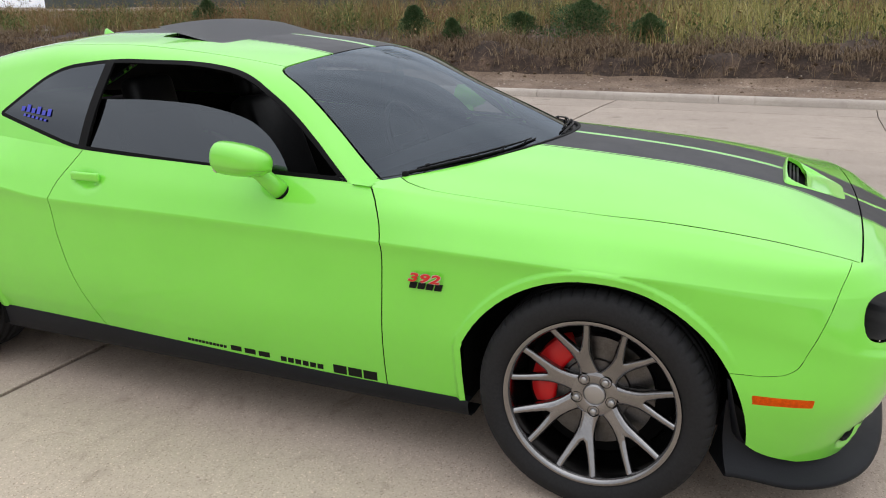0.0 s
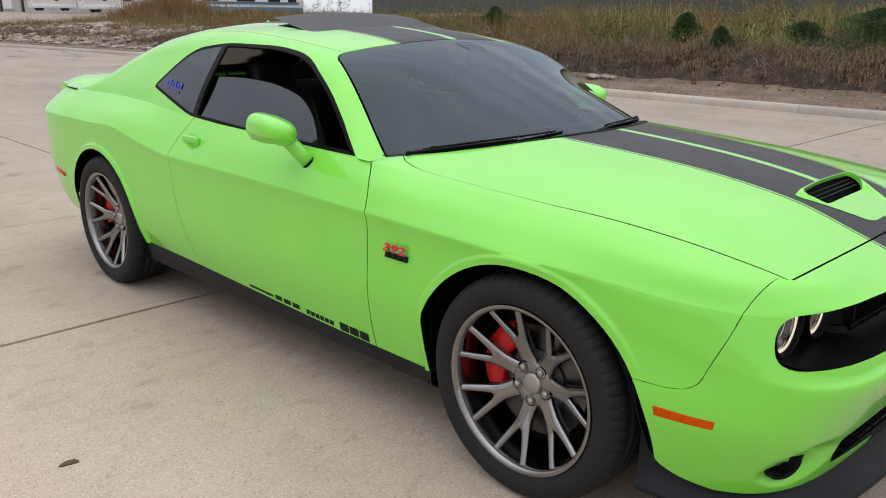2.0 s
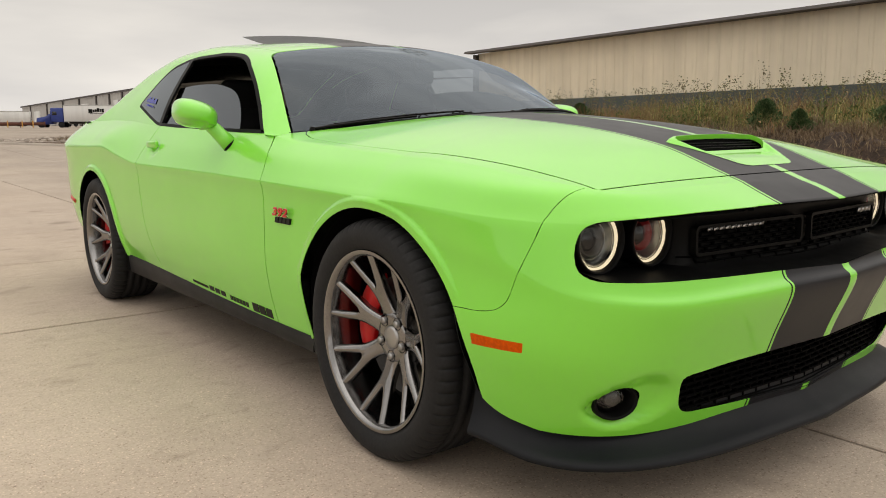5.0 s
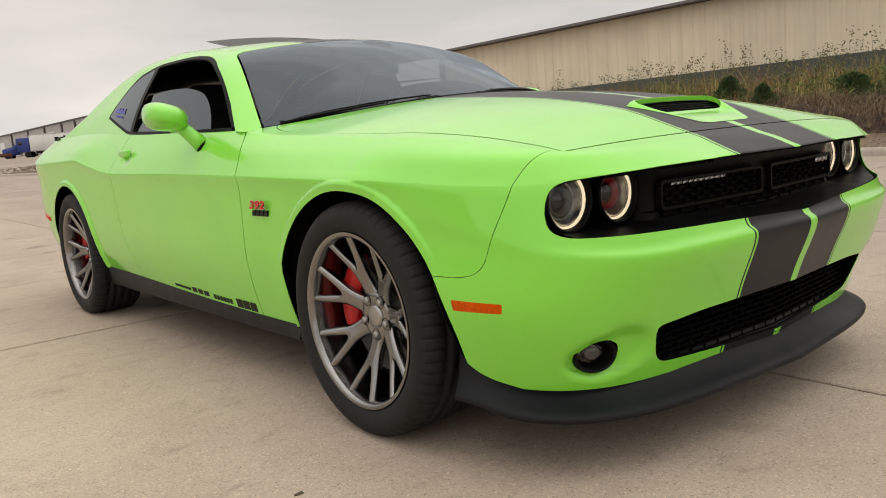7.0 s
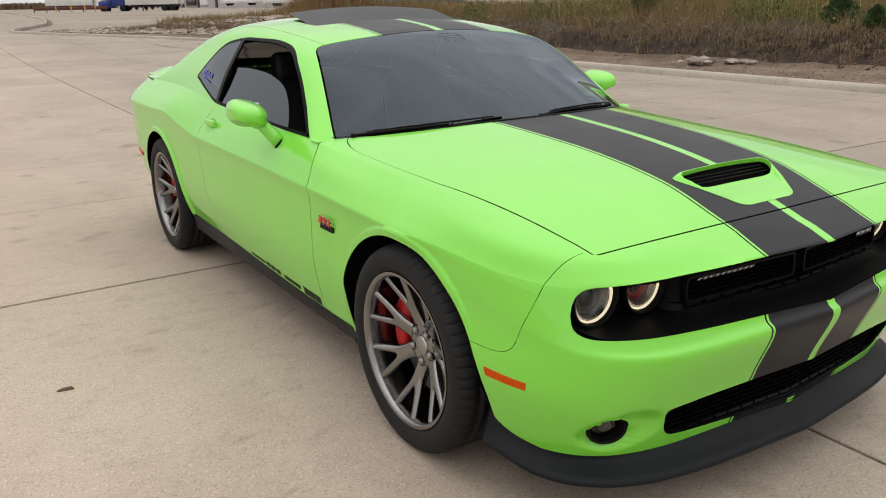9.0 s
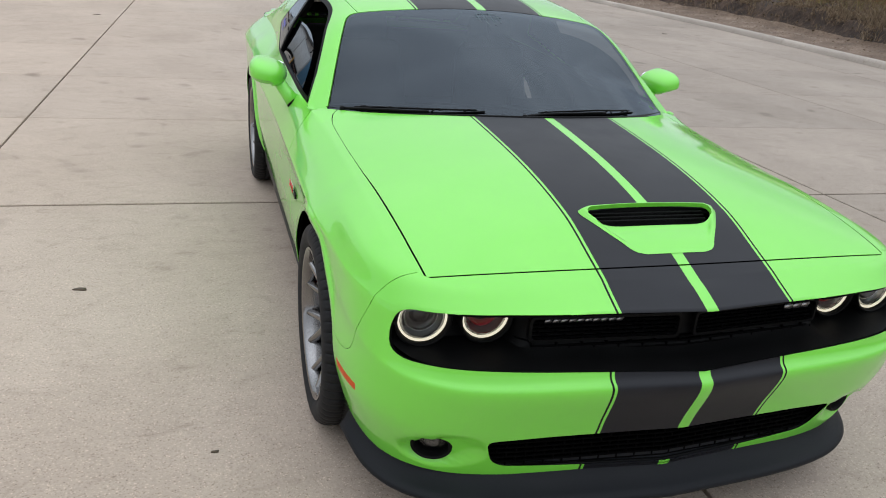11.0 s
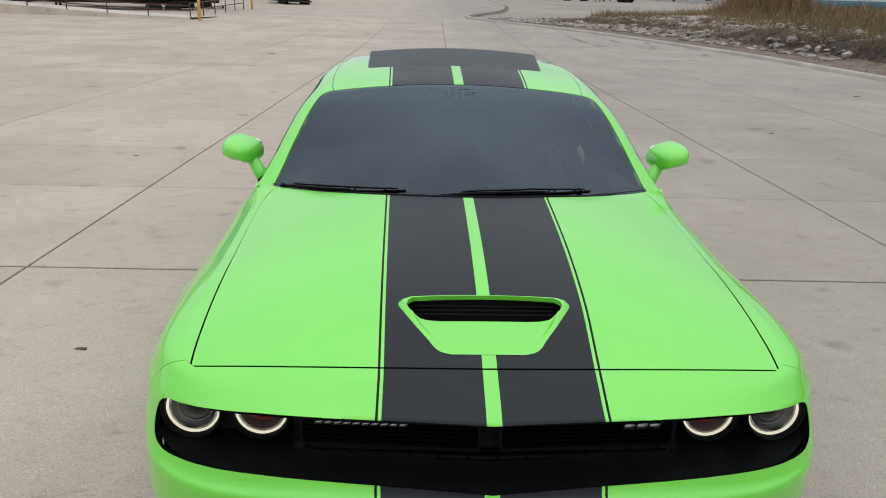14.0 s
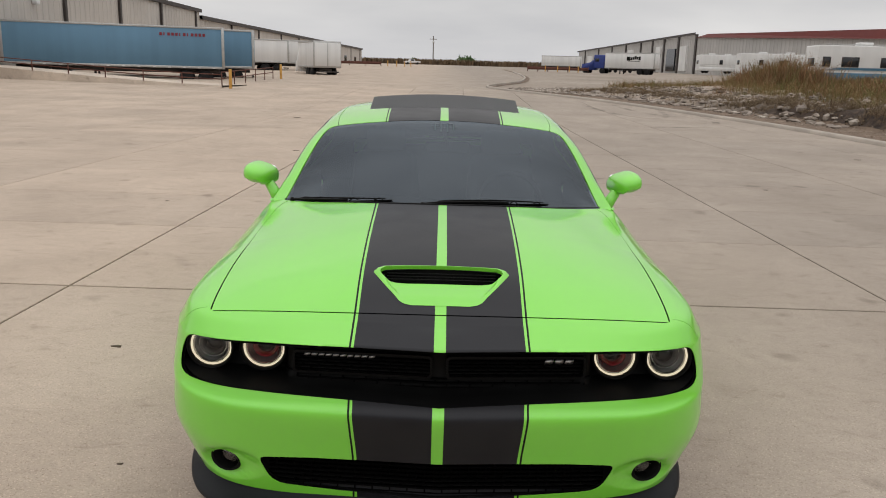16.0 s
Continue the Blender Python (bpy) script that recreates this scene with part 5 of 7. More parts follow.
def world_noise(m, scale, detail=4.0, rough=0.55, stretch=None, distort=0.0):
    n = node(m, "ShaderNodeTexNoise", Scale=scale, Detail=detail, Roughness=rough, Distortion=distort)
    v = place_coords(m)
    if stretch:
        k = node(m, "ShaderNodeMapping", Scale=stretch)
        wire(m, v, k.inputs["Vector"])
        v = k.outputs["Vector"]
    wire(m, v, n.inputs["Vector"])
    return n


def concrete(name, pale, dark):
    """Broom-worn concrete: broad stains, fine exposed grains, dark and light specks, a tone for each slab."""
    m = material(name, pale, 0.85, 0, 0.3)
    broad = world_noise(m, 0.45, 6.0, 0.62)
    base = ramp(m, broad.outputs["Fac"], [(0.30, dark), (0.52, tuple((a + b) / 2 for a, b in zip(pale, dark))), (0.72, pale)])
    tracks = world_noise(m, 0.8, 5.0, 0.6, (1.0, 0.5, 1), 0.6)
    c = mixed(m, 1.0, base.outputs["Color"], ramp(m, tracks.outputs["Fac"], [(0.34, (0.92, 0.915, 0.91)), (0.6, (1.03, 1.03, 1.03))]).outputs["Color"], "MULTIPLY")
    grain = world_noise(m, 85.0, 3.0, 0.75)
    c = mixed(m, 1.0, c, ramp(m, grain.outputs["Fac"], [(0.28, (0.86, 0.85, 0.84)), (0.5, (1.0, 1.0, 1.0)), (0.74, (1.10, 1.09, 1.08))]).outputs["Color"], "MULTIPLY")
    cells = node(m, "ShaderNodeTexVoronoi", Scale=240.0)
    wire(m, place_coords(m), cells.inputs["Vector"])
    tone = node(m, "ShaderNodeSeparateColor")
    wire(m, cells.outputs["Color"], tone.inputs["Color"])
    c = mixed(m, 1.0, c, ramp(m, tone.outputs["Red"], [(0.0, (0.58, 0.55, 0.53)), (0.05, (0.80, 0.78, 0.76)), (0.10, (0.97, 0.97, 0.97)), (0.90, (1.01, 1.01, 1.01)), (0.95, (1.15, 1.14, 1.12)), (1.0, (1.45, 1.43, 1.40))]).outputs["Color"], "MULTIPLY")
    pits = node(m, "ShaderNodeTexVoronoi", Scale=26.0)
    wire(m, place_coords(m), pits.inputs["Vector"])
    c = mixed(m, 1.0, c, ramp(m, pits.outputs["Distance"], [(0.045, (0.55, 0.53, 0.52)), (0.085, (1, 1, 1))]).outputs["Color"], "MULTIPLY")
    blots = world_noise(m, 2.6, 2.0, 0.4)
    c = mixed(m, 1.0, c, ramp(m, blots.outputs["Fac"], [(0.24, (0.70, 0.69, 0.68)), (0.34, (1, 1, 1))]).outputs["Color"], "MULTIPLY")
    scuffs = world_noise(m, 5.5, 6.0, 0.72, (1.0, 1.6, 1.0), 0.8)
    c = mixed(m, 1.0, c, ramp(m, scuffs.outputs["Fac"], [(0.30, (0.76, 0.74, 0.72)), (0.40, (0.95, 0.945, 0.94)), (0.50, (1.0, 1.0, 1.0)), (0.70, (1.05, 1.045, 1.04))]).outputs["Color"], "MULTIPLY")
    # ground brightness painted into the colour: lighter at low x, darker towards the kerb
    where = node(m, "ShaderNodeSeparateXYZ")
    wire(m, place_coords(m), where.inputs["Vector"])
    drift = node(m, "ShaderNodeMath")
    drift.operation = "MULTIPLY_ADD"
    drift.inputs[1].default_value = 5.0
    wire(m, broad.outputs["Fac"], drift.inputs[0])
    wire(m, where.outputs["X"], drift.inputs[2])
    side_tone = node(m, "ShaderNodeMapRange", **{"From Min": -0.5, "From Max": 6.5})
    wire(m, drift.outputs["Value"], side_tone.inputs["Value"])
    c = mixed(m, 1.0, c, ramp(m, side_tone.outputs["Result"], [(0.0, (1.12, 1.10, 1.08)), (0.5, (0.97, 0.98, 0.985)), (1.0, (0.81, 0.83, 0.85))]).outputs["Color"], "MULTIPLY")
    one = node(m, "ShaderNodeObjectInfo")
    c = mixed(m, 1.0, c, ramp(m, one.outputs["Random"], [(0.0, (0.94, 0.94, 0.94)), (1.0, (1.05, 1.045, 1.04))]).outputs["Color"], "MULTIPLY")
    wire(m, c, bsdf(m).inputs["Base Color"])
    bump(m, grain.outputs["Fac"], 0.5, 0.003)
    return m


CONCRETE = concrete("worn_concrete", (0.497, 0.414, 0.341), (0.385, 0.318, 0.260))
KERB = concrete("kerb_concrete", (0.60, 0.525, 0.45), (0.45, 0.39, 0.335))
JOINT = varied(material("joint_filler", (0.05, 0.045, 0.04), 0.9), [(0.006, 0.0055, 0.005), (0.018, 0.016, 0.014)], 3, 40, 0.3)
FIELD = varied(material("field_soil", (0.2, 0.16, 0.11), 0.95), [(0.27, 0.22, 0.175), (0.40, 0.335, 0.275)], 0.08, 1.5, 0.3)
CROPSOIL = varied(material("crop_soil", (0.2, 0.16, 0.11), 0.95), [(0.16, 0.125, 0.085), (0.24, 0.19, 0.13)], 0.05, 1.5, 0.3)
DIRT = material("dirt", (0.16, 0.11, 0.08), 0.95)
d_big, d_mid, d_fine = world_noise(DIRT, 0.5, 5.0), world_noise(DIRT, 3.5, 5.0, 0.65), world_noise(DIRT, 28.0, 3.0, 0.7)
d_col = mixed(DIRT, 1.0, ramp(DIRT, d_mid.outputs["Fac"], [(0.3, (0.020, 0.013, 0.009)), (0.5, (0.048, 0.031, 0.022)), (0.72, (0.115, 0.077, 0.053))]).outputs["Color"],
              ramp(DIRT, d_fine.outputs["Fac"], [(0.3, (0.6, 0.6, 0.6)), (0.7, (1.25, 1.25, 1.25))]).outputs["Color"], "MULTIPLY")
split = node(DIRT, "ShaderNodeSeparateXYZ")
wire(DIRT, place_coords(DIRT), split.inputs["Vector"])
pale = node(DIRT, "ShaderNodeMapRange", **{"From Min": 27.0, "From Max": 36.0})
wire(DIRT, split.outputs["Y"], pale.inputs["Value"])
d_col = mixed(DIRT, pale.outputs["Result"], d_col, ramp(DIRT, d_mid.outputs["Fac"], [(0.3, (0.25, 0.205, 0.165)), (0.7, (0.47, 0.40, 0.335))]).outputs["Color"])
wire(DIRT, mixed(DIRT, 1.0, d_col, ramp(DIRT, d_big.outputs["Fac"], [(0.35, (0.8, 0.8, 0.8)), (0.65, (1.15, 1.1, 1.05))]).outputs["Color"], "MULTIPLY"), bsdf(DIRT).inputs["Base Color"])
bump(DIRT, d_mid.outputs["Fac"], 0.8, 0.08)
GRAVEL = material("gravelly_soil", (0.3, 0.23, 0.17), 0.95)
g_mid, g_fine = world_noise(GRAVEL, 1.6, 5.0, 0.6), world_noise(GRAVEL, 30.0, 3.0, 0.8)
wire(GRAVEL, mixed(GRAVEL, 1.0, ramp(GRAVEL, g_mid.outputs["Fac"], [(0.3, (0.115, 0.080, 0.057)), (0.55, (0.20, 0.145, 0.107)), (0.75, (0.29, 0.225, 0.172))]).outputs["Color"],
                   ramp(GRAVEL, g_fine.outputs["Fac"], [(0.3, (0.6, 0.58, 0.55)), (0.7, (1.3, 1.28, 1.25))]).outputs["Color"], "MULTIPLY"), bsdf(GRAVEL).inputs["Base Color"])
bump(GRAVEL, g_fine.outputs["Fac"], 0.8, 0.02)


def by_piece(name, colours, rough=0.9, trans=0.0):
    """A colour for each separate piece of a joined mesh."""
    m = material(name, colours[0], rough, 0, 0.2)
    g = node(m, "ShaderNodeNewGeometry")
    n = len(colours)
    r = ramp(m, g.outputs["Random Per Island"], [(i / max(1, n - 1), c) for i, c in enumerate(colours)])
    wire(m, r.outputs["Color"], bsdf(m).inputs["Base Color"])
    return m


ROCK = by_piece("limestone_rubble", [(0.14, 0.115, 0.095), (0.27, 0.225, 0.19), (0.44, 0.385, 0.33), (0.20, 0.165, 0.14), (0.36, 0.31, 0.265)])
CLOD = by_piece("earth_clods", [(0.05, 0.031, 0.019), (0.09, 0.06, 0.038), (0.16, 0.115, 0.075), (0.035, 0.022, 0.014)])
PEBBLE = by_piece("pebbles", [(0.11, 0.075, 0.052), (0.24, 0.175, 0.125), (0.40, 0.34, 0.28), (0.17, 0.12, 0.088), (0.20, 0.145, 0.105)])
WEED = by_piece("dry_weeds", [(0.149, 0.0862, 0.0437), (0.241, 0.167, 0.0805), (0.103, 0.115, 0.0368), (0.345, 0.265, 0.132), (0.218, 0.0978, 0.0483), (0.149, 0.155, 0.0517), (0.276, 0.184, 0.0978)])
LIVE = by_piece("late_summer_grass", [(0.192, 0.198, 0.054), (0.432, 0.372, 0.132), (0.12, 0.156, 0.042), (0.54, 0.468, 0.192), (0.336, 0.3, 0.108)])
LEAFY = by_piece("leafy_weeds", [(0.07, 0.10, 0.03), (0.13, 0.17, 0.05), (0.05, 0.075, 0.025), (0.20, 0.21, 0.08)])
RUSSET = by_piece("russet_weeds", [(0.22, 0.11, 0.06), (0.31, 0.17, 0.085), (0.15, 0.085, 0.05), (0.38, 0.26, 0.14)])
SCRUB = by_piece("dead_grass", [(0.156, 0.108, 0.066), (0.252, 0.186, 0.12), (0.108, 0.072, 0.048), (0.312, 0.24, 0.156)])
CEDAR = by_piece("cedar_green", [(0.0322, 0.069, 0.0299), (0.0633, 0.121, 0.0483), (0.109, 0.172, 0.0713), (0.161, 0.207, 0.0978)])
SEED = by_piece("seed_heads", [(0.10, 0.08, 0.04), (0.14, 0.145, 0.06), (0.19, 0.14, 0.08)])
TWIG = material("brown_twig", (0.10, 0.075, 0.05), 0.9)

# ---- ground: level round the car, rising gently towards the far end of the yard ----
rise = smooth_curve((-50, 0.0), (16, 0.0), (28, 0.06), (42, 0.36), (60, 0.78), (100, 1.5), (200, 2.9), (400, 4.6), (2600, 9.0))
ys = [-900, -300, -60, -20, 0, 10, 16, 20, 24, 28, 32, 36, 42, 50, 60, 80, 100, 150, 200, 300, 400, 700, 1500, 2600]
xs = [-2500, -600, -120, -40, -16, -4, 4, 11, 16, 30, 60, 120, 600, 2500]
part("ground", grid([[(x, y, rise(y) - 0.035) for x in xs] for y in ys]), FIELD, None, "bare brown field round the yard", kind="structure", category="ground")

# kerb line along the right of the yard, then round the tip of the planted strip
KERB_LINE = smooth_line([(9.9, -60), (10.0, -20), (10.15, -5), (10.35, 2), (10.6, 6), (11.1, 11), (11.6, 17), (11.55, 23), (11.1, 28), (10.0, 33.5), (8.0, 39.5), (5.6, 45), (3.6, 49.5), (2.9, 52.5), (3.6, 56), (6.5, 66), (9, 90), (11, 150)], 120)
SKEW = 0.02
pave = part("pavement", grid([[(x, y, rise(y) - 0.026) for x in (-70, -40, -20, -8, 0, 6, 12.6)] for y in [-60, -20, 0, 10, 16, 20, 24, 28, 32, 36, 42, 50]]), JOINT, None,
            "broad yard of worn pale concrete slabs", kind="structure", category="pavement")
far = grid([[(x0 + (x1 - x0) * k / 12, y, rise(y) - 0.006) for k in range(13)] for y, x0, x1 in
            [(48.9, -70, 4.2), (52.5, -70, 2.9), (56, -60, 3.6), (60, -45, 5), (66, -32, 6.6), (80, -30, 8.4), (100, -29.5, 9.6), (150, -29, 11), (220, -28, 12), (305, -27, 14)]])
part("road", far, CONCRETE, None, "pale concrete yard running on to the far fields", kind="structure", category="road")

# ---- kerb, in cast lengths ----
kerb = part("kerb_bed", grid([[(x + 0.02, y, rise(y) - 0.03), (x + 0.6, y, rise(y) - 0.01)] for x, y in KERB_LINE]), GRAVEL, None, "concrete kerb along the yard", kind="structure", category="kerb")


def along(line, s):
    for a, b in zip(line, line[1:]):
        d = math.dist(a, b)
        if s <= d:
            t = s / d
            return Vector((a[0] + (b[0] - a[0]) * t, a[1] + (b[1] - a[1]) * t)), Vector(((b[0] - a[0]) / d, (b[1] - a[1]) / d))
        s -= d
    return Vector(line[-1]), Vector(((b[0] - a[0]) / d, (b[1] - a[1]) / d))


PROFILE = [(0.0, -0.03), (0.014, 0.065), (0.035, 0.105), (0.065, 0.122), (0.17, 0.124), (0.19, 0.11), (0.195, -0.02)]
length = sum(math.dist(a, b) for a, b in zip(KERB_LINE, KERB_LINE[1:]))
s0 = 30.0
while s0 < min(length - 4, 175):
    s1 = s0 + 3.05
    rows = []
    for k in range(7):
        p, d = along(KERB_LINE, s0 + 0.004 + (s1 - s0 - 0.008) * k / 6)
        n = Vector((d.y, -d.x))
        rows.append([(p.x + n.x * a, p.y + n.y * a, rise(p.y) + h) for a, h in PROFILE])
    bm = grid(rows)
    m = len(PROFILE)
    bm.verts.ensure_lookup_table()
    bm.faces.new(bm.verts[:m])
    bm.faces.new(bm.verts[-m:])
    bmesh.ops.recalc_face_normals(bm, faces=bm.faces[:])
    sharp(part("kerb_stone", bm, KERB, kerb), 40)
    s0 = s1

# ---- the planted strip behind the kerb: gravel verge, cut dirt bank, weedy slope ----
def bank_height(a, y):
    """Height over the yard at a metres behind the kerb face."""
    far_k = step01((y - 22) / 14)
    k = [(0, .095), (.2, .11), (.8, .15), (1.2, .19), (1.40, .38 - .14 * far_k), (1.56, .60 - .26 * far_k), (1.8, .71 - .28 * far_k), (2.2, .76 - .3 * far_k), (3.1, .82 - .27 * far_k), (4.2, .88 - .1 * far_k), (8, 1.0), (14, 1.3), (20, 1.45), (35, 1.5), (60, 1.5)]
    h = np.interp(a, [q[0] for q in k], [q[1] for q in k])
    w = step01((a - 1.15) / 0.5)
    h += w * (0.16 * noise.noise((a * .55, y * .45, 3.0)) + 0.12 * noise.noise((a * 1.7, y * 1.5, 7.0)) + 0.13 * noise.noise((a * 3.6, y * 3.2, 1.0)) + 0.06 * noise.noise((a * 8, y * 7, 5.0)))
    h += 0.03 * noise.noise((a * 2.2, y * 1.1, 9.0)) * step01(a / .8) + (1 - w) * .05 * max(0, noise.noise((a, y * .4, 5)))
    return h * (1 - .8 * step01((y - 38) / 12))


def bank_point(s, a):
    p, d = along(KERB_LINE, s)
    n = Vector((d.y, -d.x)).lerp(Vector((1, 0)), step01((a - 1) / 3)).normalized()
    x, y = p.x + n.x * (a + 0.17), p.y + n.y * (a + 0.17)
    return Vector((x, y, rise(y) + bank_height(a, y)))


ss = [30 + 0.33 * i for i in range(250)]
vs = [.0, .2, .4, .6, .8, 1.0, 1.12, 1.22, 1.3, 1.38, 1.46, 1.55, 1.65, 1.76, 1.88, 2.0, 2.15, 2.35, 2.6, 2.9, 3.2, 3.5, 3.9, 4.4, 5, 6, 7, 8.5, 10, 12, 14, 17, 20, 25, 30, 36]
verge = grid([[bank_point(s, a) for a in vs[:9]] for s in ss])
part("verge", verge, GRAVEL, None, "gravelly soil verge behind the kerb", kind="structure", category="ground")
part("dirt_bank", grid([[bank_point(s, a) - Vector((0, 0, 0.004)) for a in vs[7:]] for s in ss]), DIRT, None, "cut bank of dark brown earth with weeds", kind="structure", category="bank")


def scatter(name, material_, label, category, pieces):
    """Many small pieces as one joined mesh."""
    verts, faces = [], []
    for v, f in pieces:
        o = len(verts)
        verts.extend(v)
        faces.extend([tuple(i + o for i in q) for q in f])
    me = bpy.data.meshes.new(name)
    me.from_pydata(verts, [], faces)
    me.materials.append(material_)
    me.update()
    ob = new(name, me)
    return tagged(ob, label, category, kind="stuff")


rng = random.Random(4)


def stone(p, r, flat=0.6):
    ico = [(0, 0, 1), (.9, 0, .3), (.3, .85, .3), (-.7, .5, .3), (-.7, -.5, .3), (.3, -.85, .3), (.6, .5, -.5), (-.4, .7, -.5), (-.8, 0, -.5), (-.3, -.7, -.5), (.6, -.5, -.5)]
    fs = [(0, 1, 2), (0, 2, 3), (0, 3, 4), (0, 4, 5), (0, 5, 1), (1, 6, 2), (2, 7, 3), (3, 8, 4), (4, 9, 5), (5, 10, 1), (2, 6, 7), (3, 7, 8), (4, 8, 9), (5, 9, 10), (1, 10, 6)]
    a = rng.random() * 6.28
    c, s = math.cos(a), math.sin(a)
    k = [r * rng.uniform(.7, 1.3), r * rng.uniform(.6, 1.2), r * flat * rng.uniform(.6, 1.2)]
    out = []
    for x, y, z in ico:
        x, y, z = x * k[0] * rng.uniform(.85, 1.15), y * k[1] * rng.uniform(.85, 1.15), z * k[2]
        out.append((p[0] + x * c - y * s, p[1] + x * s + y * c, p[2] + z))
    return out, fs


def blade(p, h, w, lean, bend):
    a = rng.random() * 6.28
    d, q = (math.cos(a), math.sin(a)), rng.random() * 6.28
    u = (math.cos(q) * w, math.sin(q) * w)
    m = (p[0] + d[0] * lean * .4, p[1] + d[1] * lean * .4, p[2] + h * .55)
    t = (p[0] + d[0] * (lean + bend), p[1] + d[1] * (lean + bend), p[2] + h)
    return [(p[0] - u[0], p[1] - u[1], p[2]), (p[0] + u[0], p[1] + u[1], p[2]), (m[0] + u[0] * .8, m[1] + u[1] * .8, m[2]), (m[0] - u[0] * .8, m[1] - u[1] * .8, m[2]), t], [(0, 1, 2, 3), (3, 2, 4)]


def weed_stalk(p, h):
    """A stem with small leaves and a drooping head."""
    out = [blade(p, h, .006, .06 * h, .03)]
    for k in range(int(h * 9)):
        z = h * rng.uniform(.15, .95)
        a, l = rng.random() * 6.28, rng.uniform(.04, .11)
        c, s = math.cos(a), math.sin(a)
        b = (p[0] + .04 * h * z, p[1], p[2] + z)
        w = l * .28
        out.append(([(b[0], b[1], b[2]), (b[0] + c * l * .5 - s * w, b[1] + s * l * .5 + c * w, b[2] + l * .25), (b[0] + c * l, b[1] + s * l, b[2] + l * rng.uniform(-.3, .5)), (b[0] + c * l * .5 + s * w, b[1] + s * l * .5 - c * w, b[2] + l * .2)], [(0, 1, 2, 3)]))
    return out


pebbles = []
for _ in range(5200):
    s, a = rng.uniform(48, 106), rng.uniform(.05, 1.35)
    p = bank_point(s, a)
    pebbles.append(stone(p, rng.choice((.010, .014, .018, .026)) * rng.uniform(.7, 1.4)))
scatter("gravel", PEBBLE, "loose gravel and clods on the verge", "gravel", pebbles)
clods = []
for _ in range(1700):
    p = bank_point(rng.uniform(46, 92), rng.uniform(1.15, 2.9))
    clods.append(stone((p.x, p.y, p.z - .012), rng.uniform(.02, .055), .7))
scatter("earth_clods", CLOD, "clods of brown earth on the cut bank", "clods", clods)
rubble = []
for _ in range(1500):
    s, a = rng.uniform(82, 112), .9 + 4.2 * rng.random() ** 1.3
    p = bank_point(s, a)
    if noise.noise((p.x * .5, p.y * .35, 6.0)) < -.42:
        continue
    rubble.append(stone((p.x, p.y, p.z + .02), rng.uniform(.05, .22) * (1.3 if rng.random() < .12 else 1), rng.uniform(.3, .6)))
for c, n in ((Vector((12.0, 8.9)), 16),):
    for _ in range(n):
        x, y = c.x + rng.gauss(0, .3), c.y + rng.gauss(0, .45)
        rubble.append(stone((x, y, .24), rng.uniform(.06, .2), .5))
scatter("rock_rubble", ROCK, "heap of broken pale limestone along the bank", "rocks", rubble)

weeds, live, scrub, seeds, russet, leaves = [], [], [], [], [], []
for _ in range(9000):
    s, a = rng.uniform(42, 104), 2.3 + 15 * rng.random() ** 1.5
    p = bank_point(s, a)
    dens = noise.noise((p.x * .35, p.y * .30, 2.0)) + .5 * noise.noise((p.x * 1.1, p.y * .9, 12.0))
    if dens < -.30 and a > 3.0 or a < 3.2 and dens < .05:
        continue
    tall = rng.uniform(.35, 1.0) * (1 + .5 * dens) * (1 if a > 3.8 else .45) * (1 - .45 * step01((p.y - 20) / 8))
    hue = noise.noise((p.x * .30, p.y * .24, 8.0)) + rng.gauss(0, .12)
    bin_ = live if -5 < p.y < 2.6 and hue > -.22 or hue > .30 and p.y < 20 else russet if hue < -.24 else weeds
    for _ in range(rng.randint(8, 14)):
        q = (p.x + rng.gauss(0, .17), p.y + rng.gauss(0, .17), p.z - .03)
        bin_.append(blade(q, tall * rng.uniform(.4, 1.15), rng.uniform(.004, .008), rng.uniform(0, .35) * tall, rng.uniform(0, .3)))
    if rng.random() < .35:
        weeds.extend(weed_stalk((p.x, p.y, p.z), tall * rng.uniform(.9, 1.3)))
# a tall russet thicket at the foot of the rubble
for _ in range(620):
    q = Vector((18.3 + rng.gauss(0, 1.35), 41 + rng.gauss(0, 2.0)))
    a = q.x - along(KERB_LINE, 60 + q.y)[0].x
    h = rng.uniform(.7, 1.85) * math.exp(-((q.x - 18.3) / 2.8) ** 2)
    z = rise(q.y) + bank_height(a, q.y) - .05
    bin_ = russet if rng.random() < .7 else weeds
    for _ in range(9):
        bin_.append(blade((q.x + rng.gauss(0, .15), q.y + rng.gauss(0, .15), z), h * rng.uniform(.5, 1.1), .016, rng.uniform(0, .5), rng.uniform(0, .3)))
    weeds.extend(weed_stalk((q.x, q.y, z), h))
# low dark brush behind the rubble and down the slope beside it
for _ in range(1500):
    if rng.random() < .45:
        k = rng.random()
        q = Vector((11.5 + 7.5 * k + rng.gauss(0, .4), 50 - 5 * k + rng.gauss(0, .8)))
        h = rng.uniform(.3, .8)
    else:
        q = Vector((rng.uniform(16.2, 22), rng.uniform(28, 41)))
        h = rng.uniform(.25, .75)
    z = rise(q.y) + bank_height(q.x - along(KERB_LINE, 60 + q.y)[0].x, q.y) - .05
    bin_ = leaves if rng.random() < .12 else weeds if rng.random() < .5 else russet
    for _ in range(8):
        bin_.append(blade((q.x + rng.gauss(0, .22), q.y + rng.gauss(0, .22), z), h * rng.uniform(.5, 1.1), .016, rng.uniform(0, .3), rng.uniform(0, .2)))
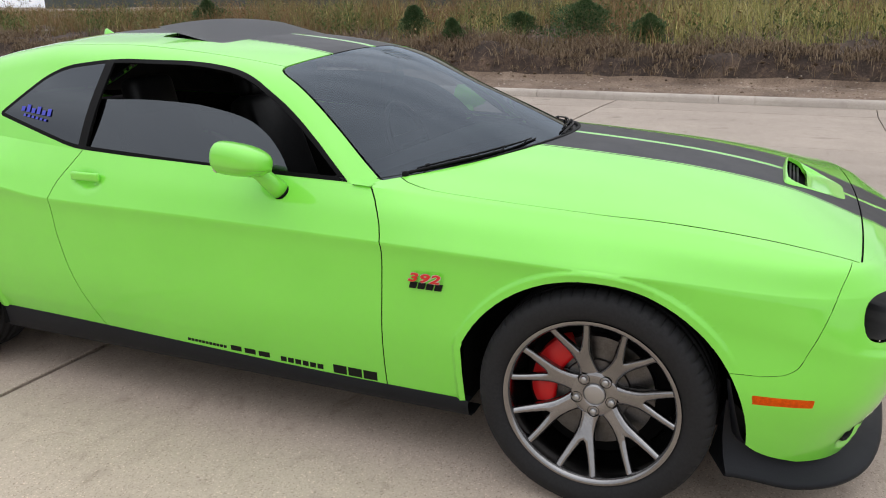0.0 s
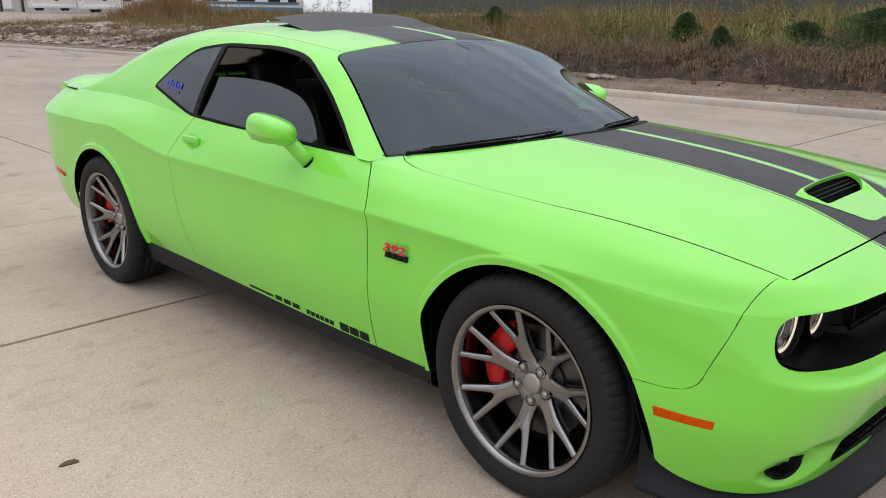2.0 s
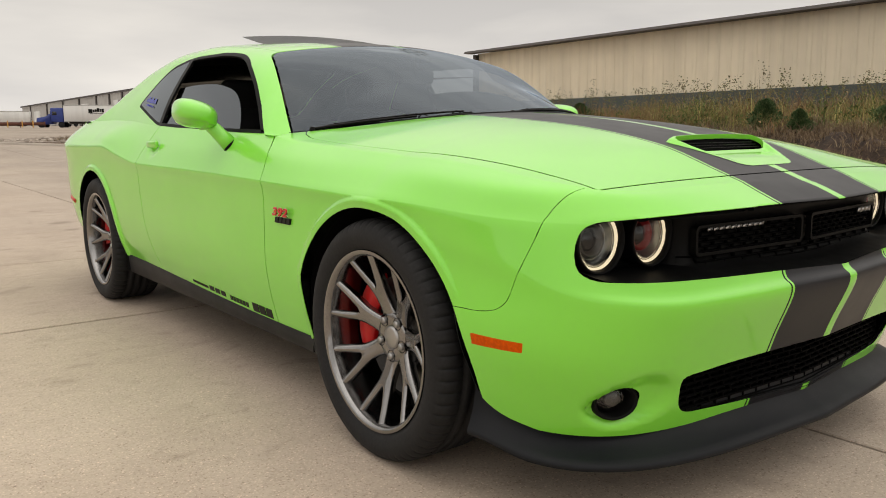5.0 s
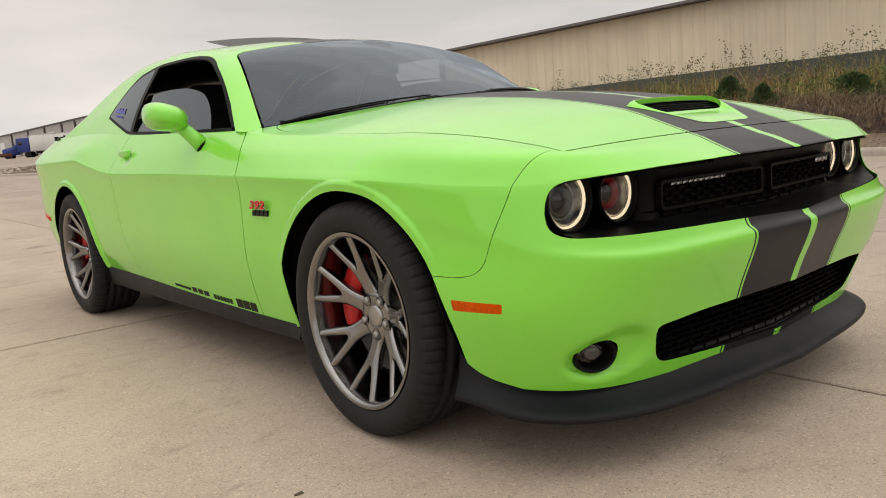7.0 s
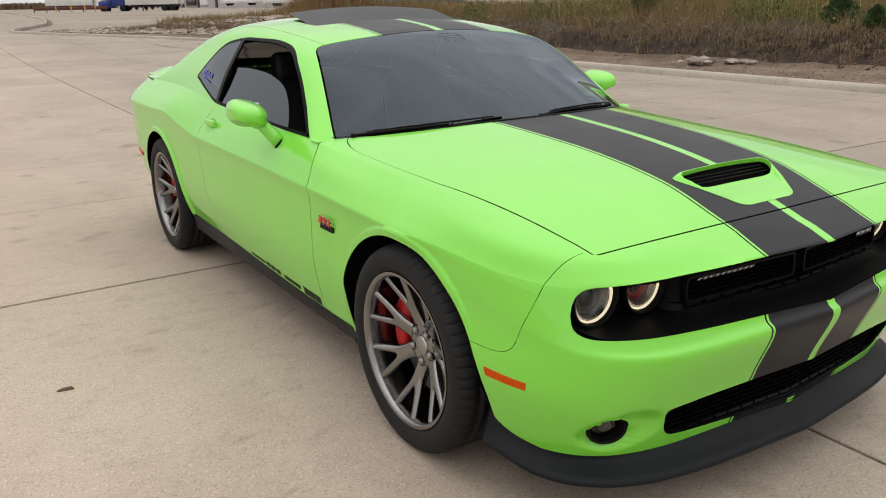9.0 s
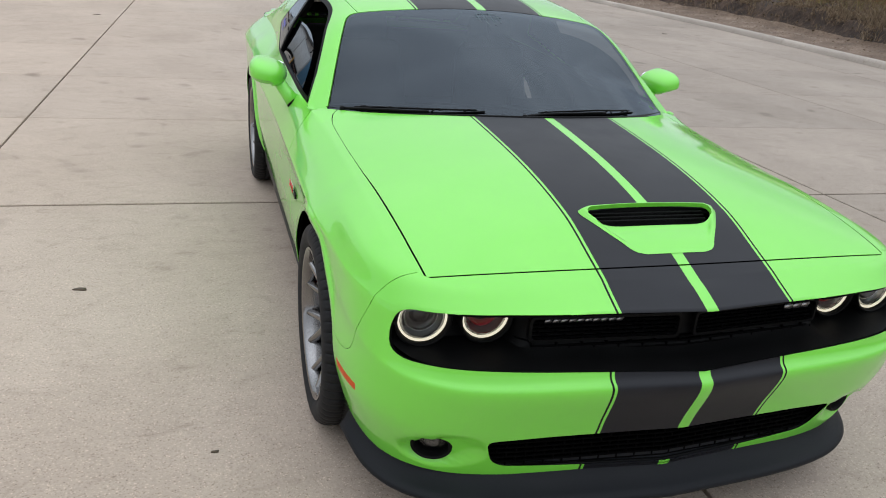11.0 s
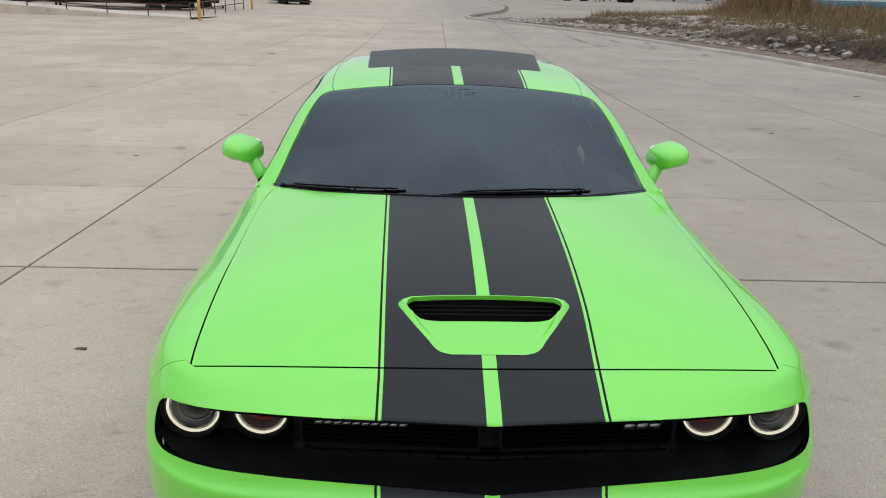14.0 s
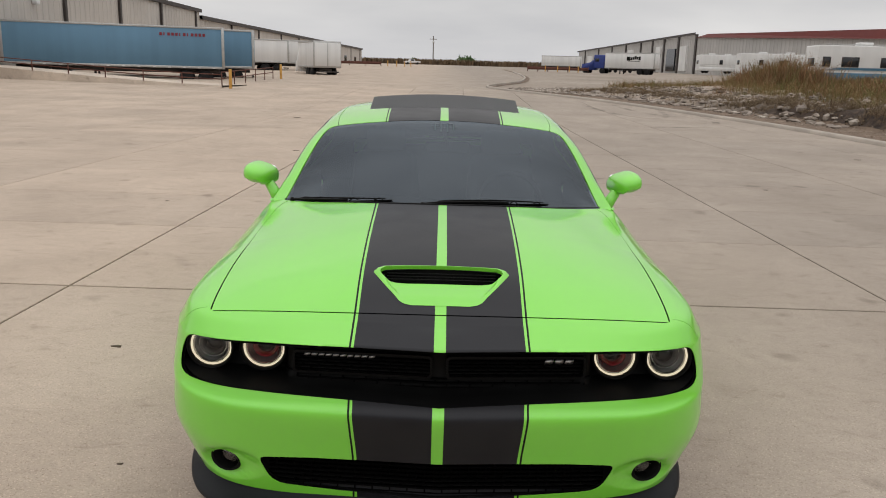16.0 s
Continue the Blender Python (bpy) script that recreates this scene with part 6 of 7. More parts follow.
for _ in range(300):
    s, a = rng.uniform(44, 88), rng.uniform(5.5, 17)
    p = bank_point(s, a)
    h = rng.uniform(1.0, 1.6)
    seeds.extend(weed_stalk((p.x, p.y, p.z), h))
    for _ in range(15):
        r = rng.uniform(.0, .16)
        b = rng.random() * 6.28
        z = p.z + h * rng.uniform(.72, 1.03)
        seeds.append(stone((p.x + .05 * h + r * math.cos(b), p.y + r * math.sin(b), z), rng.uniform(.014, .03), 1.0))
for _ in range(7500):
    s, a = rng.uniform(42, 106), rng.choice((rng.uniform(1.3, 4.6), rng.uniform(1.8, 2.7)))
    p = bank_point(s, a)
    if noise.noise((p.x * .9, p.y * .6, 4.0)) < -.05:
        continue
    for _ in range(rng.randint(4, 8)):
        q = (p.x + rng.gauss(0, .09), p.y + rng.gauss(0, .12), p.z)
        scrub.append(blade(q, rng.uniform(.08, .30), .007, rng.uniform(.05, .25), rng.uniform(.0, .12)))
def droop(p):
    """A dead blade hanging over the edge of the cut."""
    a, out, l = rng.gauss(math.pi, .7), rng.uniform(.05, .16), rng.uniform(.004, .008)
    d = (math.cos(a), math.sin(a))
    u = (-d[1] * l, d[0] * l)
    m = (p[0] + d[0] * out * .5, p[1] + d[1] * out * .5, p[2] + rng.uniform(.02, .09))
    t = (p[0] + d[0] * out, p[1] + d[1] * out, p[2] - rng.uniform(-.04, .16))
    return [(p[0] - u[0], p[1] - u[1], p[2]), (p[0] + u[0], p[1] + u[1], p[2]), (m[0] + u[0], m[1] + u[1], m[2]), (m[0] - u[0], m[1] - u[1], m[2]), t], [(0, 1, 2, 3), (3, 2, 4)]


# sods and dead grass hanging over the top of the cut
for _ in range(2600):
    s, a = rng.uniform(46, 92), rng.gauss(1.78, .16)
    p = bank_point(s, a)
    if noise.noise((p.x * .8, p.y * .9, 15.0)) < -.25:
        continue
    for _ in range(rng.randint(7, 13)):
        scrub.append(droop((p.x + rng.gauss(0, .06), p.y + rng.gauss(0, .09), p.z + .01)))
# leafy green weeds in patches among the dry ones
for _ in range(1500):
    s, a = rng.uniform(50, 90), rng.uniform(2.6, 9)
    p = bank_point(s, a)
    if noise.noise((p.x * .5, p.y * .45, 21.0)) < .08 or p.y > 24:
        continue
    h = rng.uniform(.35, .85)
    for _ in range(rng.randint(14, 24)):
        r, b = rng.gauss(0, .10), rng.random() * 6.28
        leaves.append(blade((p.x + r * math.cos(b), p.y + r * math.sin(b), p.z + h * rng.random()), rng.uniform(.03, .09), rng.uniform(.010, .022), rng.uniform(.02, .08), .03))
    leaves.append(blade((p.x, p.y, p.z), h, .006, .05, .02))
scatter("dry_weeds", WEED, "tall dry brown weeds on the bank", "weeds", weeds)
scatter("green_weeds", LEAFY, "leafy dull green weeds in patches on the bank", "weeds", leaves)
scatter("russet_weeds", RUSSET, "russet dried weeds on the bank", "weeds", russet)
scatter("grass", LIVE, "yellow green long grass on the bank", "grass", live)
scatter("dead_grass", SCRUB, "tufts of dead grass over the cut earth", "grass", scrub)
scatter("seeding_weeds", SEED, "tall weeds with dark seed heads", "weeds", seeds)


def cedar(x, y, z, h, w, seed):
    r = random.Random(seed)
    root = thing("cedar_bush", "dense dark green young cedar on the weedy bank", "bush", pose(x, y, z), "cedars on the bank")
    part("trunk", tube([(0, 0, -.05), (.02, .01, h * .5), (0, 0, h * .92)], [.035, .022, .006], 6), TWIG, root)
    verts, faces = [], []
    for _ in range(3600):
        t = r.random() ** .8
        rad = w * (1 - t ** 2.6) ** .75 * (r.random() ** .6 * 1.05 + (.22 if r.random() < .12 else 0)) * (1 + .22 * math.sin(seed + t * 11))
        a = r.random() * 6.28
        rad *= 1 + .30 * math.sin(a * 3 + seed + t * 4)
        c = Vector((math.cos(a) * rad, math.sin(a) * rad, .04 + t * h * .97))
        d = Vector((math.cos(a) * .8 + r.gauss(0, .4), math.sin(a) * .8 + r.gauss(0, .4), r.uniform(.2, 1.0))).normalized()
        l = r.uniform(.035, .085) * (h ** .5)
        side = d.orthogonal().normalized() * l * .22
        up = d.cross(side)
        for q in (side, up):
            o = len(verts)
            verts.extend([tuple(c - q * .5), tuple(c + d * l * .5 + q), tuple(c + d * l), tuple(c + d * l * .5 - q)])
            faces.append((o, o + 1, o + 2, o + 3))
    me = bpy.data.meshes.new("crown")
    me.from_pydata(verts, [], faces)
    me.materials.append(CEDAR)
    o = new("crown", me)
    o.parent = root


for k, (x, y, h, w) in enumerate(((14.4, 7.75, .84, .36), (13.0, 6.2, .48, .18), (15.1, 5.35, .58, .44), (13.6, 3.5, .78, .62), (13.2, 2.1, .62, .34), (19, 17.5, .9, .5))):
    a = x - along(KERB_LINE, 60 + y)[0].x
    cedar(x, y, rise(y) + bank_height(a, y) - .05, h, w, k + 3)
# ---- buildings, trailers and vehicles round the yard ----
def siding(name, colour, pitch=0.3, depth=0.35):
    """Ribbed sheet metal, a little stained."""
    m = material(name, colour, 0.6, 0, 0.4)
    big = world_noise(m, 0.25, 4.0, 0.6)
    streak = world_noise(m, 1.0, 3.0, 0.5, (1.6, 1.6, 0.05))
    c = mixed(m, 1.0, ramp(m, big.outputs["Fac"], [(0.3, tuple(v * .93 for v in colour)), (0.7, tuple(v * 1.05 for v in colour))]).outputs["Color"],
              ramp(m, streak.outputs["Fac"], [(0.35, (0.93, 0.93, 0.93)), (0.65, (1.03, 1.03, 1.03))]).outputs["Color"], "MULTIPLY")
    wire(m, c, bsdf(m).inputs["Base Color"])
    return m


TAN = siding("tan_metal_siding", (0.78, 0.69, 0.53))
GREYWALL = siding("grey_warehouse_wall", (0.45, 0.435, 0.42))
WAINSCOT = siding("dark_green_wainscot", (0.07, 0.085, 0.08))
DARKTRIM = varied(material("dark_brown_trim", (0.05, 0.04, 0.036), 0.6), [(0.04, 0.032, 0.03), (0.06, 0.05, 0.045)], 1, 20, 0.2)
REDROOF = siding("red_metal_roof", (0.12, 0.024, 0.020))
bsdf(REDROOF).inputs["Specular IOR Level"].default_value = 0.1
PALEWALL = siding("pale_grey_warehouse_wall", (0.54, 0.50, 0.46))
WHITE = siding("white_panel", (0.72, 0.72, 0.71))
BLUEBOX = siding("faded_blue_panel", (0.12, 0.25, 0.37))
BLUECAB = varied(material("deep_blue_paint", (0.02, 0.045, 0.22), 0.35), [(0.018, 0.04, 0.2), (0.024, 0.05, 0.25)], 2, 30, 0.1)
SILVER = varied(material("dull_aluminium", (0.5, 0.5, 0.49), 0.45, 0.6), [(0.42, 0.42, 0.41), (0.55, 0.55, 0.54)], 3, 50, 0.15)
RUST = varied(material("rusty_red_steel", (0.12, 0.045, 0.03), 0.8), [(0.09, 0.035, 0.025), (0.17, 0.06, 0.04)], 2, 40, 0.3)
YELLOW = varied(material("yellow_bollard_paint", (0.62, 0.33, 0.07), 0.6), [(0.52, 0.26, 0.05), (0.66, 0.36, 0.09)], 4, 60, 0.15)
MAROON = material("maroon_lettering", (0.22, 0.016, 0.03), 0.5)
PANE = material("dark_window", (0.015, 0.017, 0.02), 0.1)
TEAL = varied(material("teal_stripe", (0.05, 0.16, 0.25), 0.4), [(0.045, 0.14, 0.22), (0.06, 0.18, 0.28)], 2, 30, 0.1)
BLACKTYRE = RUBBER
CROP = by_piece("ripe_crop", [(0.13, 0.085, 0.05), (0.19, 0.13, 0.08), (0.10, 0.07, 0.045)])


def ribbed(p, q, z0, z1, pitch=0.45, depth=0.05, top=None):
    """A ribbed wall from p to q; top gives a second height at q."""
    p, q = Vector(p), Vector(q)
    d = (q - p)
    n = max(1, int(d.length / pitch))
    u = d.normalized()
    out = Vector((u.y, -u.x))
    rows = []
    for i in range(n):
        for f, o in ((0, 0), (.62, 0), (.70, depth), (.92, depth)):
            t = (i + f) / n
            c = p + d * t + out * o
            zt = z1 if top is None else z1 + (top - z1) * t
            rows.append([(c.x, c.y, z0), (c.x, c.y, zt)])
    c = q
    rows.append([(c.x, c.y, z0), (c.x, c.y, z1 if top is None else top)])
    return grid(rows)


# tan building beyond the bank
hall = thing("tan_warehouse", "long tan metal warehouse with dark base and roof trim", "building")
part("wall", ribbed((45.6, 54.5), (44.6, -60), 3.35, 7.85, .9, .06), TAN, hall, flat=True)
part("wall", ribbed((75, 56), (45.6, 54.5), 3.35, 7.75, .9, .06), TAN, hall, flat=True)
part("base_panel", box((44.75, -60, .6), (45.3, 54.4, 3.36)), WAINSCOT, hall, flat=True)
part("base_panel", box((45.3, 54.2, .6), (75, 54.6, 3.36)), WAINSCOT, hall, flat=True)
part("roof_trim", prism([(44.2, 7.82), (45.2, 7.82), (45.2, 8.02), (44.35, 8.02)], "y", -60, 54.9), DARKTRIM, hall, flat=True)
part("corner_trim", box((45.2, 54.4, 3.3), (45.75, 54.75, 7.75)), DARKTRIM, hall, flat=True)
part("roof", grid([[(44.4, -60, 8.02), (44.4, 54.8, 8.02)], [(75, -60, 9.0), (75, 56, 9.0)]]), DARKTRIM, hall, flat=True)

# grey warehouse on the far left
hall = thing("grey_warehouse", "long grey metal warehouse behind parked trailers", "building")
part("wall", ribbed((-30.5, 30), (-30.5, 98), .2, 7.95, .9, .05), PALEWALL, hall, flat=True)
part("wall", ribbed((-30.5, 98), (-28.6, 276), .8, 7.2, .9, .05, 8.1), PALEWALL, hall, flat=True)
part("roof_trim", box((-31, 30, 7.9), (-30.2, 98.2, 8.3)), DARKTRIM, hall, flat=True)
bm = grid([[(-31, 98, 7.1), (-29, 276.5, 8.05)], [(-30.1, 98, 7.1), (-28.2, 276.5, 8.05)], [(-30.1, 98, 7.55), (-28.2, 276.5, 8.55)], [(-31, 98, 7.55), (-29, 276.5, 8.55)]], closed_u=True)
part("roof_trim", bm, DARKTRIM, hall, flat=True)
part("end_wall", grid([[(-60, 30, 0), (-60, 30, 8)], [(-30.5, 30, 0), (-30.5, 30, 8)]]), PALEWALL, hall, flat=True)
part("end_wall", grid([[(-60, 98, 0), (-60, 98, 8)], [(-30.5, 98, 0), (-30.5, 98, 8)]]), PALEWALL, hall, flat=True)
part("roof", grid([[(-60, 30, 9.2), (-60, 98, 9.2)], [(-31, 30, 8.3), (-31, 98, 8.3)]]), PALEWALL, hall, flat=True)
for k, y in enumerate((51, 62, 73, 84, 96, 112, 128, 145, 162, 180, 200, 222, 246, 270)):
    x = -30.42 if y < 98 else -30.5 + (y - 98) / 178 * 1.9 + .08
    z = 7.9 if y < 98 else 7.3 + (y - 98) / 178 * .9
    part("downpipe", box((x - .05, y, .5), (x + .16, y + .35, z)), DARKTRIM, hall, flat=True)
for y, z in ((66, 6.9), (50, 5.6), (57, 5.6)):
    part("wall_lamp", box((-30.42, y, z), (-30.0, y + .5, z + .35), .06), WHITE, hall)
for y in (215, 232, 255):
    x = -30.5 + (y - 98) / 178 * 1.9
    part("dock_door", box((x - .05, y, 2.6), (x + .1, y + 5, 5.4)), PANE, hall, flat=True)

# warehouse with a red roof on the far right
hall = thing("red_roof_warehouse", "grey warehouse with docks and a red metal roof", "building")
part("wall", ribbed((54, 170), (50.6, 301), 2.5, 10.9, 1.2, .06, 10.1), GREYWALL, hall, flat=True)
part("wall", ribbed((63, 104), (54, 170), 1.4, 7.5, 1.2, .06, 10.3), GREYWALL, hall, flat=True)
part("roof", grid([[(62.4, 103, 7.45), (53.6, 170, 10.15)], [(64, 103, 8.95), (56, 170, 10.95)], [(90, 103, 10.1), (90, 170, 11.8)]]), REDROOF, hall, flat=True)
bm = grid([[(53.4, 170, 10.7), (50.0, 301, 9.95)], [(53.4, 170, 11.2), (50.0, 301, 10.4)]])
part("roof_trim", bm, DARKTRIM, hall, flat=True)
for k, (y, w, z0, z1, m) in enumerate(((176, 5, 3.2, 8.6, WHITE), (184, 7, 3.2, 8.2, PANE), (196, 4, 7.2, 9.0, WHITE), (206, 6, 3.4, 7.6, WHITE), (222, 6, 6.8, 8.9, WHITE), (238, 7, 3.6, 8.0, WHITE), (256, 7, 3.8, 8.2, WHITE), (276, 8, 4, 8.3, WHITE))):
    x = 54 - (y - 170) / 131 * 3.4
    part("dock_door", box((x - .35, y, z0), (x + .1, y + w, z1)), m, hall, flat=True)
for y in (170.2, 182, 193, 203, 214, 230, 247, 266, 288):
    x = 54 - (y - 170) / 131 * 3.4
    part("downpipe", box((x - .3, y, 2.5), (x + .1, y + .9, 10.8 - (y - 170) / 131 * .8)), DARKTRIM, hall, flat=True)


def wheel_pair(parent, x, y, z, r=.5, w=.3):
    o = part("wheel", lathe([(-w / 2, 0), (-w / 2, r * .55), (-w / 2 + .03, r * .6), (-w / 2, r * .66), (-w / 2, r * .93), (-w / 2 + .05, r), (w / 2 - .05, r), (w / 2, r * .93), (w / 2, 0)], 20, "y"), BLACKTYRE, parent)
    o.matrix_basis = pose(x, y, z)


def box_trailer(at, length, m, label, deck=1.15, high=2.75, wheels=True, name="box_trailer"):
    """A box trailer along its local x, tail at +x, standing on its legs and wheels."""
    root = thing(name, label, "trailer", at, "parked trailers")
    part("box", box((-length / 2, -1.28, deck), (length / 2, 1.28, deck + high), .03), m, root)
    for z, h in ((deck - .04, .16), (deck + high - .12, .13)):
        part("rail", box((-length / 2 - .01, -1.31, z), (length / 2 + .01, 1.31, z + h), .01), SILVER, root)
    part("rear_frame", box((length / 2 - .16, -1.315, deck - .02), (length / 2 + .03, 1.315, deck + high + .01), .02), SILVER, root)
    for s in (-1, 1):
        part("rear_door", box((length / 2 + .03, s * .64 - .6, deck + .12), (length / 2 + .055, s * .64 + .6, deck + high - .15), .01), m, root)
        part("landing_leg", box((-length / 2 + 2.6, s * .9 - .07, .05), (-length / 2 + 2.75, s * .9 + .07, deck)), DARKTRIM, root)
        for k in (0, 1):
            wheel_pair(root, length / 2 - 1.3 - 1.25 * k, s * 1.02, .5)
    part("chassis", box((-length / 2 + .5, -.5, deck - .35), (length / 2 - .3, .5, deck - .05)), DARKTRIM, root)
    part("bumper_bar", box((length / 2 - .1, -1.1, .48), (length / 2, 1.1, .60)), DARKTRIM, root)
    return root


def placed(x, y, z, deg):
    return pose(x, y, z, 0, 0, deg)


t1 = box_trailer(placed(-22.4, 52.6, .22, 15), 13.9, BLUEBOX, "faded blue box trailer parked behind a ramp")
for k in range(12):
    part("lettering_bar", box((2.75 + .255 * k, -1.30, 3.26), (2.75 + .255 * k + (.17 if k not in (1, 5, 7) else .08), -1.285, 3.46)), MAROON, t1, flat=True)
for k in range(14):
    part("marker_light", box((-6.6 + .98 * k, -1.33, 1.13), (-6.4 + .98 * k, -1.30, 1.19)), WHITE, t1, flat=True)
box_trailer(placed(-21.4, 57.2, .3, 15), 13.9, BLUEBOX, "second blue box trailer beside the first")
box_trailer(placed(-38.5, 49.5, .2, 8), 13.9, WHITE, "white box trailer at the end of the row")
box_trailer(placed(-23.0, 83.5, .95, 24), 12.2, WHITE, "white box trailer parked in the yard", 1.1, 2.4)
box_trailer(placed(-19.6, 88, .95, 22), 12.2, WHITE, "white box trailer parked beside another", 1.1, 2.5)
truck = box_trailer(placed(-11.9, 73.6, .72, -64), 5.2, WHITE, "white box truck seen from behind", .95, 2.35, name="box_truck")
part("cab", prism(round_poly([(-4.3, .5), (-2.62, .5), (-2.62, 2.5), (-3.3, 2.5), (-3.8, 1.6), (-4.3, 1.45)], .08, 3), "y", -1.1, 1.1), WHITE, truck)
box_trailer(placed(28.6, 193.5, 2.75, -12), 9.5, WHITE, "white box trailer far across the yard", .9, 2.4)
semi = box_trailer(placed(32.1, 134.8, 1.95, -32), 8.7, WHITE, "white semi trailer with dark lettering shapes", 1.0, 2.6, name="semi_trailer")
for k, (a, w, z0, z1) in enumerate(((-.5, .62, 2.30, 2.95), (.16, .30, 2.42, 2.86), (.50, .30, 2.46, 2.92), (.84, .34, 2.50, 3.10), (1.22, .28, 2.50, 2.95), (1.55, .36, 2.40, 3.0), (-.3, 2.1, 2.18, 2.26))):
    part("lettering_bar", box((a, -1.30, z0), (a + w, -1.285, z1), .004), DECAL, semi, flat=True)
cab = thing("semi_truck", "blue semi truck cab coupled to a white trailer", "truck", placed(27.5, 137.9, 1.95, -32))
part("sleeper", box((-1.0, -1.15, .9), (1.0, 1.15, 3.2), .15, 2), BLUECAB, cab)
part("hood", prism(round_poly([(-3.3, .6), (-.9, .6), (-.9, 2.2), (-1.3, 2.3), (-1.6, 1.9), (-3.2, 1.6)], .15, 3), "y", -.95, .95), BLUECAB, cab)
part("windscreen", box((-1.12, -.9, 2.1), (-.98, .9, 2.75), .03), PANE, cab)
part("side_window", box((-.7, -1.17, 2.05), (.0, -1.14, 2.6)), PANE, cab)
for x in (-2.5, .6):
    for s in (-1, 1):
        wheel_pair(cab, x, s * .95, .52)


def motorhome(at, length, high, label, stripe=TEAL, windows=(.06, .22, .50, .74, .9)):
    root = thing("motorhome", label, "motorhome", at, "parked motorhomes")
    out = round_poly([(-length / 2, .45), (length / 2, .45), (length / 2, high), (-length / 2, high)], .14, 4)
    part("body", prism(out, "y", -1.2, 1.2, .05), WHITE, root)
    part("skirt", box((-length / 2 + .05, -1.225, .42), (length / 2 - .03, 1.225, 1.05), .02), stripe, root)
    part("stripe", prism([(-length / 2 + .4, 1.25), (length / 2 - .5, 1.25), (length / 2 - .3, 1.45), (-length / 2 + 1.6, 1.40)], "y", -1.222, -1.19), stripe, root, flat=True)
    for k, f in enumerate(windows):
        x = -length / 2 + length * f
        w = (.5, 1.15, 1.5, 1.0, .7)[k % 5]
        part("window", box((x - w / 2 - .04, -1.225, high * .49), (x + w / 2 + .04, -1.195, high * .73), .03), DARKTRIM, root)
        part("pane", box((x - w / 2, -1.235, high * .505), (x + w / 2, -1.222, high * .715), .03), PANE, root)
    part("rear_window", box((-length / 2 - .02, -.6, high * .5), (-length / 2 + .02, .6, high * .7), .02), PANE, root)
    for z in (.40, .47):
        part("moulding", box((-length / 2 + .1, -1.215, high * z), (length / 2 - .1, -1.195, high * z + .05)), SILVER, root, flat=True)
    part("roof_rail", tube([(-length / 2 + .3, -1.05, high + .08), (length / 2 - .3, -1.05, high + .08)], .025, 6), SILVER, root)
    for x in (-.15, .25):
        part("roof_unit", box((length * x - .5, -.4, high - .02), (length * x + .5, .4, high + .28), .08, 2), WHITE, root)
    for x in (-length * .3, length * .28):
        for s in (-1, 1):
            wheel_pair(root, x, s * 1.0, .45, .45)
    return root


motorhome(placed(32.0, 55.6, 1.25, -3), 10.4, 2.95, "white motorhome with teal stripes behind the weeds")
motorhome(placed(46.4, 111, 2.15, -4), 9.4, 3.1, "white travel trailer with an awning", WHITE, (.3, .62))
motorhome(placed(49.3, 142.5, 2.6, -3), 7.0, 3.2, "small white travel trailer with one window", WHITE, (.55,))


# ---- bollards, ramp and rails ----
def bollard(x, y, h=1.07):
    root = thing("bollard", "yellow steel bollard standing in the yard", "bollard", pose(x, y, rise(y)), "bollards")
    part("post", lathe([(0, .085), (h - .06, .085), (h - .02, .07), (h, .0)], 16, "z"), YELLOW, root)


for x, y in ((-11.9, 41.6), (-12.3, 57.5), (-10.7, 150), (-9, 150), (-7.6, 152), (-6.4, 152), (19.5, 135), (21.5, 135), (23.2, 136), (17.5, 136)):
    bollard(x, y)
ramp_thing = thing("loading_ramp", "low earth loading ramp with rusty pipe rails", "ramp")
a, b = Vector((-12.6, 42.3)), Vector((-42, 49.5))
rows = []
for k in range(13):
    p = a.lerp(b, k / 12)
    h = .12 + .75 * step01(k / 9)
    z = rise(p.y)
    rows.append([(p.x, p.y, z - .03), (p.x + .02, p.y + .05, z + h), (p.x + .6, p.y + 3.4, z + h), (p.x + .6, p.y + 3.5, z - .03)])
part("bed", grid(rows), KERB, ramp_thing, flat=True)
for k in range(13):
    p = a.lerp(b, k / 12)
    h = .12 + .75 * step01(k / 9)
    part("rail_post", tube([(p.x, p.y + .1, rise(p.y) + h - .05), (p.x, p.y + .1, rise(p.y) + h + .62)], .035, 6), RUST, ramp_thing)
for f in (.35, .6):
    part("rail", tube([(a.lerp(b, k / 12).x, a.lerp(b, k / 12).y + .1, rise(a.lerp(b, k / 12).y) + .12 + .75 * step01(k / 9) + f) for k in range(13)], .03, 6), RUST, ramp_thing)
fence = thing("pipe_fence", "rusty low pipe fence beside the trailers", "fence")
for k in range(6):
    y = 43.5 + 2.8 * k
    part("post", tube([(-12.9, y, rise(y) - .02), (-12.9, y, rise(y) + .85)], .035, 6), RUST, fence)
for h in (.45, .82):
    part("rail", tube([(-12.9, 43.5 + 2.8 * k, rise(43.5 + 2.8 * k) + h) for k in range(6)], .03, 6), RUST, fence)
for x0, x1, y in ((-30, -12, 150), (14.5, 25, 136.5)):
    f = thing("pipe_fence", "rusty low fence across the far yard", "fence")
    for k in range(7):
        x = x0 + (x1 - x0) * k / 6
        part("post", box((x - .06, y - .06, rise(y) - .02), (x + .06, y + .06, rise(y) + .9)), RUST, f)
    part("rail", box((x0, y - .05, rise(y) + .3), (x1, y + .05, rise(y) + .8)), RUST, f)

# ---- utility pole, crop field, far trees ----
pole = thing("utility_pole", "tall wooden utility pole at the far road", "pole", pose(-4.2, 300, rise(300)))
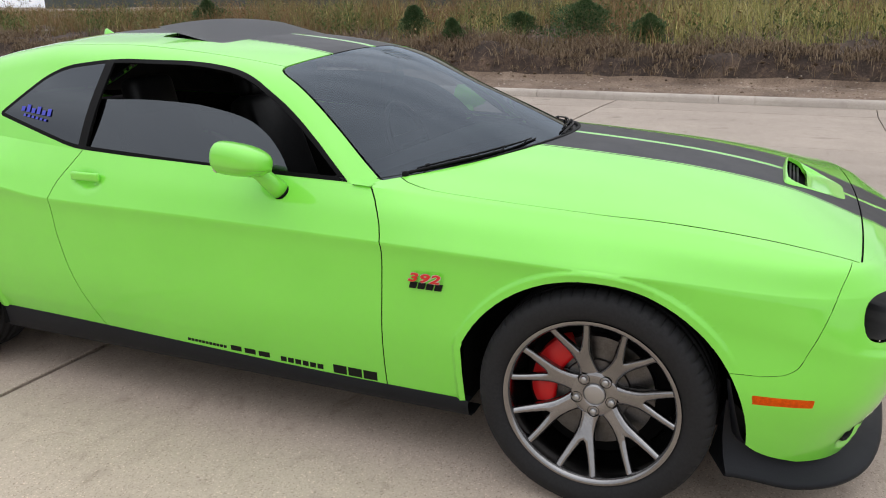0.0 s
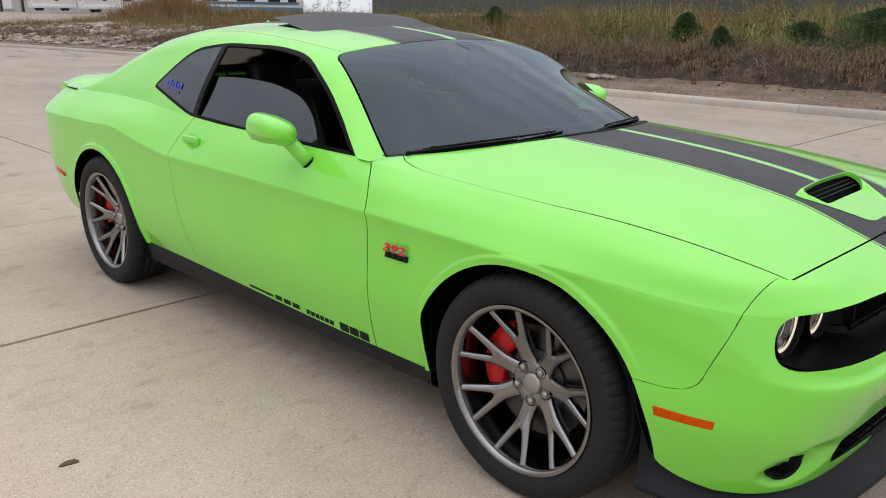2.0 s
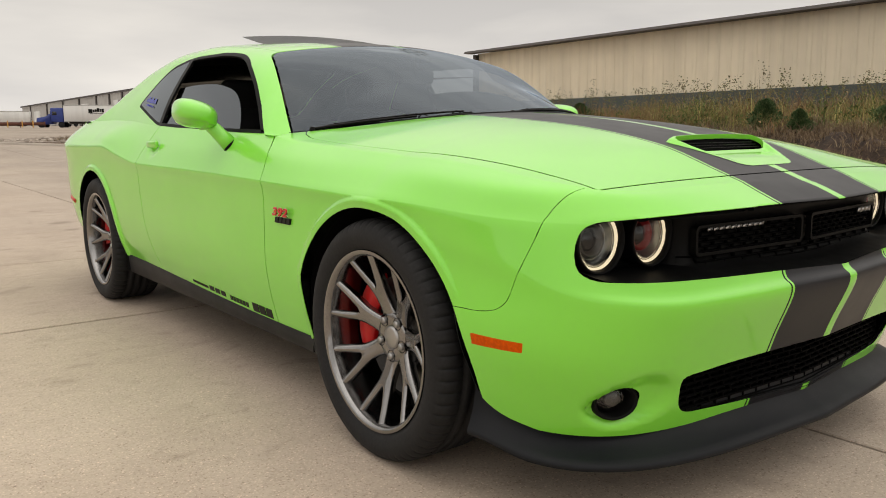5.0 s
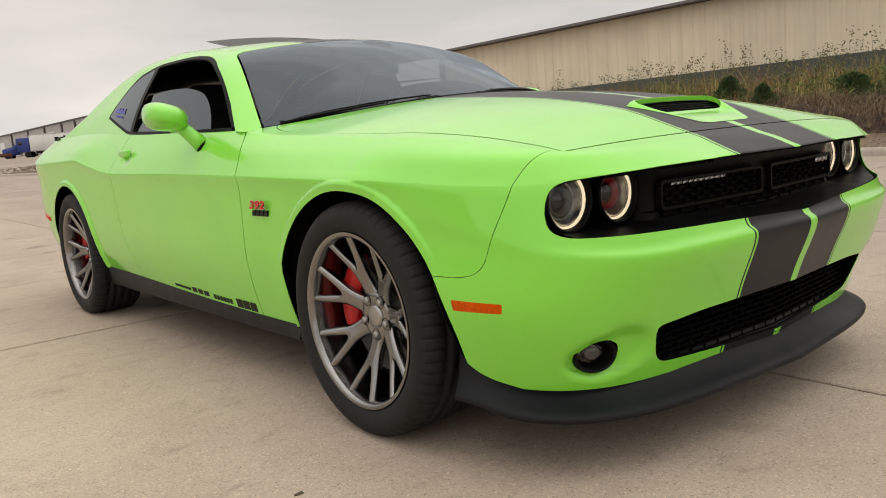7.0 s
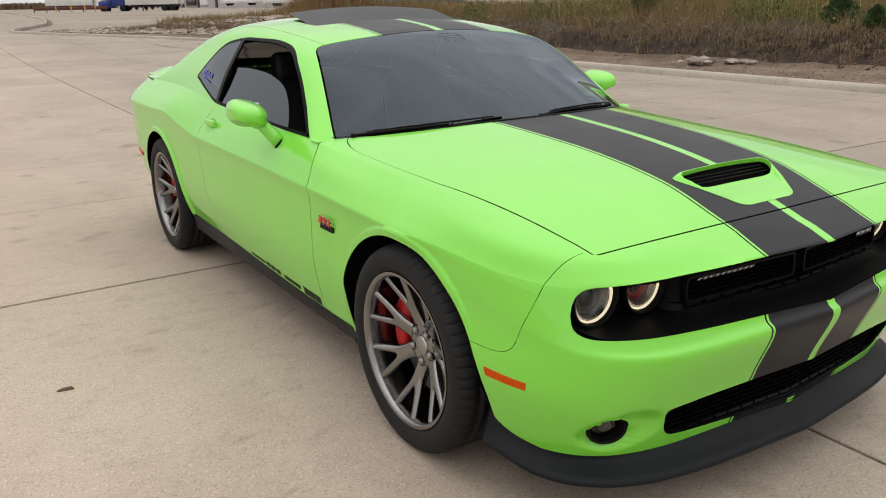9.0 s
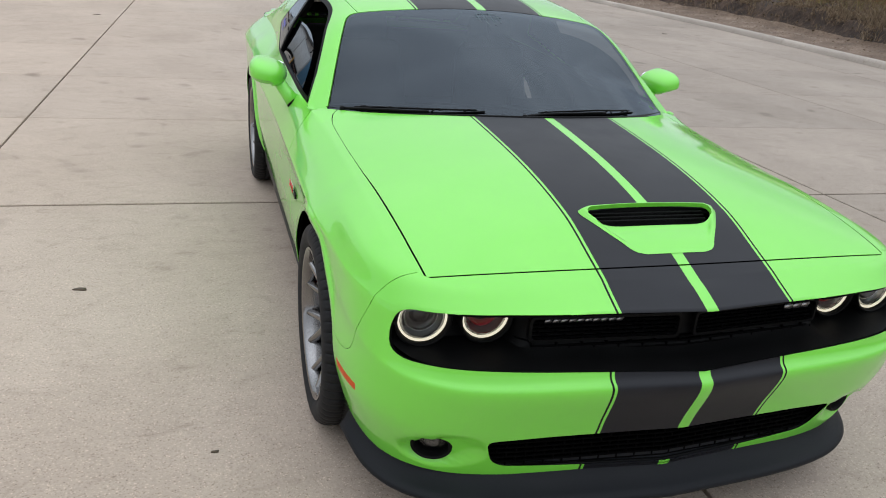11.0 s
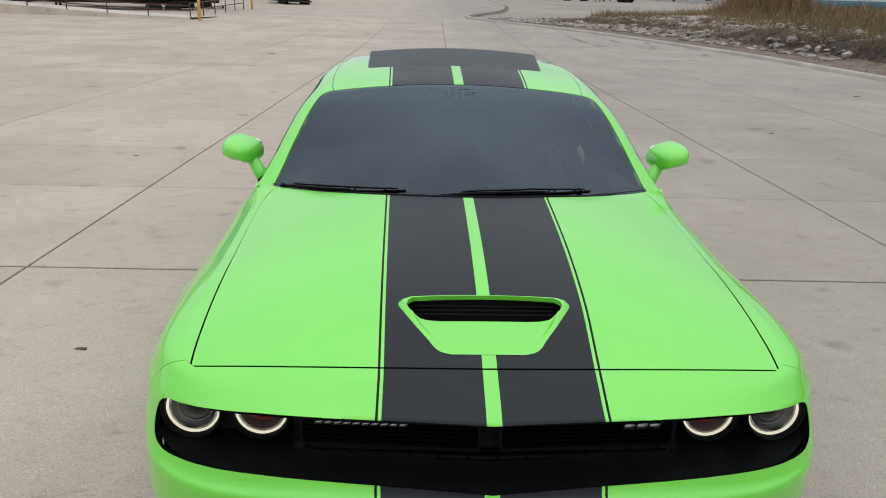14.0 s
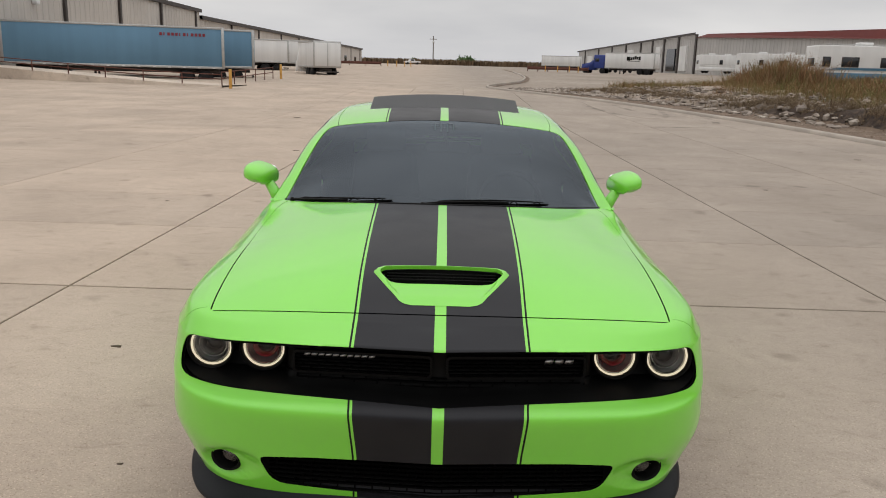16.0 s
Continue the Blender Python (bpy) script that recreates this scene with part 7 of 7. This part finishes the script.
part("mast", tube([(0, 0, -.1), (0, 0, 10.4)], [.22, .15], 8), TWIG, pole)
part("crossarm", box((-1.3, -.08, 9.2), (1.3, .08, 9.4)), TWIG, pole)
part("transformer", lathe([(7.7, 0), (7.7, .33), (8.7, .33), (8.75, 0)], 12, "z"), SILVER, pole)
crop = []
for _ in range(9000):
    x, y = rng.uniform(-130, 150), 318 + 40 * rng.random() ** 2
    crop.append(blade((x, y, rise(y)), rng.uniform(1.7, 2.5), .35, .2, .1))
scatter("crop_field", CROP, "ripe brown crop along the horizon", "crop", crop)
part("crop_edge", box((-140, 322, rise(320) - .2), (160, 360, rise(320) + 1.75)), CROPSOIL, None, "brown crop field beyond the yard", kind="structure", category="field")
for k, (x, y, s) in enumerate(((16, 700, 4.5), (22, 720, 5), (6, 760, 3.5), (-26, 690, 3.4), (30, 800, 4))):
    r = random.Random(k)
    root = thing("tree", "small far round tree on the horizon", "tree", pose(x, y, rise(y)), "far trees")
    part("trunk", tube([(0, 0, -.2), (0, 0, s * .7)], [.3, .15], 6), TWIG, root)
    bits = []
    for _ in range(260):
        v = Vector((r.gauss(0, 1), r.gauss(0, 1), r.gauss(0, .7))) * s * .42
        bits.append(stone((v.x, v.y, s * 1.2 + v.z), s * .16, .8))
    me = bpy.data.meshes.new("crown")
    vv, ff = [], []
    for v, f in bits:
        o = len(vv)
        vv.extend(v)
        ff.extend([tuple(i + o for i in q) for q in f])
    me.from_pydata(vv, [], ff)
    me.materials.append(CEDAR)
    o = new("crown", me)
    o.parent = root
for k, (x, y) in enumerate(((-10.5, 262), (33.5, 150))):
    van = thing("pickup_truck", "white pickup truck parked far away", "car", placed(x, y, rise(y), 15 + 10 * k))
    part("body", prism(round_poly([(-2.6, .45), (2.6, .45), (2.6, 1.05), (.9, 1.1), (.5, 1.75), (-.8, 1.75), (-1.2, 1.1), (-2.6, 1.05)], .12, 3), "y", -.95, .95), WHITE, van)
    part("window", box((-.7, -.97, 1.15), (.4, -.94, 1.65)), PANE, van)
    for xx in (-1.7, 1.7):
        for s in (-1, 1):
            wheel_pair(van, xx, s * .85, .38, .38, .25)
# ---- concrete slabs, each cast between its joints ----
XJ = [-40.5, -37.35, -34.2, -31.05, -27.9, -24.75, -21.6, -18.5, -15.35, -12.2, -9.05, -5.9, -2.78, 0.285, 3.36, 6.35, 9.3, 12.4]
YJ = [-13.2, -9.3, -5.4, -1.5, 2.375, 4.66, 6.66] + [8.9 + 2.25 * k for k in range(19)]


def kerb_x(y):
    return np.interp(y, [p[1] for p in KERB_LINE[:100]], [p[0] for p in KERB_LINE[:100]])


for j in range(len(YJ) - 1):
    for i in range(len(XJ) - 1):
        g = 0.0090 if i % 2 == 0 or j == 3 else 0.0085
        cs = []
        for x, y, sx, sy in ((XJ[i], YJ[j], 1, 1), (XJ[i + 1], YJ[j], -1, 1), (XJ[i + 1], YJ[j + 1], -1, -1), (XJ[i], YJ[j + 1], 1, -1)):
            gy = 0.0135 if sy > 0 and j in (4,) or sy < 0 and j in (3,) else 0.0062
            cs.append(Vector((x + SKEW * (y - 0) + sx * g, y - SKEW * x + sy * gy)))
        lim = [kerb_x(c.y) - 0.004 for c in cs]
        if min(cs[0].x - lim[0], cs[3].x - lim[3]) > 0:
            continue
        for c, l in zip(cs, lim):
            c.x = min(c.x, l + 0.02)
        if cs[1].x - cs[0].x < 0.1:
            continue
        mid = sum(cs, Vector((0, 0))) / 4
        verts, n = [], 4
        inner = [c + (mid - c).normalized() * 0.008 for c in cs]
        verts += [(c.x, c.y, rise(c.y)) for c in inner]
        verts += [(c.x, c.y, rise(c.y) - 0.004) for c in cs]
        verts += [(c.x, c.y, rise(c.y) - 0.024) for c in cs]
        faces = [(0, 1, 2, 3)]
        for k in range(4):
            m = (k + 1) % 4
            faces += [(k + 4, m + 4, m, k), (k + 8, m + 8, m + 4, k + 4)]
        me = bpy.data.meshes.new("slab")
        me.from_pydata(verts, [], faces)
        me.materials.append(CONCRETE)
        me.update()
        o = new("slab", me)
        o.parent = pave
# dark spots and leaves lying on the concrete
for x, y, r in ((-1.87, 1.173, .028), (-4.75, 22.6, .1), (-2.9, 12.5, .05), (8.93, 13.74, .06), (-1.3, -.2, .012), (-2.4, .3, .010), (4.9, 8.6, .03), (-3.3, 6.2, .02)):
    bm = bmesh.new()
    ring_pts = [(r * (1 + .35 * math.sin(3 * a + x)) * math.cos(a), r * .55 * (1 + .3 * math.cos(2 * a + y)) * math.sin(a)) for a in [2 * math.pi * k / 14 for k in range(14)]]
    prism(ring_pts, "z", 0.0, .003 + r * .08, bm=bm)
    o = part("dead_leaf", bm, TWIG, None, "small brown dead leaf lying on the concrete", category="leaf", group="leaves on the concrete")
    o.matrix_basis = pose(x, y, rise(y))
# faint rubber arcs left by turning tyres
MARK = material("tyre_mark", (0.05, 0.045, 0.04), 0.8)
smear = world_noise(MARK, 1.1, 4.0, 0.7)
wire(MARK, ramp(MARK, smear.outputs["Fac"], [(0.42, (0.0, 0.0, 0.0)), (0.66, (0.42, 0.42, 0.42))]).outputs["Color"], bsdf(MARK).inputs["Alpha"])
for keys in ([(6.8, 36), (7.0, 32), (7.4, 28.8), (8.1, 27.4), (9.2, 29.6), (9.9, 33.5)], [(10.9, 30.5), (10.1, 26.2), (8.9, 23.6), (7.1, 22.7), (5.4, 22.6)], [(8.4, 36), (8.5, 32.5), (8.9, 30)]):
    mid = smooth_line(keys, 40)
    bm = grid([[(x, y, rise(y) + .004) for x, y in (a, b)] for a, b in zip(offset_line(mid, -.13), offset_line(mid, .13))])
    part("tyre_mark", bm, MARK, None, "faint dark tyre mark curving over the concrete", category="tyre mark", group="tyre marks")
